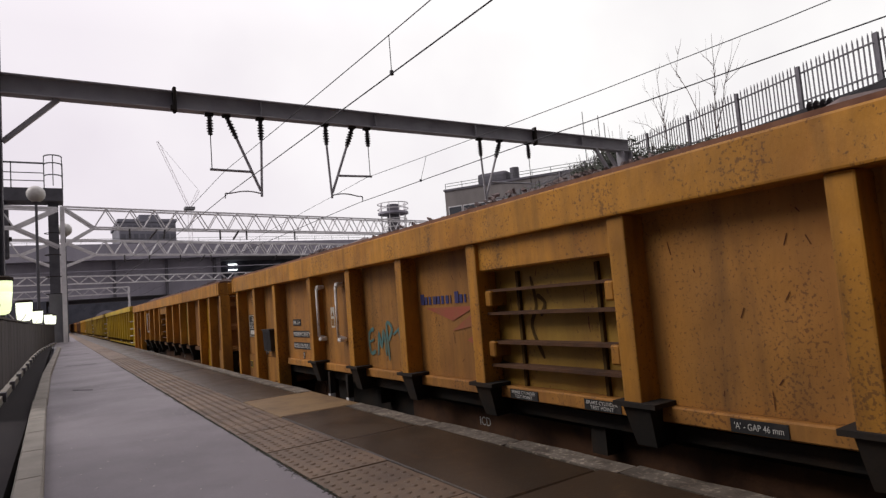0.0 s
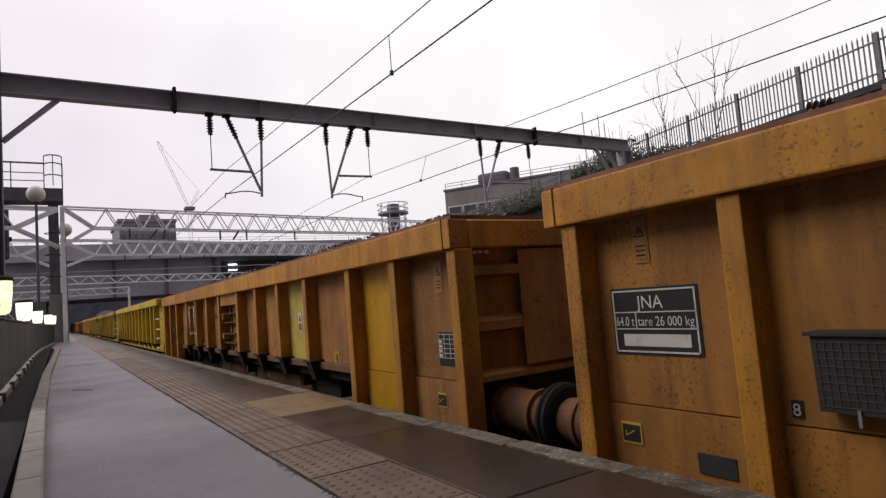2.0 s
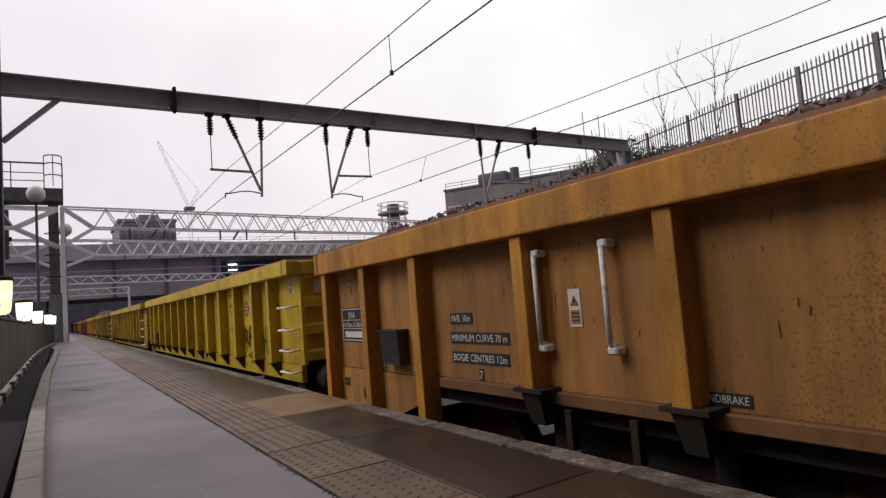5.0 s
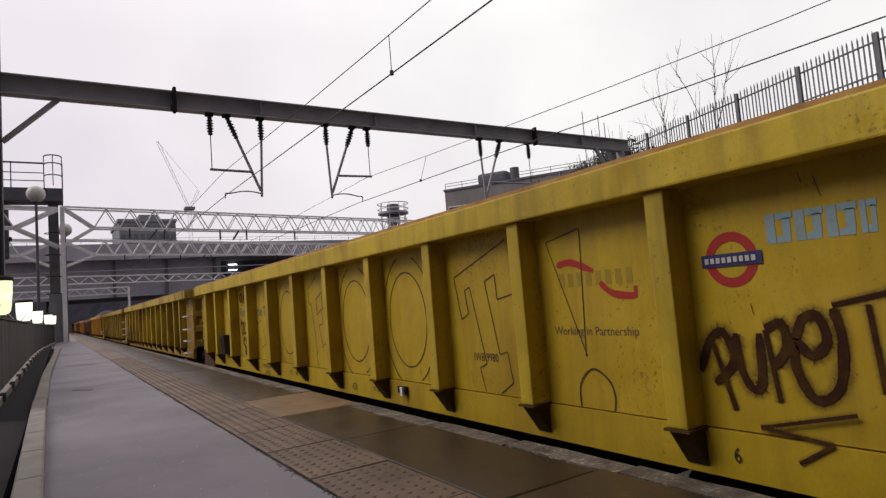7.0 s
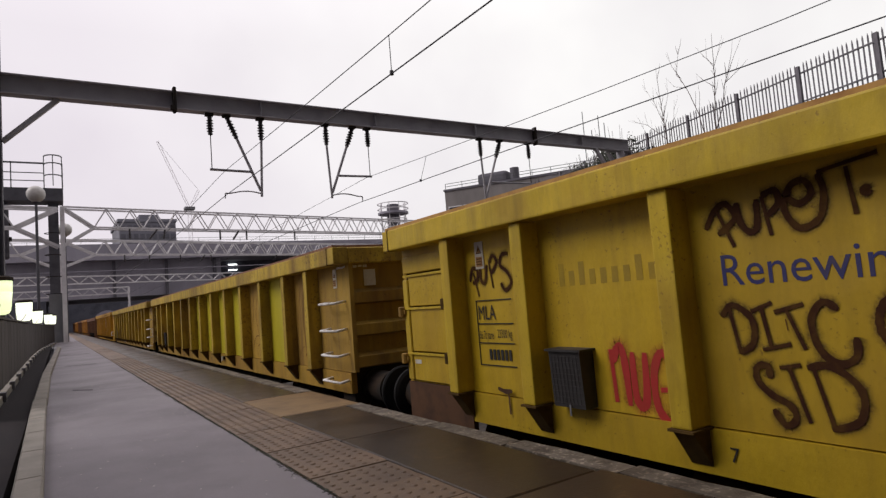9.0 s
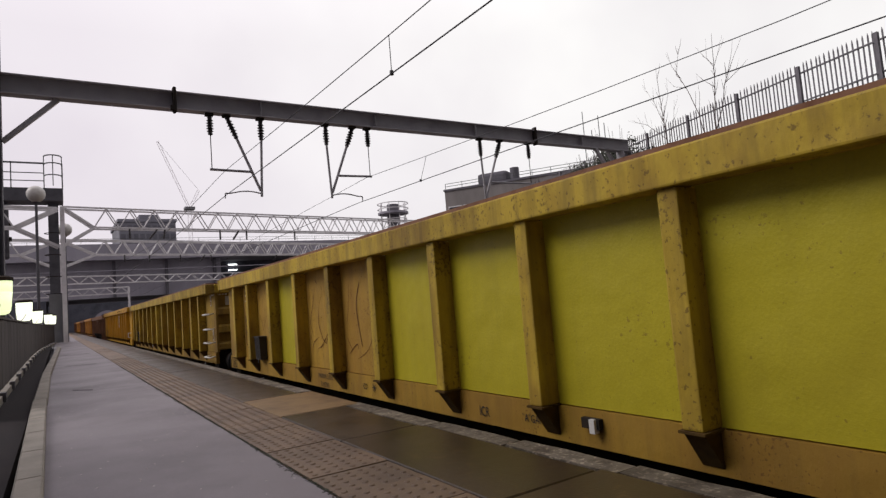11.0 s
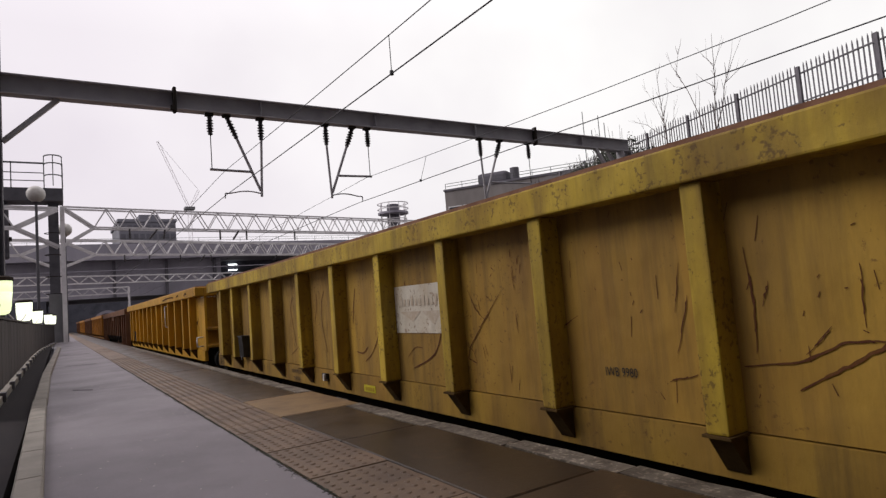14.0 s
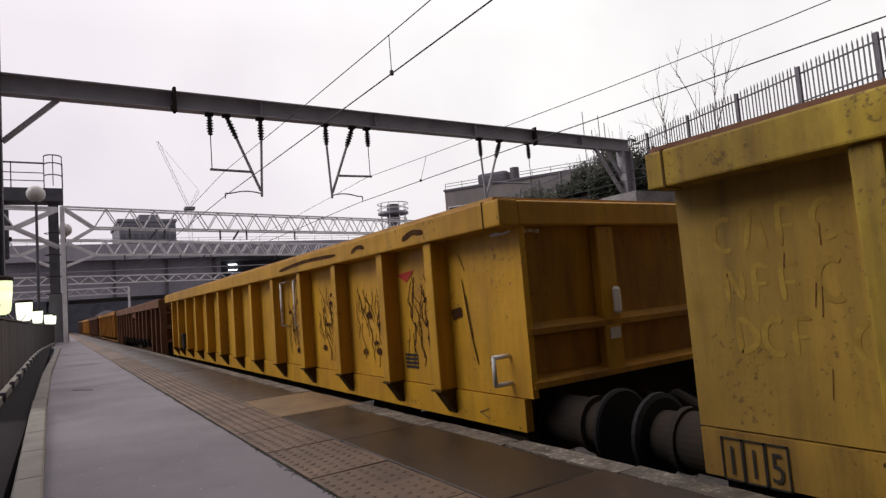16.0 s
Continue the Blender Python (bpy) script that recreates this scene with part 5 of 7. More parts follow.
def warning_sign(w, x, y, z, tall=0.42, wide=0.17, board="sign_yellow"):
    bm = bmesh.new()
    rect(bm, x, y, z, wide, tall, 0.006)
    s = part("warning_sign", bm, M[board], w, "electric warning sign with a black triangle")
    bm = bmesh.new()
    u, v = y - wide / 2, z + tall * 0.56
    q = wide * 0.36
    bm.faces.new([bm.verts.new((x - 0.002, yy, zz)) for yy, zz in ((u + q, v), (u - q, v), (u, v + q * 1.75))])
    part("triangle", bm, M["spray_dark"], s)
    bm = bmesh.new()
    bm.faces.new([bm.verts.new((x - 0.004, yy, zz)) for yy, zz in ((u + q * 0.72, v + q * 0.16), (u - q * 0.72, v + q * 0.16), (u, v + q * 1.42))])
    part("triangle_fill", bm, M["sign_faded"], s)
    bm = bmesh.new()
    bm.faces.new([bm.verts.new((x - 0.006, yy, zz)) for yy, zz in ((u + 0.008, v + q * 1.0), (u - 0.012, v + q * 0.95), (u + 0.002, v + q * 0.28))])
    part("flash", bm, M["spray_dark"], s)
    bm = bmesh.new()
    rect(bm, x - 0.003, y - wide * 0.12, z + tall * 0.08, wide * 0.76, tall * 0.36, 0.002)
    field = part("text_field", bm, M["sign_faded"], s, "faded orange text field")
    bm = bmesh.new()
    for k in range(3):
        rect(bm, x - 0.005, y - wide * 0.2, z + tall * (0.15 + 0.10 * k), wide * 0.6, tall * 0.03, 0.001)
    tagged(part("sign_print", bm, M["spray_dark"], field), kind="stuff")


def data_box(w, x, y, z, wide=0.26, tall=0.33):
    """A dark tilted document box with a wire-mesh front."""
    bm = bmesh.new()
    prism(bm, [(x - 0.10, y - wide, z), (x - 0.10, y, z), (x + 0.02, y, z), (x + 0.02, y - wide, z)],
          [(x - 0.115, y - wide, z + tall), (x - 0.115, y, z + tall), (x + 0.02, y, z + tall), (x + 0.02, y - wide, z + tall)])
    b = part("document_box", bm, M["box_grey"], w, "dark steel document box")
    bm = bmesh.new()
    box(bm, x - 0.13, x + 0.02, y - wide - 0.02, y + 0.02, z + tall + 0.002, z + tall + 0.016)
    part("box_lid", bm, M["box_grey"], b)
    bm = bmesh.new()
    box(bm, x - 0.112, x - 0.106, y - 0.15, y - 0.138, z - 0.045, z + 0.02)
    part("strap", bm, M["column_grey"], b, "pale hanging strap")
    bm = bmesh.new()
    for k in range(int(wide / 0.03)):
        bar(bm, (x - 0.103, y - 0.02 - 0.03 * k, z + 0.02), (x - 0.117, y - 0.02 - 0.03 * k, z + tall - 0.02), 0.003)
    for k in range(9):
        f = 0.08 + k * 0.105
        bar(bm, (x - 0.103 - 0.015 * f, y - 0.01, z + tall * f), (x - 0.103 - 0.015 * f, y - wide + 0.01, z + tall * f), 0.003)
    part("mesh_front", bm, M["fence_dark"], b)


def load(F, L, height, n, seed, start=0.0):
    """Crushed stone heaped in a wagon; start: the share of the length from which the heap stands over the rim."""
    rnd = random.Random(seed)
    bm = bmesh.new()
    nx, ny = 14, 60
    vs = []
    for j in range(ny + 1):
        row = []
        for i in range(nx + 1):
            u, v = i / nx, j / ny
            edge = min(1, 4 * min(u, 1 - u), 9 * min(v, 1 - v))
            z = 2.40 + (height if v >= start else -0.12) * edge + 0.12 * noise.noise((i * 0.5 + seed * 7, j * 0.35, seed)) * edge + rnd.uniform(-0.03, 0.03)
            row.append(bm.verts.new((-1.12 + 2.24 * u, 0.2 + (L - 0.4) * v, z)))
        vs.append(row)
    for j in range(ny):
        for i in range(nx):
            bm.faces.new((vs[j][i], vs[j][i + 1], vs[j + 1][i + 1], vs[j + 1][i]))
    for k in range(n):
        y = rnd.uniform(0.3, L - 0.3)
        x = -1.12 + abs(rnd.gauss(0.0, 0.24))
        edge = min(1, 4 * (x + 1.12) / 2.24, 9 * min(y / L, 1 - y / L))
        z = 2.41 + (height if y / L >= start else -0.12) * edge + 0.10 * noise.noise((x * 3, y * 0.9 + seed, seed)) + 0.02
        r = rnd.uniform(0.018, 0.04)
        pts = [Vector((rnd.gauss(0, 1), rnd.gauss(0, 1), rnd.gauss(0, 0.8))).normalized() * r * rnd.uniform(0.7, 1.1) for _ in range(7)]
        sub = bmesh.new()
        for p in pts:
            sub.verts.new(Vector((x, y, z)) + p)
        hull = bmesh.ops.convex_hull(sub, input=sub.verts[:])
        idx = {v: bm.verts.new(v.co) for v in sub.verts}
        for f in sub.faces:
            bm.faces.new([idx[v] for v in f.verts])
        sub.free()
    ob = thing("stone_load", bm, M["stone"], "heap of grey-brown crushed stone filling the wagon", "stones", "wagon loads", "stuff")
    return ob


MLA_POSTS = [0.98, 1.84] + [1.84 + 1.11 * i for i in range(1, 11)] + [13.80]
JNA_POSTS = [0.11, 1.08, 2.06, 3.35, 4.43, 5.51, 6.61, 7.95, 9.05, 10.15, 11.28, 12.65, 13.65, 14.64]


def wagon(kind, post, panel, label, panels=None, rim="rim", end=None):
    """A box wagon with its parts; panels: other paint for some bays."""
    L = 14.68 if kind == "mla" else 14.75
    posts = MLA_POSTS if kind == "mla" else JNA_POSTS
    zr, zt, zb = (2.265, 2.445, 1.10) if kind == "mla" else (2.18, 2.405, 1.18)
    deep = 0.66
    w = empty("box_wagon", label, "wagon", "wagons of the stone train")
    end = end or panel
    panels = panels or {}
    # rim
    front = -0.08 if kind == "mla" else 0.0
    bm = bmesh.new()
    box(bm, OUT - 0.03, OUT + 0.14, front, L, zr, zt)
    soften(bm, 0.012, 2)
    part("rim_rail", bm, M[post], w)
    bm = bmesh.new()
    box(bm, -OUT - 0.14, -OUT + 0.03, 0, L, zr, zt)
    part("rim_rail", bm, M[post], w)
    for y0 in (front, L - 0.15):
        bm = bmesh.new()
        box(bm, OUT + 0.142, -OUT - 0.142, y0, y0 + 0.15, zr, zt - 0.004)
        soften(bm, 0.012)
        part("rim_rail", bm, M[post], w)
    bm = bmesh.new()
    box(bm, OUT + 0.0, OUT + 0.10, 0.01, L - 0.01, zt + 0.001, zt + 0.028)
    box(bm, OUT + 0.10, -OUT - 0.02, 0.02, 0.12, zt + 0.001, zt + 0.028)
    part("rim_lip", bm, M[rim], w, "scraped bare upper lip")
    # corner welds
    for y in (0.10, L - 0.10):
        bm = bmesh.new()
        box(bm, OUT - 0.034, OUT + 0.1, y - 0.006, y + 0.006, zr - 0.003, zt + 0.003)
        part("rim_weld", bm, M["gusset_shade_grime"], w)
    # torn white tape under the leading corner of the rim
    bm = strokes([[(0.0, 0.4), (0.3, 0.55), (0.6, 0.3), (1.0, 0.5)], [(0.1, 0.2), (0.5, 0.25)]], REC - 0.004, 0.27, zr - 0.045, 0.24, 0.04, 0.016)
    for k in range(4):
        box(bm, REC + 0.03 + 0.06 * k, REC + 0.075 + 0.06 * k, front + 0.105, front + 0.109, zr - 0.035 - 0.006 * (k % 2), zr - 0.012)
    part("torn_tape", bm, M["white_rail"], w, "torn white tape under the rim")
    # bays
    edges = [0.0] + posts + [L]
    if kind == "jna":
        edges = posts
    for i, (a, b) in enumerate(zip(edges, edges[1:])):
        y0, y1 = a, b - (0.115 if not (kind == "mla" and i == len(edges) - 2) else 0)
        if kind == "mla" and i == 0:
            y0 = -0.03
        if kind == "mla" and i == len(edges) - 2:
            y1 = L - 0.04
        m = panels.get(i, panel)
        is_deep = kind == "jna" and i in (0, 1, 11, 12)
        if kind == "jna" and i == 6:
            brake_bay(w, y0, y1, zb, zr, post)
            continue
        bm = bmesh.new()
        z0 = 1.16 if is_deep else zb
        box(bm, REC, REC + 0.05, y0 - 0.02, y1 + 0.02, z0, zr + 0.01)
        part("side_panel", bm, M[m], w, {"mla_bright": "fresh bright yellow panel", "patch_yellow": "fresh yellow panel", "patch_pale": "pale yellow panel"}.get(m, ""))
        if is_deep:
            bm = bmesh.new()
            prism(bm, [(REC - 0.012, y0 - 0.02, deep + (0.55 if i == 11 else 0) * 0.6), (REC - 0.012, y1 + 0.02, deep), (REC - 0.012, y1 + 0.02, 1.152), (REC - 0.012, y0 - 0.02, 1.152)],
                  [(REC + 0.04, y0 - 0.02, deep + (0.55 if i == 11 else 0) * 0.6), (REC + 0.04, y1 + 0.02, deep), (REC + 0.04, y1 + 0.02, 1.152), (REC + 0.04, y0 - 0.02, 1.152)])
            part("lower_panel", bm, M[m], w)
    if kind == "jna":
        bm = bmesh.new()
        box(bm, -1.246, REC + 0.1, 2.0, 12.45, zb - 0.085, zb - 0.002)
        soften(bm, 0.008)
        part("side_sill", bm, M["jna_sill" if panel == "jna_old" else panel], w)
        bm = bmesh.new()
        box(bm, -0.954, -0.90, 4.2, 9.6, 0.70, 0.90)
        inner = part("inner_sill", bm, M["rust_steel"], w, "rusty inner sill below the side")
        part("lettering", letters("ICD", 0.10, -0.958, 6.37 if panel == "jna_old" else 8.50, 0.765, 0.9), M["ink_white"], inner)
    else:
        bm = bmesh.new()
        box(bm, REC - 0.014, REC + 0.05, 0.03, L - 0.03, 0.872, zb - 0.008)
        part("side_sill", bm, M[panels.get("sill", panel)], w)
    for i, y in enumerate(posts):
        if kind == "jna" and i in (0, 1, 2, 11, 12, 13):
            me, ob = post_mesh(kind, post, deep, zr - 0.002), None
            ob = part("side_post", me, None, w)
            ob.location.y = y
        else:
            ob = part("side_post", post_mesh(kind, post, zb, zr - 0.002), None, w)
            ob.location.y = y
            g = part("gusset", gusset_mesh(kind, "dark_steel" if kind == "jna" else "gusset_shade_grime", zb), None, ob)
    # far side, floor and ends
    bm = bmesh.new()
    box(bm, 1.19, 1.24, 0.0, L - 0.0, 0.9, zr + 0.01)
    part("far_side", bm, M[panel], w)
    bm = bmesh.new()
    box(bm, REC + 0.06, 1.18, 0.3, L - 0.3, 0.98, 1.06)
    part("floor", bm, M["dark_steel"], w)
    for s in (0, 1):
        yy = (lambda v: v) if s == 0 else (lambda v: L - v)
        ef = 0.03 if kind == "mla" and s == 0 else 0.12
        ya, yb = sorted((yy(ef), yy(ef + 0.05)))
        bm = bmesh.new()
        box(bm, REC + 0.002, 1.188, ya, yb, 1.14, zr - 0.001)
        e = part("end_wall", bm, M[end], w)
        for z, h, d in (((1.50, 0.10, 0.09), (1.14, 0.10, 0.09)) if post == "nr_post" else ((1.82, 0.17, 0.075), (1.47, 0.17, 0.075), (1.13, 0.17, 0.075)) if kind == "mla" else ((1.95, 0.13, 0.09), (1.52, 0.13, 0.09), (1.14, 0.10, 0.09))):
            bm = bmesh.new()
            prism(bm, [(REC + 0.02, yy(ef - 0.002), z), (1.17, yy(ef - 0.002), z), (1.17, yy(ef - 0.002), z + h), (REC + 0.02, yy(ef - 0.002), z + h)],
                  [(REC + 0.02, yy(ef - 0.002 - d), z + 0.02), (1.17, yy(ef - 0.002 - d), z + 0.02), (1.17, yy(ef - 0.002 - d), z + h - 0.04), (REC + 0.02, yy(ef - 0.002 - d), z + h - 0.04)])
            part("end_rib", bm, M[end], e)
        bm = bmesh.new()
        ha, hb = sorted((yy(0.10), yy(0.42)))
        box(bm, REC + 0.05, 1.15, ha, hb, 0.74, 1.12)
        part("headstock", bm, M["dark_steel"], w)
        for x in (-0.87, 0.87):
            body, head = buffer_meshes("rust_brown" if kind == "jna" else "dark_steel")
            ob = part("buffer", body, None, w, "sprung buffer")
            ob.matrix_local = pose(x, yy(0.10), 0.91, 0, 0, 0 if s == 0 else 180)
            part("buffer_head", head, None, ob, "greasy black buffer head")
        bm = bmesh.new()
        p = [Vector((0, yy(0.1 - 0.12 * k), 0.98 - 0.05 * (k % 3))) for k in range(6)]
        for q, r in zip(p, p[1:]):
            tube(bm, q, r, 0.035, n=8)
        part("coupling", bm, M["dark_steel"], w)
        if kind == "jna":
            bm = bmesh.new()
            box(bm, REC + 0.48, 1.17, *sorted((yy(0.02), yy(0.026))), 1.24, zr - 0.02)
            pl = part("end_plate", bm, M["jna_old"], w, "rusty riveted end plate")
            for k in range(6):
                bm = bmesh.new()
                tube(bm, (REC + 0.65 + 0.3 * k, yy(0.022), 1.75), (REC + 0.65 + 0.3 * k, yy(0.008), 1.75), 0.03, n=8)
                part("rivet", bm, M["jna_old"], pl)
        for x in (-0.55, 0.5):
            bm = bmesh.new()
            pts = [Vector((x, yy(0.1), 0.9)), Vector((x + 0.05, yy(-0.2), 0.72)), Vector((x + 0.08, yy(-0.45), 0.62)), Vector((x + 0.05, yy(-0.62), 0.68))]
            for q, r in zip(pts, pts[1:]):
                tube(bm, q, r, 0.028, n=8)
            part("brake_hose", bm, M["black_rubber"], w)
        bm = bmesh.new()
        hz, hx = (1.30, 0.0) if kind == "jna" else (1.60, -0.30)
        box(bm, hx - 0.06, hx, *sorted((yy(ef - 0.14), yy(ef - 0.076))), hz, hz + 0.20)
        soften(bm, 0.02)
        part("end_handle", bm, M["white_rail"], w, "white lever plate")
    # running gear
    frame_me, wheel_me = bogie_meshes()
    bogies = []
    for yb in ((1.9, L - 1.9) if kind == "mla" else (1.375, L - 1.375)):
        ob = part("bogie", frame_me, None, w, "dark steel bogie")
        ob.location.y = yb
        for dy in (-1, 1):
            ws = part("wheelset", wheel_me, None, ob, "worn steel wheelset")
            ws.location = (0, dy, 0.46)
            bogies.append(ws)
    bm = bmesh.new()
    box(bm, -0.95, 0.95, 3.3, L - 3.3, 0.70, 0.98)
    part("underframe", bm, M["dark_steel"], w)
    bm = bmesh.new()
    box(bm, -0.95, -0.6, 5.3, 6.3, 0.45, 0.698)
    soften(bm, 0.02)
    part("equipment_box", bm, M["dark_steel"], w)
    bm = bmesh.new()
    tube(bm, (-0.78, 8.2, 0.53), (-0.78, 9.3, 0.53), 0.17, n=14)
    part("air_reservoir", bm, M["dark_steel"], w)
    for y in (4.2, 7.0, 10.0):
        bm = bmesh.new()
        box(bm, -1.1, -0.956, y, y + 0.12, 0.8, 0.98)
        part("cross_bearer", bm, M["dark_steel"], w)
    return w, L, bogies


def brake_bay(w, y0, y1, zb, zr, post):
    """The wide bay with exposed horizontal brake bars set deep in the side."""
    bm = bmesh.new()
    box(bm, REC + 0.03, REC + 0.07, y0 - 0.02, y1 + 0.02, zb, zr - 0.2)
    b = part("recess_panel", bm, M["mla_mid"], w, "olive recessed panel behind the bars")
    bm = bmesh.new()
    box(bm, OUT + 0.03, REC + 0.14, y0 - 0.02, y1 + 0.02, zr - 0.20, zr + 0.01)
    soften(bm, 0.01)
    part("head_plate", bm, M[post], b)
    for z in (zr - 0.34, zr - 0.50, zb + 0.30, zb + 0.14):
        bm = bmesh.new()
        box(bm, OUT + 0.07, REC + 0.03, y0 - 0.01, y1 + 0.01, z, z + 0.010)
        box(bm, OUT + 0.07, OUT + 0.08, y0 - 0.01, y1 + 0.01, z - 0.010, z)
        part("brake_bar", bm, M["rust_steel"], b)
    part("soot_stain", strokes([[(0.30, 0.98), (0.33, 0.7), (0.28, 0.5), (0.36, 0.2)], [(0.34, 0.8), (0.40, 0.72), (0.36, 0.6)]], REC + 0.027, y1, zb + 0.05, y1 - y0, zr - zb - 0.3, 0.032), M["gusset_shade_grime"], b, "dark soot stain")
    for y in (y0 + 0.25, y1 - 0.25):
        bm = bmesh.new()
        box(bm, REC + 0.005, REC + 0.03, y - 0.012, y + 0.012, zb + 0.0, zr - 0.22)
        part("bay_rib", bm, M["gusset_shade_grime"], b)
    for y in (y0 + 0.03, y1 - 0.09):
        for z in (zr - 0.45, zb + 0.2):
            bm = bmesh.new()
            box(bm, OUT + 0.04, REC + 0.1, y, y + 0.07, z, z + 0.11)
            soften(bm, 0.01)
            part("pivot_block", bm, M[post], b)
def small_prints_jna(w, first):
    """Plates, rails and lettering of an orange wagon."""
    x = REC - 0.006
    warning_sign(w, x, 0.54, 1.86, 0.26, 0.12, "sign_faded")
    bm = bmesh.new()
    rect(bm, x, 0.55, 1.27, 0.27, 0.27, 0.006)
    p = part("inspection_plate", bm, M["plate_black"], w, "black inspection plate with white grid")
    bm = bmesh.new()
    for k in range(6):
        rect(bm, x - 0.004, 0.54, 1.33 + 0.038 * k, 0.25, 0.004, 0.003)
    for k in range(4):
        rect(bm, x - 0.004, 0.54 - 0.082 * k, 1.33, 0.004, 0.19, 0.003)
    for k in range(4):
        rect(bm, x - 0.004, 0.535, 1.34 + 0.038 * k, 0.045, 0.02, 0.003)
    tagged(part("plate_grid", bm, M["ink_white"], p), kind="stuff")
    # lettered plates
    rows = ((12.27, 1.605, "IWB. 10m", 0.30, 0.085), (12.28, 1.455, "MINIMUM CURVE 70 m", 0.74, 0.085), (12.28, 1.305, "BOGIE CENTRES 12m", 0.72, 0.085))
    for y, z, t, wd, h in rows:
        bm = bmesh.new()
        rect(bm, x, y, z, wd, h, 0.006)
        pl = part("lettered_plate", bm, M["plate_black"], w, "black plate with white lettering")
        tm = letters(t, h * 0.9, x - 0.004, 0, z + h * 0.19, 1.0)
        span = -min(v.co.y for v in tm.verts)
        for v in tm.verts:
            v.co.y = y - 0.02 + v.co.y * (wd - 0.04) / span
        part("lettering", tm, M["ink_white"], pl)
    bm = bmesh.new()
    rect(bm, x, 11.93, 1.185, 0.05, 0.085, 0.005)
    n = part("number_plate", bm, M["plate_black"], w)
    part("lettering", letters("7", 0.085, x - 0.004, 11.925, 1.197), M["ink_white"], n)
    # type plate near the rear
    bm = bmesh.new()
    rect(bm, x, 14.44, 1.43, 0.55, 0.36, 0.006)
    pl = part("type_plate", bm, M["plate_black"], w, "black type plate with white lettering")
    bm = bmesh.new()
    for a, b, c, d in ((0.012, 0.012, 0.526, 0.009), (0.012, 0.339, 0.526, 0.009), (0.012, 0.012, 0.009, 0.33), (0.529, 0.012, 0.009, 0.33), (0.012, 0.135, 0.526, 0.006), (0.012, 0.225, 0.526, 0.006), (0.16, 0.135, 0.006, 0.09)):
        rect(bm, x - 0.004, 14.44 - a, 1.43 + b, c, d, 0.003)
    rect(bm, x - 0.004, 14.37, 1.475, 0.42, 0.065, 0.003)
    tagged(part("plate_line", bm, M["ink_white"], pl), kind="stuff")
    for line, y, z, size, wd in (("64.0 t", 14.415, 1.585, 0.072, 0.125), ("tare 26 000 kg", 14.265, 1.585, 0.072, 0.345), ("JNA", 14.26, 1.678, 0.098, 0.165)):
        tm = letters(line, size, x - 0.004, 0, z, 1.0)
        span = -min(v.co.y for v in tm.verts)
        for v in tm.verts:
            v.co.y = y + v.co.y * wd / span
        part("lettering", tm, M["ink_white"], pl)
    bm = bmesh.new()
    rect(bm, x, 13.50, 1.19, 0.05, 0.075, 0.005)
    n = part("number_plate", bm, M["plate_black"], w)
    part("lettering", letters("8", 0.075, x - 0.004, 13.495, 1.20), M["ink_white"], n)
    bm = bmesh.new()
    rect(bm, REC - 0.019, 13.98, 0.865, 0.20, 0.10, 0.005)
    part("maker_plate", bm, M["box_grey"], w, "dark cast plate on the sill")
    warning_sign(w, x, 14.25, 1.92, 0.25, 0.10, "sign_faded")
    data_box(w, REC, 13.335, 1.25, 0.34, 0.30)
    # two white rails of the side door, with the warning sign between
    for y in (10.55, 11.12):
        handrail(w, [Vector((REC, y, 2.06)), Vector((OUT + 0.06, y, 2.03)), Vector((OUT + 0.06, y, 1.49)), Vector((REC, y, 1.46))], 0.016)
        for z in (2.03, 1.43):
            bm = bmesh.new()
            box(bm, REC - 0.09, REC, y - 0.035, y + 0.035, z, z + 0.045)
            soften(bm, 0.01)
            part("rail_bracket", bm, M["white_rail"], w)
    warning_sign(w, x, 10.93, 1.58, 0.23, 0.10, "sign_white")
    # small sill plates
    for y, wd, t in (((6.08, 0.265, "'A' - GAP 46 mm"), (7.0, 0.276, ""), (7.69, 0.28, "")) if first else ()):
        bm = bmesh.new()
        rect(bm, -1.252, y, 1.102, wd, 0.062, 0.005)
        pl = part("sill_plate", bm, M["plate_black"], w, "small black sill plate with white lettering")
        for k, (line, sz, dz) in enumerate((((t, 0.042, 0.018),) if t else (("BRAKE CYLINDER", 0.030, 0.036), ("TEST POINT", 0.030, 0.008)))):
            tm = letters(line, sz, -1.256, 0, 1.102 + dz, 1.0)
            span = -min(v.co.y for v in tm.verts)
            for v in tm.verts:
                v.co.y = y - 0.02 - 0.03 * k + v.co.y * (wd - 0.04 - 0.06 * k) / span
            part("lettering", tm, M["ink_white"], pl)
    if not first:
        for k, (line, wd) in enumerate((("HANDBRAKE", 0.30), ("ON    OFF", 0.26))):
            bm = bmesh.new()
            rect(bm, x, 10.12 - 0.02 * k, 1.207 - 0.085 * k, wd, 0.06, 0.005)
            pl = part("lettered_plate", bm, M["plate_black"], w, "black plate with white lettering")
            tm = letters(line, 0.055, x - 0.004, 0, 1.207 - 0.085 * k + 0.012, 1.0)
            span = -min(v.co.y for v in tm.verts)
            for v in tm.verts:
                v.co.y = 10.12 - 0.02 * k - 0.015 + v.co.y * (wd - 0.03) / span
            part("lettering", tm, M["ink_white"], pl)
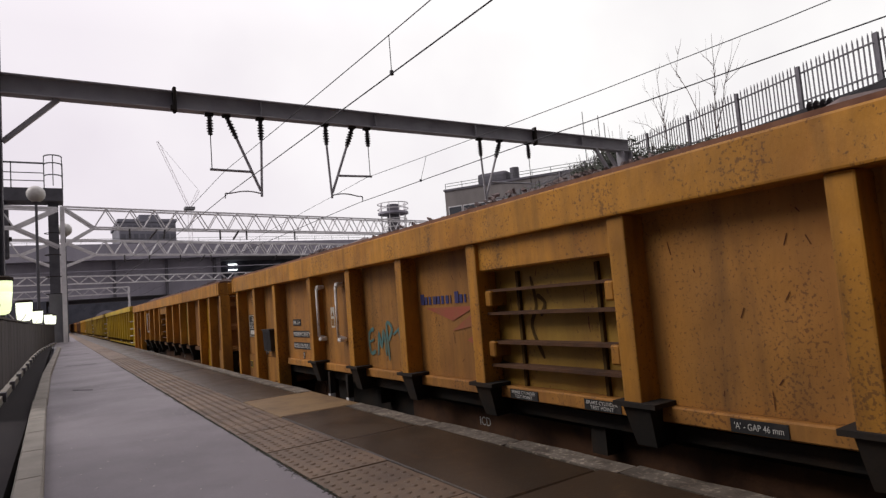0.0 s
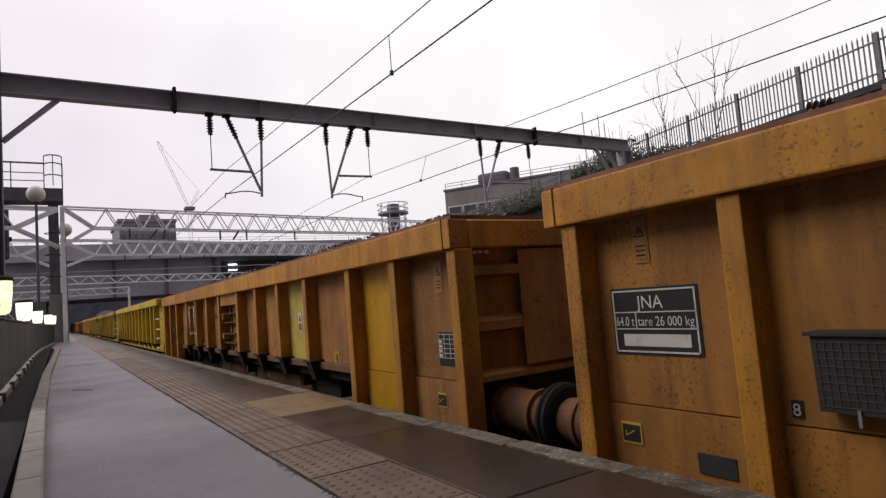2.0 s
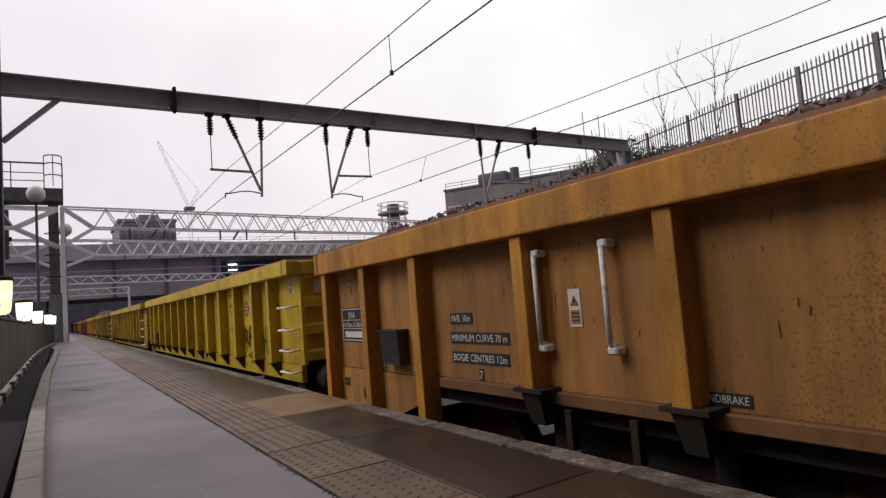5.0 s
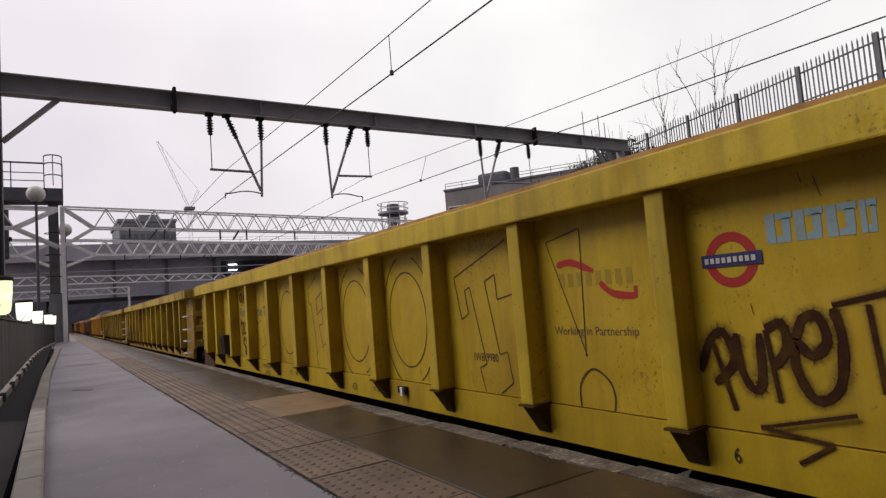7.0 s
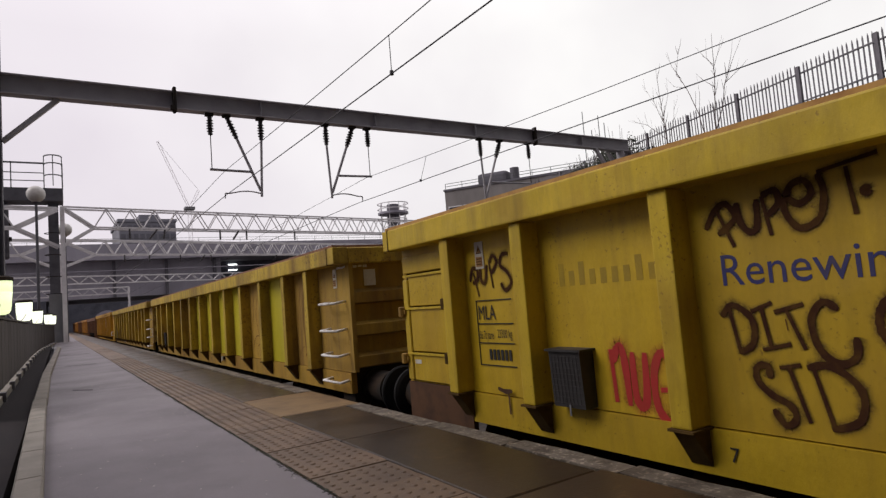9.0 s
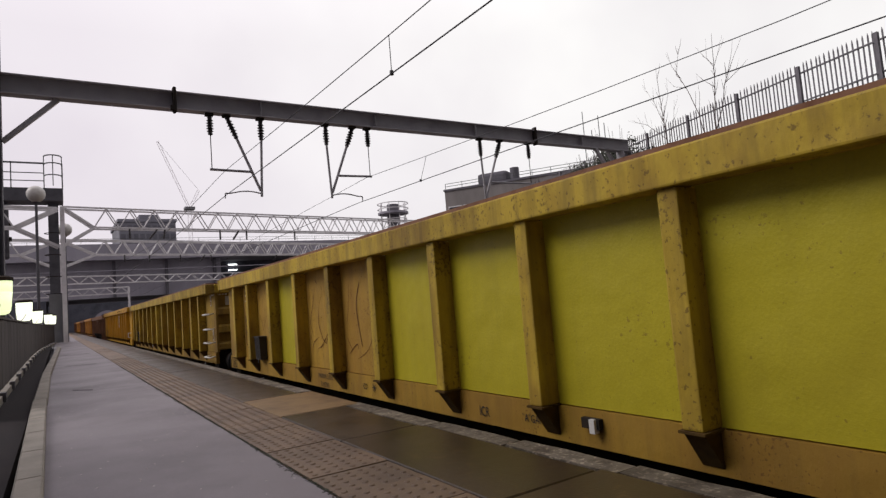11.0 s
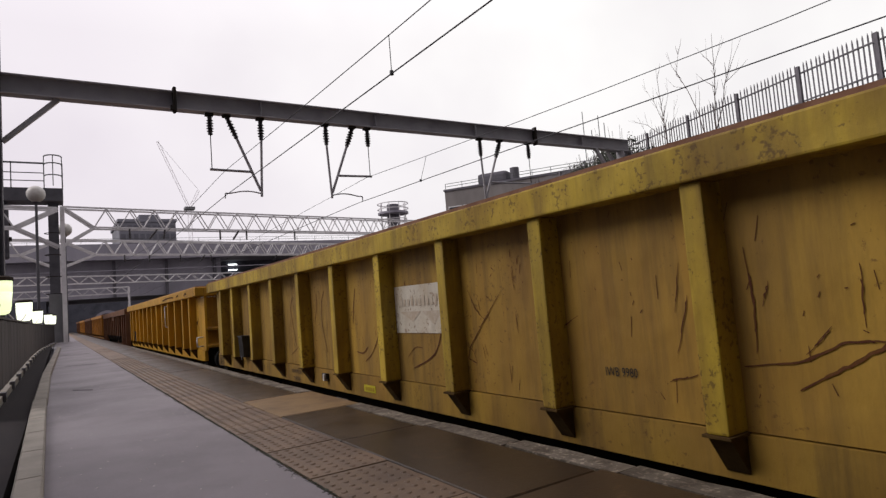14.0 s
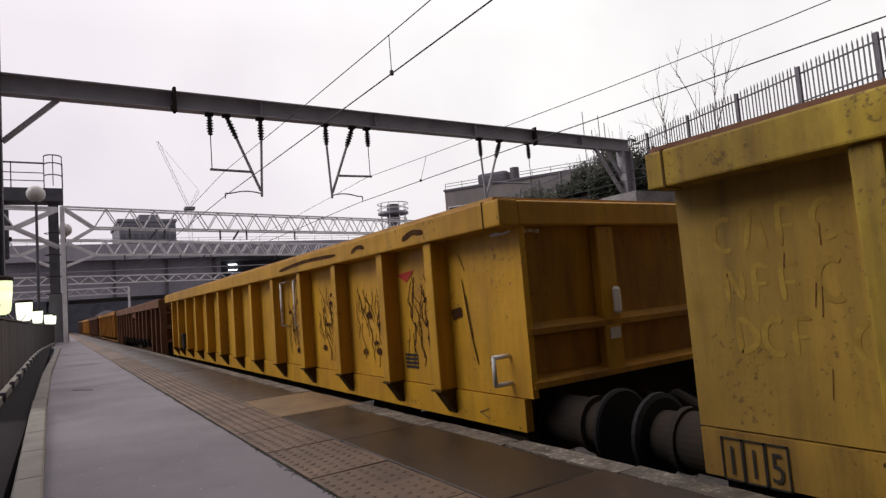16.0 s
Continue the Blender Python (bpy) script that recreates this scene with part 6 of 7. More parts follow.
    for y, z in ((0.60, 0.93), (14.445, 0.945)):
        bm = bmesh.new()
        rect(bm, REC - 0.019, y, z, 0.135, 0.115, 0.006)
        pl = part("arrow_plate", bm, M["sign_yellow"], w, "yellow plate with a black lever symbol")
        bm = bmesh.new()
        rect(bm, REC - 0.022, y - 0.008, z + 0.012, 0.118, 0.09, 0.003)
        part("symbol_field", bm, M["plate_black"], pl)
        part("symbol", strokes([[(0.15, 0.3), (0.8, 0.75)], [(0.15, 0.3), (0.15, 0.7)]], REC - 0.026, y - 0.022, z + 0.022, 0.09, 0.07, 0.011), M["sign_yellow"], pl)
    # step posts under the door
    for y in (10.45, 10.95):
        bm = bmesh.new()
        box(bm, REC - 0.06, REC, y, y + 0.05, 0.84, 1.08)
        st = part("step_bracket", bm, M["dark_steel"], w)
        bm = bmesh.new()
        box(bm, REC - 0.065, REC - 0.005, y - 0.005, y + 0.055, 0.70, 0.838)
        part("step_foot", bm, M["white_rail"], st, "white painted foot")
    # faded operator flash: plain bars and wedges
    bm = bmesh.new()
    for k, wd in enumerate((0.09, 0.07, 0.06, 0.09, 0.07, 0.06, 0.07, 0.02, 0.09, 0.07, 0.04, 0.03)):
        rect(bm, x, 8.88 - k * 0.066, 1.77, wd * 0.6, 0.065 if k not in (0, 8) else 0.09, 0.003)
    tagged(part("faded_mark", bm, M["ink_blue" if first else "ink_faded"], w, "faded dark operator mark"), kind="stuff")
    bm = bmesh.new()
    for p in (((8.80, 1.74), (8.06, 1.74), (8.40, 1.63)), ((8.05, 1.72), (8.42, 1.55), (8.03, 1.60)), ((8.22, 1.48), (8.02, 1.57), (8.02, 1.42))):
        bm.faces.new([bm.verts.new((x, yy, zz)) for yy, zz in p])
    part("faded_flash", bm, M["ink_pink"], w, "faded red flash")
    # rust scars
    rnd = random.Random(7 if first else 8)
    lines = []
    for k in range(120):
        u, v = rnd.random(), rnd.random() ** 0.7
        lines.append([(u, v), (u + rnd.uniform(-0.002, 0.002), v - rnd.uniform(0.015, 0.09))])
    tagged(part("rust_run", strokes(lines, REC - 0.003, 12.3, 1.22, 11.8, 0.9, 0.010), M["scratch_rust"], w), kind="stuff")
    if first:
        part("spray_tag", strokes([[(0.16, 0.75), (0.03, 0.6), (0.05, 0.15), (0.18, 0.2)], [(0.05, 0.42), (0.15, 0.48)], [(0.24, 0.1), (0.28, 0.65), (0.33, 0.3), (0.4, 0.7), (0.44, 0.1)],
                                   [(0.5, 0.0), (0.48, 0.85), (0.6, 0.75), (0.5, 0.45)], [(0.62, 0.6), (0.85, 0.85)], [(0.74, 0.75), (0.8, 0.25)], [(0.84, 0.55), (0.92, 0.75), (1.0, 0.95)], [(0.93, 0.72), (0.9, -0.1)]],
                                  x, 9.98, 1.27, 0.88, 0.40, 0.038), M["spray_teal"], w, "teal spray letters")
    else:
        part("spray_tag", strokes([[(0.2, 0.0), (0.25, 1.0)], arc(0.4, 0.75, 0.25, 0.25, 110, -100), [(0.3, 0.5), (0.75, 0.05)]], x, 8.75, 1.25, 0.42, 0.5, 0.014), M["patch_ghost"], w, "white spray letter")
    # rub marks
    part("rub_mark", strokes([[(0.0, 0.0), (0.35, 0.35), (0.6, 0.5)]], x, 5.2, 1.24, 0.5, 0.25, 0.008), M["scratch_rust"], w)


def small_prints_mla(w, v):
    x = REC - 0.006
    # steps at the leading corner
    for z in (1.85, 1.55, 1.28, 1.0):
        handrail(w, [Vector((REC, 0.54, z + 0.015)), Vector((OUT + 0.02, 0.54, z)), Vector((OUT + 0.02, 0.06, z)), Vector((REC, 0.08, z + 0.015))], 0.014, "step_rung", "white step rung")
    warning_sign(w, x, 0.38, 2.02, 0.21, 0.09, "sign_white")
    # warning sign on the end
    bm = bmesh.new()
    box(bm, -0.99, -0.85, 0.018, 0.027, 2.02, 2.20)
    part("end_sign", bm, M["sign_white"], w)
    # type panel
    y = 13.57
    bm = bmesh.new()
    for a, b, c, d in ((0.0, 0.0, 0.42, 0.008), (0.0, 0.16, 0.42, 0.008), (0.0, 0.30, 0.42, 0.008), (0.0, 0.47, 0.42, 0.008), (0.0, 0.0, 0.008, 0.47)):
        rect(bm, x, y - a, 1.30 + b, c, d, 0.003)
    for k in range(6):
        rect(bm, x, y - 0.12 - 0.045 * k, 1.345, 0.030, 0.075, 0.003)
    tagged(part("type_panel", bm, M["ink_black"], w, "black painted type panel"), kind="stuff")
    part("lettering", letters("MLA", 0.15, x, y - 0.02, 1.635, 0.72), M["ink_black"], w)
    part("lettering", letters("66.7t tare" if v == 0 else "66.8t tare", 0.085, x, y - 0.015, 1.495, 0.52), M["ink_black"], w)
    part("lettering", letters("23300 kg" if v == 0 else "23150 kg", 0.085, x, y - 0.235, 1.505, 0.52), M["ink_black"], w)
    data_box(w, REC, 12.70, 1.11)
    warning_sign(w, x, y - 0.04, 2.01, 0.20, 0.10, "sign_white")
    # sill lettering
    xs = REC - 0.020
    part("lettering", letters("MINIMUM CURVE", 0.08, xs, 10.31, 0.985, 0.72), M["ink_black"], w)
    part("lettering", letters("70 METRES", 0.08, xs, 10.25, 0.888, 0.72), M["ink_black"], w)
    if v == 2:
        bm = bmesh.new()
        rect(bm, xs + 0.001, 8.05, 0.93, 0.26, 0.07, 0.003)
        pl = part("stencil_plate", bm, M["mla_bright"], w, "small yellow painted stencil field")
        bm = bmesh.new()
        for k in range(5):
            rect(bm, xs - 0.002, 8.01 - 0.042 * k, 0.945, 0.028, 0.035, 0.001)
        tagged(part("stencil_mark", bm, M["ink_ghost"], pl), kind="stuff")
        part("lettering", letters("IWB 9980", 0.072, REC - 0.006, 4.77, 1.303, 0.78), M["ink_black"], w)
        yb = 9.0
    else:
        operator_stencils(w, xs)
        yb = 5.80
    bm = bmesh.new()
    box(bm, REC - 0.05, REC - 0.016, yb, yb + 0.14, 0.99, 1.05)
    part("sill_bracket", bm, M["dark_steel"], w)
    bm = bmesh.new()
    box(bm, REC - 0.07, REC - 0.03, yb + 0.02, yb + 0.06, 0.97, 1.05)
    part("sill_lamp_iron", bm, M["white_rail"], w)
    if v == 0:
        part("lettering", letters("6", 0.10, xs, 2.70, 0.955, 0.8), M["ink_black"], w)
    part("lettering", letters("7", 0.10, xs, 11.62, 0.95), M["ink_black"], w)


def operator_stencils(w, xs):
    part("lettering", letters("ICD", 0.082, xs, 9.06, 0.955, 0.8), M["ink_black"], w)
    part("lettering", letters("ICR", 0.10, xs, 7.02, 0.93, 0.8), M["ink_black"], w)
    part("lettering", strokes([[(0.5 + 0.5 * math.cos(a), 0.5 + 0.5 * math.sin(a)), (0.5, 0.5)] for a in [k * math.pi / 4 for k in range(8)]], xs, 8.84, 0.94, 0.09, 0.09, 0.014), M["ink_black"], w)
    part("lettering", letters('"A"GAP=55', 0.075, xs, 6.52, 0.95, 0.8), M["ink_black"], w)


def spray(w, lines, x, y, z, wd, h, thick, m, mist, label=""):
    """Sprayed strokes with the mist that the can leaves round them."""
    tag = part("spray_tag", strokes(lines, x, y, z, wd, h, thick), M[m], w, label)
    part("overspray", strokes(lines, x + 0.0016, y, z, wd, h, thick * 3.0), M[mist], tag)


def tag_pupet(w, y, z, wd, h, t, m="spray_dark"):
    g = [[(0.09, 0.58), (0.18, 0.02)], [(0.0, 0.33), (0.07, 0.60), (0.15, 0.68), (0.20, 0.44), (0.08, 0.23)], [(0.22, 0.67), (0.23, 0.40), (0.28, 0.22), (0.335, 0.27), (0.345, 0.67)],
         [(0.38, 0.70), (0.415, 0.12)], [(0.38, 0.70), (0.46, 0.75), (0.475, 0.56), (0.405, 0.40)],
         [(0.52, 0.62), (0.56, 0.78), (0.63, 0.80), (0.66, 0.62), (0.59, 0.50), (0.52, 0.60), (0.51, 0.40), (0.58, 0.17), (0.69, 0.27), (0.725, 0.62), (0.70, 0.86)], [(0.70, 0.88), (1.0, 0.98)], [(0.845, 0.88), (0.87, 0.25)]]
    spray(w, g, REC - 0.004, y, z, wd, h, t, m, "mist_dark", "dark brown spray tag")


def straight(pts):
    """A polyline as separate straight strokes."""
    return [[p, q] for p, q in zip(pts, pts[1:])]


def prints_clean(w):
    """Operator marks as plain shapes, and spray on the clean yellow wagon."""
    x = REC - 0.002
    # roundel as plain ring and bar, in the third bay
    bm = bmesh.new()
    n, cy, cz = 28, 2.61, 1.89
    for i in range(n):
        a, b = 2 * math.pi * i / n, 2 * math.pi * (i + 1) / n
        bm.faces.new([bm.verts.new((x, cy - q * math.cos(s), cz + q * math.sin(s))) for q, s in ((0.13, a), (0.13, b), (0.085, b), (0.085, a))])
    part("roundel_ring", bm, M["ink_red"], w, "red ring mark")
    bm = bmesh.new()
    rect(bm, x - 0.004, cy + 0.15, cz - 0.03, 0.30, 0.06, 0.003)
    part("roundel_bar", bm, M["ink_blue"], w, "blue bar across the ring")
    bm = bmesh.new()
    for k in range(9):
        rect(bm, x - 0.008, cy + 0.13 - k * 0.029, cz - 0.013, 0.019, 0.026, 0.003)
    part("roundel_marks", bm, M["ink_white"], w)
    bm = bmesh.new()
    for k, wd in enumerate((0.115, 0.115, 0.115, 0.06)):
        y0 = 2.43 - k * 0.125
        rect(bm, x, y0, 1.94, wd * 0.35, 0.13, 0.003)
        rect(bm, x, y0 - wd * 0.4, 2.04, wd * 0.6, 0.03, 0.003)
        rect(bm, x, y0 - wd * 0.4, 1.94, wd * 0.5, 0.03, 0.003)
        rect(bm, x, y0 - wd * 0.62, 1.97, wd * 0.3, 0.075, 0.003)
    part("pale_blue_mark", bm, M["ink_sky"], w, "pale blue operator mark")
    tag_pupet(w, 2.83, 1.18, 0.90, 0.55, 0.040)
    spray(w, [[(1.0, 1.0), (0.0, 0.57)], [(0.0, 0.57), (0.75, 0.43)], [(0.75, 0.43), (0.38, 0.0)]], REC - 0.022, 2.55, 1.0, 0.40, 0.23, 0.030, "spray_dark", "mist_dark", "dark brown spray underline")
    # bold black tag in the second bay
    spray(w, [[(0.0, 0.98), (0.06, 0.30)], [(0.20, 1.02), (0.24, 0.22)], [(0.05, 0.62), (0.24, 0.62)], [(0.36, 1.04), (0.40, 0.10)], [(0.34, 0.98), (0.56, 1.02)], [(0.38, 0.78), (0.62, 0.80)], [(0.40, 0.56), (0.60, 0.58)],
              [(0.50, 1.05), (0.52, 0.45), (0.40, 0.12)], [(0.66, 1.0), (0.70, 0.60), (0.58, 0.30), (0.52, 0.02)], [(0.66, 0.90), (0.88, 0.86), (0.84, 0.62), (0.68, 0.60)], [(0.70, 0.42), (0.94, 0.36), (0.98, 0.16), (0.80, 0.02), (0.60, 0.06)]],
          x, 1.74, 1.06, 0.74, 0.52, 0.057, "ink_black", "mist_black", "bold black spray tag")
    # red swoosh and dark bar of a former operator
    part("red_swoosh", strokes([[(0.0, 0.95), (0.2, 1.0), (0.5, 0.72)], [(0.57, 0.42), (0.72, 0.12), (1.0, 0.03)], [(0.985, 0.0), (0.99, 0.27)]], x, 3.77, 1.74, 0.60, 0.23, 0.040), M["ink_red"], w, "red swoosh mark")
    bm = bmesh.new()
    for k in range(8):
        rect(bm, REC - 0.0015, 3.76 - 0.075 * k, 1.82, 0.045, 0.085, 0.0006)
    tagged(part("ghost_mark", bm, M["ink_ghost"], w), kind="stuff")
    part("lettering", letters("Working in Partnership", 0.075, x, 3.84, 1.53, 0.92), M["ink_faded"], w)
    part("lettering", letters("the Tube.", 0.21, x, 10.56, 1.76, 0.95), M["ink_blue"], w, "blue lettering")
    part("lettering", letters("Renewing", 0.21, x, 11.58, 1.77, 0.98), M["ink_blue"], w, "blue lettering")
    bm = bmesh.new()
    for k in range(9):
        rect(bm, REC - 0.0015, 12.66 - 0.085 * k, 1.83, 0.045, 0.09 + (0.05 if k in (0, 2, 7) else 0), 0.0006)
    tagged(part("ghost_mark", bm, M["ink_ghost"], w, "ghost of a removed operator mark"), kind="stuff")
    tag_pupet(w, 11.62, 1.94, 0.75, 0.31, 0.030)
    spray(w, [arc(0.5, 0.5, 0.4, 0.4, 0, 360, 8)], REC - 0.004, 10.94, 2.09, 0.03, 0.03, 0.022, "spray_dark", "mist_dark")
    spray(w, [[(0.1, 0.62), (0.2, 0.02)], [(0.0, 0.4), (0.08, 0.72), (0.2, 0.66), (0.18, 0.42), (0.06, 0.36)], [(0.27, 0.72), (0.28, 0.42), (0.38, 0.36), (0.44, 0.78)], [(0.5, 0.85), (0.56, 0.2)],
              [(0.5, 0.82), (0.6, 0.98), (0.68, 0.8), (0.54, 0.55)], [(0.95, 0.98), (0.8, 0.95), (0.76, 0.72), (0.9, 0.55), (0.98, 0.3), (0.84, 0.12), (0.74, 0.3)]], REC - 0.004, 13.62, 1.80, 0.50, 0.30, 0.027, "spray_dark", "mist_dark", "dark brown spray tag")
    L = [[(0.0, 0.88), (0.10, 0.98), (0.25, 0.86), (0.24, 0.66), (0.12, 0.58)], [(0.07, 0.95), (0.13, 0.57)], [(0.33, 0.97), (0.38, 0.63)], [(0.25, 0.92), (0.42, 0.99)], [(0.31, 0.61), (0.53, 0.66)],
         [(0.43, 0.91), (0.65, 0.97)], [(0.52, 0.93), (0.63, 0.62)], [(0.88, 0.92), (0.78, 0.98), (0.69, 0.84), (0.73, 0.62), (0.85, 0.52), (0.96, 0.58), (0.97, 0.72)], arc(1.28, 0.82, 0.16, 0.20, 40, 330),
         [(0.34, 0.38), (0.33, 0.48), (0.25, 0.47), (0.24, 0.36), (0.34, 0.25), (0.47, 0.18), (0.50, 0.08), (0.42, 0.02), (0.34, 0.14)], [(0.42, 0.47), (0.58, 0.50)], [(0.49, 0.48), (0.60, 0.06)],
         [(0.66, 0.50), (0.76, 0.04)], [(0.62, 0.48), (0.79, 0.50), (0.96, 0.34), (0.93, 0.12), (0.74, 0.03)]]
    spray(w, L, REC - 0.004, 11.59, 1.14, 0.58, 0.55, 0.031, "spray_dark", "mist_dark", "dark brown spray letters")
    spray(w, [[(0.04, 0.95), (0.08, 0.15)], [(0.06, 0.75), (0.18, 1.0), (0.26, 0.85), (0.30, 0.12)], [(0.40, 0.92), (0.41, 0.28), (0.50, 0.12), (0.58, 0.3), (0.60, 0.92)], [(0.98, 0.86), (0.84, 0.92), (0.72, 0.6), (0.74, 0.15), (0.9, -0.05), (0.97, 0.1), (0.98, 0.42)], [(0.98, 0.42), (0.80, 0.40)]],
          x, 12.32, 1.10, 0.42, 0.37, 0.046, "ink_red", "mist_red", "red spray tag")
    # the big thin outline letters
    for k, (yy, shape) in enumerate((MLA_POSTS[i] - 0.12, c) for i, c in ((3, "!"), (4, "T"), (5, "O"), (6, "O"), (7, "F"), (8, "O"), (9, "1"))):
        s = {"!": straight([(0.39, 0.97), (0.09, 0.92), (0.37, 0.25)]) + straight([(0.40, 0.97), (0.36, 0.25)]) + [[(0.28, -0.04), (0.29, 0.09), (0.40, 0.18), (0.52, 0.13), (0.56, 0.04), (0.54, -0.06)]],
             "T": straight([(0.43, -0.03), (0.38, 0.13), (0.47, 0.16), (0.32, 0.70), (0.25, 0.68), (0.28, 0.51), (0.18, 0.47), (0.11, 0.78), (0.81, 0.99)])
             + straight([(0.86, 0.97), (0.85, 0.63), (0.66, 0.60), (0.65, 0.77), (0.52, 0.73), (0.64, 0.23), (0.73, 0.25), (0.77, 0.05), (0.62, -0.03)]),
             "O": [arc(0.43, 0.48, 0.345, 0.40, 60, 430, 26), arc(0.43, 0.47, 0.46, 0.56, 105, 258, 26), arc(0.43, 0.47, 0.48, 0.53, 292, 318, 8), arc(0.43, 0.47, 0.47, 0.55, 28, 72, 12)],
             "F": straight([(0.48, 1.01), (0.15, 0.87), (0.15, 0.69), (0.23, 0.69), (0.36, 0.15), (0.32, 0.08), (0.37, -0.06)])
             + straight([(0.87, 1.05), (0.83, 0.67), (0.6, 0.62), (0.61, 0.81), (0.41, 0.74), (0.43, 0.56), (0.57, 0.62), (0.6, 0.46), (0.46, 0.44), (0.55, 0.19), (0.63, 0.24), (0.74, 0.03), (0.6, -0.07)]),
             "1": straight([(0.13, 0.93), (0.2, 0.74)]) + straight([(0.45, 0.95), (0.45, 0.67), (0.71, 0.23), (0.97, 0.3)])
             + straight([(0.0, 0.65), (0.02, 0.46), (0.25, 0.54), (0.45, 0.18), (0.2, 0.13), (0.26, 0.02)])}[shape]
        tagged(part("scrawled_outline", strokes(s, x, yy, 1.14, 0.97, 1.06, 0.019 if shape in "FT1" else 0.014), M["spray_line"], w, "thin dark scrawled outline"), kind="stuff")
    part("lettering", letters("IWB 9980", 0.085, x, MLA_POSTS[4] - 0.42, 1.33, 0.85), M["ink_black"], w)
    # rear corner door: three leaves between dark gaps, hinges, and rusted steel below
    bm = bmesh.new()
    box(bm, REC - 0.006, REC - 0.001, 13.86, 14.60, 1.12, 2.10)
    part("door_backing", bm, M["gusset_shade_grime"], w, "dark brown steel behind the door leaves")
    for z0, z1 in ((1.125, 1.355), (1.375, 1.745), (1.765, 2.025), (2.055, 2.20)):
        bm = bmesh.new()
        box(bm, REC - 0.030, REC - 0.007, 13.88, 14.53 if z1 < 2.1 else 14.62, z0, z1)
        soften(bm, 0.006)
        part("door_leaf", bm, M["mla_clean"], w)
    for z in (1.355, 1.745, 2.03):
        bm = bmesh.new()
        box(bm, REC - 0.045, REC - 0.031, 13.88, 14.60, z - 0.008, z + 0.010)
        part("door_bar", bm, M["mla_post"], w)
    bm = bmesh.new()
    box(bm, REC - 0.036, REC - 0.002, 14.545, 14.63, 1.125, 2.0)
    soften(bm, 0.008)
    part("door_jamb", bm, M["mla_post"], w)
    for y, z in ((13.93, 1.77), (13.93, 1.34), (14.64, 1.72), (14.64, 1.31)):
        bm = bmesh.new()
        turned(bm, [(-0.045, 0.02), (-0.04, 0.032), (0.04, 0.032), (0.045, 0.02)], 10)
        h = part("door_hinge", bm, M["gusset_shade_grime"] if y < 14 else M["mla_dirty"], w)
        h.location, h.rotation_euler = (REC - 0.055, y, z), (radians(90), 0, 0)
        bm = bmesh.new()
        box(bm, REC - 0.055, REC - 0.03, y - 0.05, y + 0.02, z - 0.02, z + 0.02)
        part("hinge_strap", bm, M["mla_dirty"], w)
    bm = bmesh.new()
    rect(bm, REC - 0.034, 14.50, 1.27, 0.10, 0.035, 0.003)
    part("paper_label", bm, M["sign_white"], w)
    bm = bmesh.new()
    box(bm, REC - 0.022, REC + 0.02, 13.70, 14.655, 0.70, 1.108)
    part("rusted_end_plate", bm, M["rust_steel"], w, "bare rusted steel below the corner door")
    part("release_lever", strokes([[(0.0, 1.0), (0.5, 0.9), (1.0, 0.95)], [(0.72, 1.0), (0.75, 0.0)]], REC - 0.024, 13.36, 0.98, 0.16, 0.17, 0.030), M["rust_steel"], w, "rusty release lever")


def stretch(line, a, b, rnd):
    """The stretch of a polyline between the shares a and b of its corners, slightly ragged."""
    n = 4 * (len(line) - 1)
    at = [(a + (b - a) * k / n) * (len(line) - 1) for k in range(n + 1)]
    own = range(len(line))
    return [(float(np.interp(q, own, [p[0] for p in line])) + rnd.uniform(-0.004, 0.004), float(np.interp(q, own, [p[1] for p in line])) + rnd.uniform(-0.004, 0.004)) for q in at]


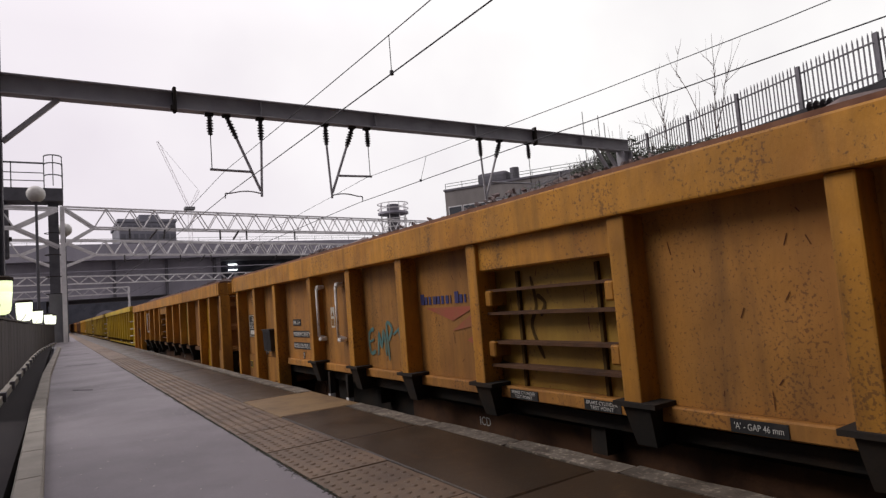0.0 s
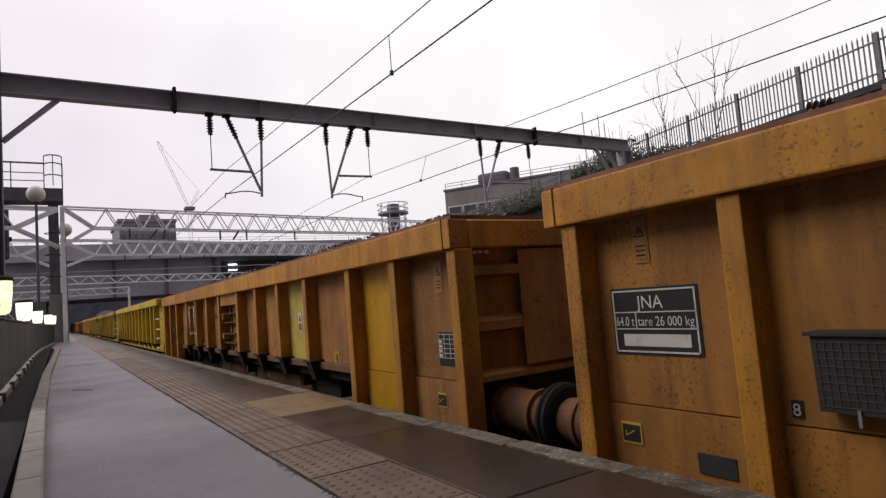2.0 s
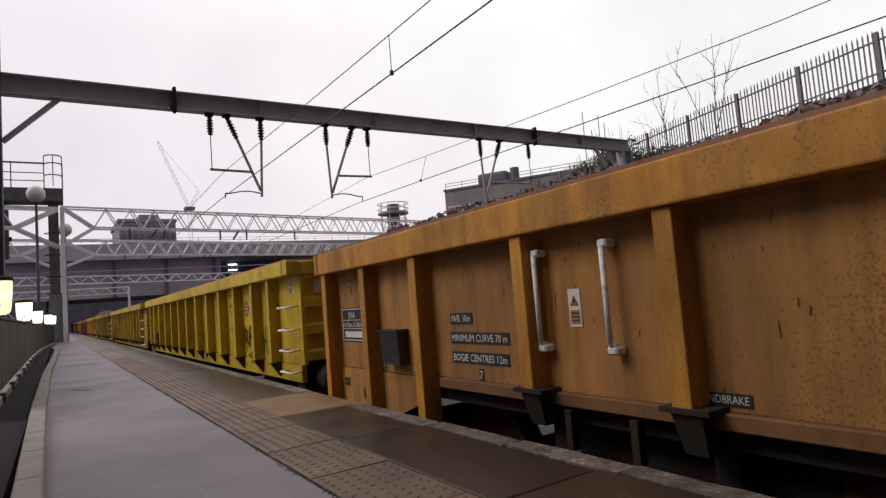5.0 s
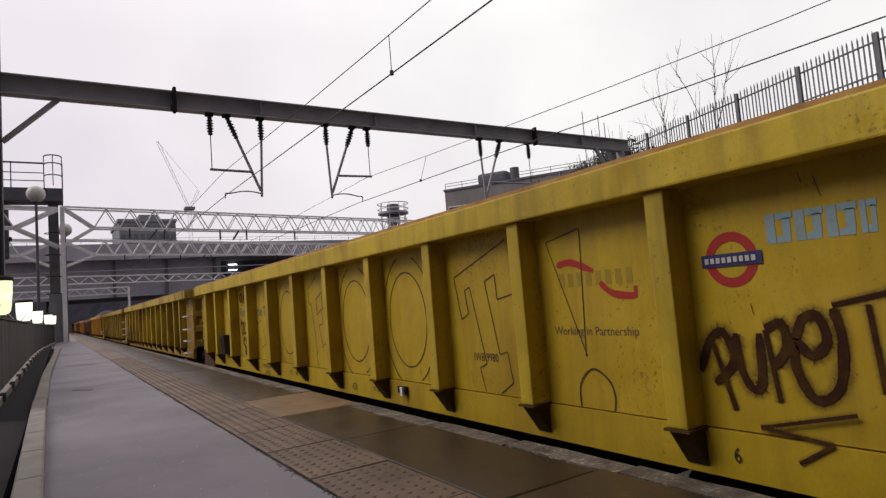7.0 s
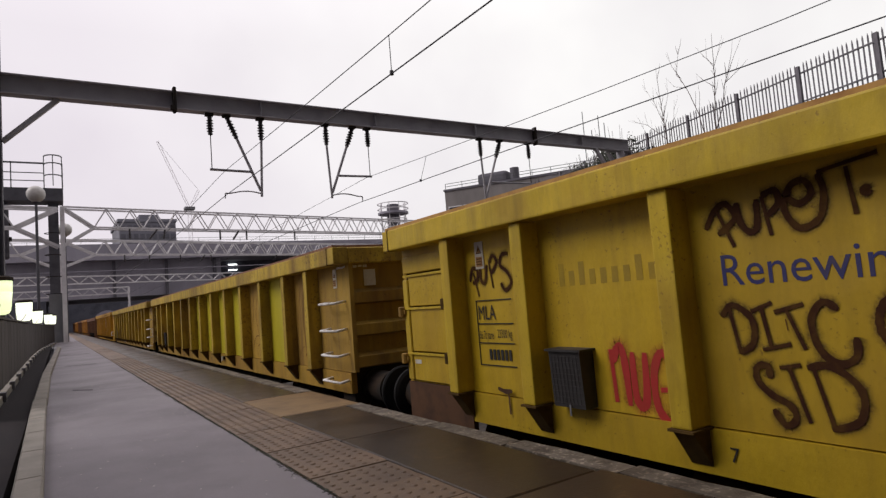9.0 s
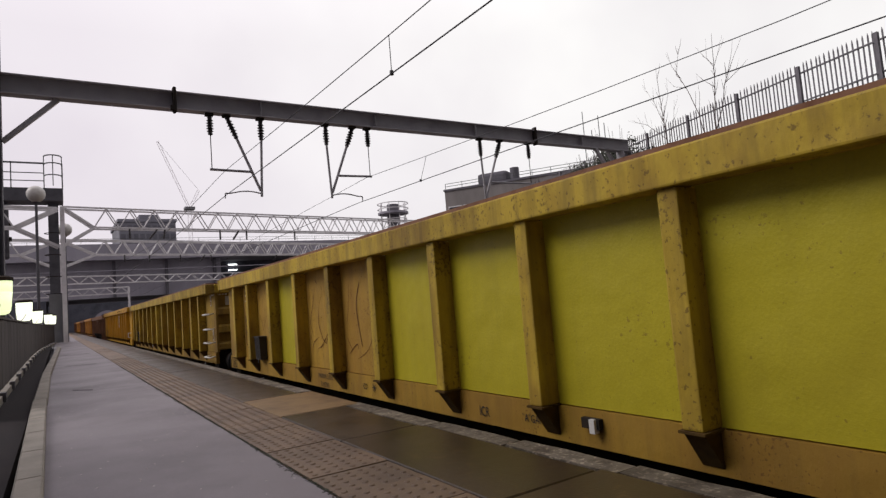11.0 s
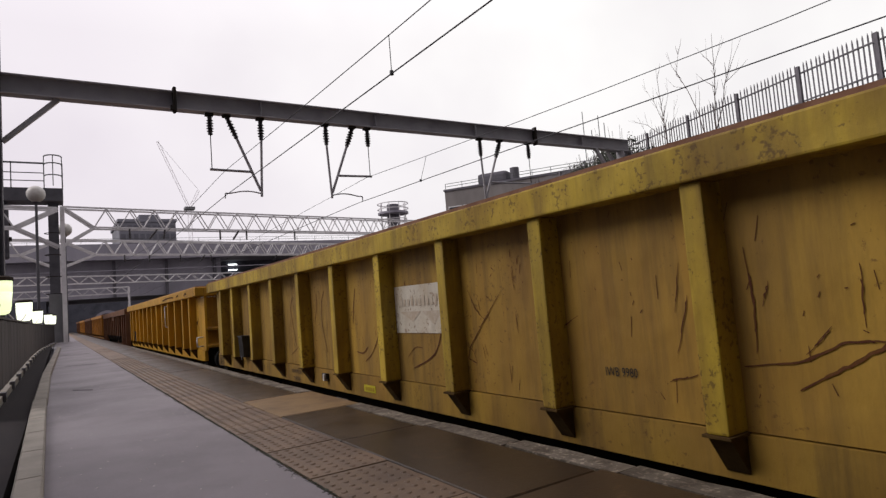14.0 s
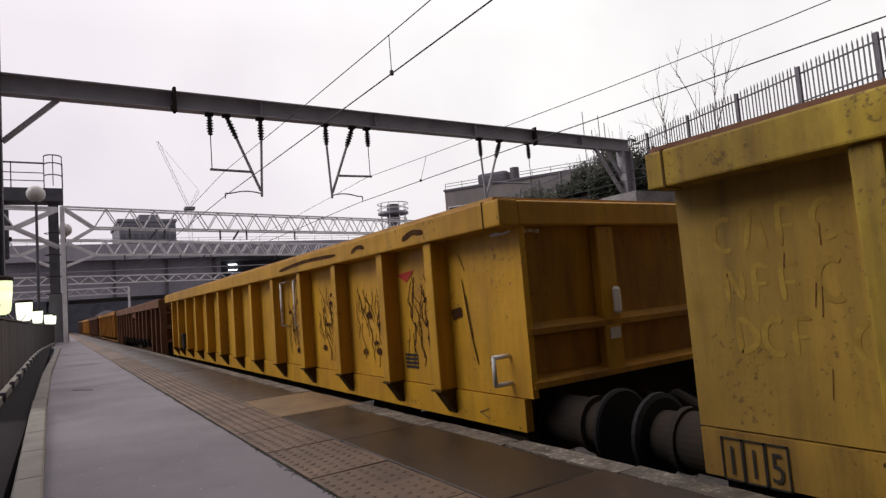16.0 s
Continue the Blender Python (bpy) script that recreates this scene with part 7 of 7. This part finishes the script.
def scars(w, seed, n, y0, y1, big=0, clean=(), known=None):
    """Rust runs, chips and the curved scratches of a loading grab, leaving out the freshly painted bays; known: scratches of single bays."""
    known = known or {}
    rnd = random.Random(seed)
    edges = [0.0] + MLA_POSTS + [14.68]
    runs = []
    for k in range(n):
        u, v = rnd.uniform(0, 1), rnd.uniform(0.05, 1)
        y = y1 - u * (y1 - y0)
        if not any(edges[i] - 0.15 < y < edges[i + 1] + 0.15 for i in clean):
            runs.append([(u, v), (u + rnd.uniform(-0.002, 0.002), v - rnd.uniform(0.03, 0.12))])
    tagged(part("rust_run", strokes(runs, REC - 0.003, y1, 1.12, y1 - y0, 1.12, 0.007), M["scratch_rust"], w), kind="stuff")
    for b in range(1, 13):
        if b in clean or not big:
            continue
        yl, wd = edges[b + 1] - 0.14, edges[b + 1] - edges[b] - 0.16

        def j(u, v, d=0.06):
            return (u + rnd.uniform(-d, d), v + rnd.uniform(-d, d))
        marks = [[j(0.25, 0.84), j(0.17, 0.66, 0.03), j(0.10, 0.45, 0.03)],
                 [j(0.50, 0.80), j(0.36, 0.66, 0.03), j(0.36, 0.45, 0.04), j(0.50, 0.16)],
                 [j(0.72, 0.88), j(0.82, 0.68, 0.03), j(0.84, 0.45, 0.04)],
                 [j(0.93, 0.66), j(0.82, 0.42, 0.03), j(0.62, 0.20, 0.04), j(0.32, 0.10)],
                 [j(0.12, 0.12), j(0.28, 0.22), j(0.40, 0.24)], [j(0.10, 0.34), j(0.18, 0.22)], [j(0.84, 0.30), j(0.93, 0.22)]]
        rnd.shuffle(marks)
        if b in known:
            for thick, line in known[b]:
                sc = part("scratch", strokes([stretch(line, 0, 1, rnd)], REC - 0.004, yl, 1.14, wd, 1.06, thick * 0.42), M["scratch_rust"], w, "curved rusty scratch")
                a = rnd.uniform(0.1, 0.3)
                part("bare_steel", strokes([stretch(line, a, a + 0.55, rnd)], REC - 0.005, yl, 1.14, wd, 1.06, thick * 0.72), M["scratch_rust"], sc)
            marks = []
        for line in marks[:big if rnd.random() < 0.6 else big - 2]:
            part("scratch", strokes([line], REC - 0.004, yl, 1.14, wd, 1.06, rnd.choice((0.006, 0.009, 0.013))), M["scratch_rust"], w, "curved rusty scratch")
        chips = []
        for k in range(12):
            u, v = rnd.random(), rnd.uniform(0.05, 0.95)
            chips.append([(u, v), j(u, v, 0.025)])
        tagged(part("paint_chip", strokes(chips, REC - 0.0035, yl, 1.14, wd, 1.06, 0.008), M["scratch_rust"], w), kind="stuff")


GRAB_SCARS = {12: [(0.008, [(0.52, 0.98), (0.42, 0.80), (0.46, 0.66)]), (0.009, [(0.42, 0.80), (0.7, 0.70), (0.9, 0.64)]), (0.009, [(0.2, 0.14), (0.55, 0.28), (0.95, 0.4)]), (0.006, [(0.5, 0.55), (0.46, 0.3)])], 9: [(0.012, [(0.28, 0.86), (0.21, 0.70), (0.06, 0.47), (0.14, 0.35)]), (0.013, [(0.51, 0.78), (0.40, 0.66), (0.36, 0.46), (0.46, 0.30), (0.57, 0.24), (0.74, 0.38), (0.81, 0.51), (0.79, 0.68), (0.75, 0.82)]), (0.01, [(0.90, 0.79), (0.83, 0.60), (0.92, 0.65)]), (0.012, [(0.81, 0.51), (0.71, 0.38), (0.43, 0.21), (0.28, 0.17)]), (0.012, [(0.35, 0.31), (0.14, 0.24), (0.09, 0.12)]), (0.007, [(0.05, 0.35), (0.09, 0.25)]), (0.02, [(0.32, 0.96), (0.39, 0.91)]), (0.008, [(0.52, 0.88), (0.57, 0.78)]), (0.008, [(0.87, 0.36), (0.92, 0.29)])], 11: [(0.008, [(0.07, 0.62), (0.22, 0.49), (0.29, 0.43)]), (0.008, [(0.50, 0.60), (0.39, 0.52), (0.22, 0.36)]), (0.008, [(0.16, 0.40), (0.22, 0.48)]), (0.008, [(0.59, 0.51), (0.55, 0.38), (0.54, 0.21)]), (0.008, [(0.65, 0.41), (0.82, 0.35), (0.94, 0.32)]), (0.008, [(0.94, 0.32), (0.78, 0.21)]), (0.008, [(0.60, 0.26), (0.69, 0.22), (0.74, 0.20)]), (0.008, [(0.13, 0.89), (0.12, 0.80)]), (0.016, [(0.82, 0.74), (0.85, 0.56), (0.85, 0.36)]), (0.018, [(0.80, 0.34), (0.88, 0.36), (0.94, 0.37)]), (0.024, [(0.51, 0.61), (0.56, 0.59), (0.60, 0.59)]), (0.03, [(0.59, 0.38), (0.64, 0.39)])]}
CROSS_SCARS = {12: [(0.009, [(0.62, 0.66), (0.72, 0.5), (0.9, 0.38)]), (0.012, [(0.95, 0.34), (0.6, 0.24), (0.3, 0.15)]), (0.006, [(0.55, 0.6), (0.57, 0.45)]), (0.006, [(0.5, 0.3), (0.52, 0.02)])], 3: [(0.013, [(0.0, 0.24), (0.27, 0.27), (0.45, 0.35), (0.61, 0.36), (0.9, 0.4)]), (0.018, [(0.25, 0.16), (0.45, 0.26), (0.60, 0.34), (0.8, 0.42)]), (0.012, [(0.06, 0.76), (0.08, 0.53), (0.07, 0.30)]), (0.008, [(0.16, 0.6), (0.12, 0.5)]), (0.008, [(0.55, 0.65), (0.54, 0.41)]), (0.008, [(0.41, 0.41), (0.29, 0.30)])],
               4: [(0.007, [(-0.06, 0.41), (0.09, 0.48)]), (0.010, [(0.73, 0.15), (0.905, 0.19)]), (0.009, [(0.895, 0.56), (0.80, 0.29)]), (0.007, [(0.86, 0.72), (0.81, 0.48)])], 5: [(0.01, [(0.06, 0.68), (0.14, 0.55), (0.25, 0.47)]), (0.01, [(0.49, 0.66), (0.26, 0.47), (0.04, 0.28), (0.00, 0.19), (0.12, 0.16), (0.07, 0.25), (-0.02, 0.29)]), (0.009, [(0.64, 0.92), (0.63, 0.87)]), (0.009, [(0.71, 0.87), (0.70, 0.81)]), (0.008, [(0.64, 0.50), (0.65, 0.38)])], 10: [(0.007, [(-0.04, 0.41), (0.06, 0.46), (0.23, 0.56)])], 11: [(0.014, [(0.66, 0.72), (0.54, 0.61), (0.50, 0.47), (0.40, 0.35)]), (0.012, [(0.71, 0.72), (0.66, 0.64), (0.55, 0.51)]), (0.012, [(0.61, 0.55), (0.54, 0.41), (0.46, 0.35)]), (0.01, [(0.71, 0.58), (0.66, 0.51)])]}


def build_train():
    made = []

    def add(F, kind, post, panel, label, panels=None, rim="rim", end=None, height=0.1, rocks=250, seed=1, start=0.0):
        w, L, ws = wagon(kind, post, panel, label, panels, rim, end)
        made.append((F, w, ws))
        made.append((F, load(F, L, height, rocks, seed, start), []))
        return w

    w = add(-4.33, "jna", "jna_post", "jna_panel", "faded orange box wagon with rust spots and exposed brake bars", height=0.20, rocks=2400, seed=1)
    small_prints_jna(w, True)
    w = add(11.45, "jna", "jna_post", "jna_old", "rusty orange box wagon with two yellow replacement panels", {1: "patch_yellow", 3: "patch_pale"}, height=0.19, rocks=2200, seed=2)
    small_prints_jna(w, False)
    warning_sign(w, REC - 0.006, 3.96, 1.525, 0.25, 0.13, "sign_white")
    bm = bmesh.new()
    rect(bm, REC - 0.004, 2.83, 1.17, 0.16, 0.14, 0.003)
    stain = part("faded_field", bm, M["patch_yellow"], w, "faded yellow field round the number")
    bm = bmesh.new()
    rect(bm, REC - 0.009, 2.77, 1.19, 0.055, 0.085, 0.004)
    pl = part("number_plate", bm, M["plate_black"], stain, "small black number plate")
    tm = letters("2", 0.085, REC - 0.012, 2.768, 1.20)
    on_side("lettering", tm, "ink_white", w)
    w = add(27.26, "mla", "mla_post", "mla_clean", "clean yellow box wagon covered in spray tags", rim="rim_yellow", height=0.20, rocks=1800, seed=3, start=0.66)
    small_prints_mla(w, 0)
    prints_clean(w)
    scars(w, 3, 24, 0.3, 14)
    w = add(43.18, "mla", "mla_worn", "mla_mid", "dirty yellow box wagon with bright fresh yellow panels", {2: "mla_bright", 4: "mla_bright", 5: "mla_bright", 6: "mla_bright", 7: "mla_bright", 10: "mla_bright", 0: "mla_grimy", 1: "mla_dirty", 13: "mla_grimy"}, end="mla_grimy",
            height=-0.1, rocks=40, seed=4)
    small_prints_mla(w, 1)
    scars(w, 4, 110, 0.3, 14.2, 7, (2, 4, 5, 6, 7, 10), GRAB_SCARS)
    fleet_number(w, "113")
    w = add(59.05, "mla", "mla_worn", "mla_dirty", "dirty mustard-yellow box wagon with a pale rectangular patch", {0: "mla_grimy", 13: "mla_grimy"}, end="mla_grimy", height=0.16, rocks=500, seed=5)
    small_prints_mla(w, 2)
    scars(w, 5, 120, 0.3, 14.2, 4, (), CROSS_SCARS)
    fleet_number(w, "115")
    pale_patch(w)
    warning_sign(w, REC - 0.006, 0.27, 1.33, 0.24, 0.09, "sign_white")
    bm = bmesh.new()
    rect(bm, REC - 0.006, 1.36, 1.34, 0.17, 0.15, 0.004)
    pl = part("data_panel", bm, M["plate_black"], w, "small black data panel with white lines")
    for a, b, c, d in ((0.0, 0.07, 0.17, 0.006), (0.08, 0.0, 0.006, 0.15), (0.0, 0.144, 0.17, 0.006)):
        bm = bmesh.new()
        rect(bm, REC - 0.009, 1.36 - a, 1.34 + b, c, d, 0.002)
        part("panel_line", bm, M["ink_white"], pl)
    bm = bmesh.new()
    rect(bm, REC - 0.004, 1.35, 1.24, 0.13, 0.08, 0.003)
    part("paper_label", bm, M["sign_faded"], w)
    w = add(75.0, "mla", "nr_post", "nr_post", "amber-yellow box wagon with scorched black scrapes", rim="rim_yellow", end="amber_end", height=-0.1, rocks=80, seed=6)
    amber_prints(w)
    for i, (post, panel, lab) in enumerate((("brown_wagon", "brown_wagon", "rusty dark brown box wagon"), ("jna_post", "jna_old", "faded orange box wagon"),
                                            ("brown_wagon", "brown_wagon", "rusty dark brown box wagon"), ("jna_post", "jna_panel", "orange box wagon"), ("brown_wagon", "jna_old", "rusty orange-brown box wagon"))):
        add(90.85 + 15.9 * i, "mla" if i else "jna", post, panel, lab + " far along the train", height=0.05, rocks=60, seed=10 + i)
    return made


def fleet_number(w, s):
    xs = REC - 0.021
    bm = bmesh.new()
    for k in range(3):
        y = 14.55 - 0.105 * k
        for a, b, c, d in ((0, 0, 0.105, 0.008), (0, 0.19, 0.105, 0.008), (0, 0, 0.008, 0.198), (0.099, 0, 0.008, 0.198)):
            rect(bm, xs, y - a, 0.865 + b, c, d, 0.003)
    part("number_frame", bm, M["ink_black"], w)
    for k, ch in enumerate(s):
        part("lettering", letters(ch, 0.19, xs, 14.55 - 0.105 * k - 0.02, 0.895, 0.7), M["ink_black"], w)


def pale_patch(w):
    x = REC - 0.006
    bm = bmesh.new()
    rect(bm, x, 7.27, 1.53, 0.98, 0.42, 0.004)
    p = part("painted_patch", bm, M["patch_white"], w, "worn off-white painted rectangle")
    bm = bmesh.new()
    for k in range(11):
        rect(bm, x - 0.0045, 7.16 - 0.066 * k, 1.77, 0.038, 0.06 + 0.03 * ((k * 7) % 3 == 0), 0.0006)
    tagged(part("faded_mark", bm, M["patch_ghost"], p), kind="stuff")
    bm = bmesh.new()
    for q in (((7.18, 1.72), (6.8, 1.72), (6.95, 1.63)), ((6.78, 1.72), (6.45, 1.72), (6.6, 1.60))):
        bm.faces.new([bm.verts.new((x - 0.003, yy, zz)) for yy, zz in q])
    part("faded_wedge", bm, M["patch_ghost"], p)
    g = [arc(0.12, 0.85, 0.08, 0.09, 60, 300), [(0.26, 0.76), (0.33, 0.96), (0.40, 0.76)], [(0.50, 0.76), (0.50, 0.96), (0.6, 0.96)], [(0.5, 0.86), (0.58, 0.86)], arc(0.78, 0.87, 0.08, 0.09, 60, 300),
         [(0.1, 0.48), (0.1, 0.66), (0.2, 0.5), (0.2, 0.66)], [(0.3, 0.48), (0.3, 0.66), (0.4, 0.66)], [(0.3, 0.57), (0.38, 0.57)], [(0.48, 0.48), (0.48, 0.66), (0.58, 0.66)], [(0.48, 0.57), (0.56, 0.57)], arc(0.78, 0.57, 0.09, 0.1, 60, 300),
         [(0.15, 0.2), (0.15, 0.38), (0.26, 0.32), (0.26, 0.25), (0.15, 0.2)], arc(0.4, 0.29, 0.08, 0.09, 60, 300), [(0.52, 0.2), (0.52, 0.38), (0.62, 0.38)], [(0.52, 0.29), (0.6, 0.29)], arc(0.95, 0.26, 0.09, 0.1, 60, 300)]
    part("chalk_letters", strokes(g, REC - 0.0015, 14.50, 1.29, 0.68, 0.84, 0.026), M["chalk"], w, "faint yellow chalk letters")


def amber_prints(w):
    x = REC - 0.006
    rnd = random.Random(31)
    for y in (4.35, 4.88):
        handrail(w, [Vector((REC, y, 2.2)), Vector((OUT + 0.06, y, 2.18)), Vector((OUT + 0.06, y, 1.62)), Vector((REC, y, 1.6))], 0.016)
    handrail(w, [Vector((REC, 0.16, 1.38)), Vector((OUT + 0.02, 0.18, 1.38)), Vector((OUT + 0.02, 0.18, 1.19)), Vector((REC, 0.16, 1.19))], 0.016)
    for b in range(1, 5):
        y0 = MLA_POSTS[b] - 0.15
        lines = []
        for k in range(24):
            u, v = rnd.uniform(0.15, 0.85), rnd.uniform(0.35, 0.92)
            pts = [(u, v)]
            for i in range(5):
                u, v = u + rnd.uniform(-0.05, 0.09), v - rnd.uniform(0.03, 0.10)
                pts.append((min(1, max(0, u)), max(0.05, v)))
            lines += straight(pts)
        for k in range(5):
            u, v = rnd.uniform(0.2, 0.8), rnd.uniform(0.1, 0.8)
            part("black_scrape", strokes([[(u, v), (u + 0.05, v + 0.03), (u + 0.12, v + 0.01)]], x - 0.002, y0, 1.15, 0.82, 1.0, rnd.uniform(0.03, 0.07)), M["spray_dark"], w)
        tagged(part("black_scrape", strokes(lines, REC - 0.0025, y0, 1.15, 0.82, 1.0, 0.019), M["spray_dark"], w, "black scorched scrapes"), kind="stuff")
    part("black_scrape", strokes([[(0.4, 1.0), (0.55, 0.4), (0.7, 0.0)], [(0.5, 0.8), (0.6, 0.3)], [(0.35, 1.3), (0.5, 1.1)]], x, 0.85, 1.3, 0.45, 0.65, 0.014), M["spray_dark"], w)
    part("black_scrape", strokes([[(0.0, 0.4), (0.5, 0.6), (1.0, 0.7)]], x, 0.84, 1.63, 0.14, 0.10, 0.085), M["spray_dark"], w)
    part("sill_arrow", strokes([[(1.0, 0.0), (0.0, 0.5)], [(0.0, 0.5), (1.0, 1.0)]], REC - 0.021, 0.55, 0.92, 0.12, 0.07, 0.012), M["ink_faded"], w, "small painted arrow")
    for a, b in ((0.9, 1.25), (2.0, 2.3), (2.7, 4.6), (0.95, 1.2)):
        part("rim_scrape", strokes([[(0, 0.3), (0.5, 0.7), (1, 0.5)]], OUT - 0.034, b, 2.30, b - a, 0.10, 0.04), M["spray_dark"], w)
    bm = bmesh.new()
    box(bm, -0.46, -0.28, -0.06, 0.028, 1.16, 2.26)
    soften(bm, 0.01)
    part("end_post", bm, M["nr_post"], w)
    bm = bmesh.new()
    box(bm, -0.42, -0.32, -0.075, -0.062, 1.42, 1.50)
    part("end_label", bm, M["sign_white"], w)
    bm = bmesh.new()
    for q in (((1.72, 2.06), (1.40, 2.08), (1.55, 1.98)),):
        bm.faces.new([bm.verts.new((x, yy, zz)) for yy, zz in q])
    part("faded_flash", bm, M["ink_red"], w)
    bm = bmesh.new()
    for k in range(4):
        rect(bm, x, 1.66, 1.22 + 0.035 * k, 0.22, 0.022, 0.003)
    part("small_print", bm, M["plate_black"], w)
    data_box(w, REC, 12.70, 1.11)


TRAIN = build_train()


def motions():
    """The train rolls towards the camera, gathering speed; the wheels of the near wagons turn."""
    rows = [i * 0.5 for i in range(33)]
    for F, ob, wheels in TRAIN:
        walk(ob, [(t, pose(XC, F - run(t), RAIL)) for t in rows])
    fine = [i / 10 for i in range(161)]
    for F, ob, wheels in TRAIN:
        if F < 90:
            for ws in wheels:
                y, z = ws.location.y, ws.location.z
                walk(ws, [(t, pose(0, y, z, math.degrees(run(t) / 0.44), 0, 0)) for t in fine])


motions()
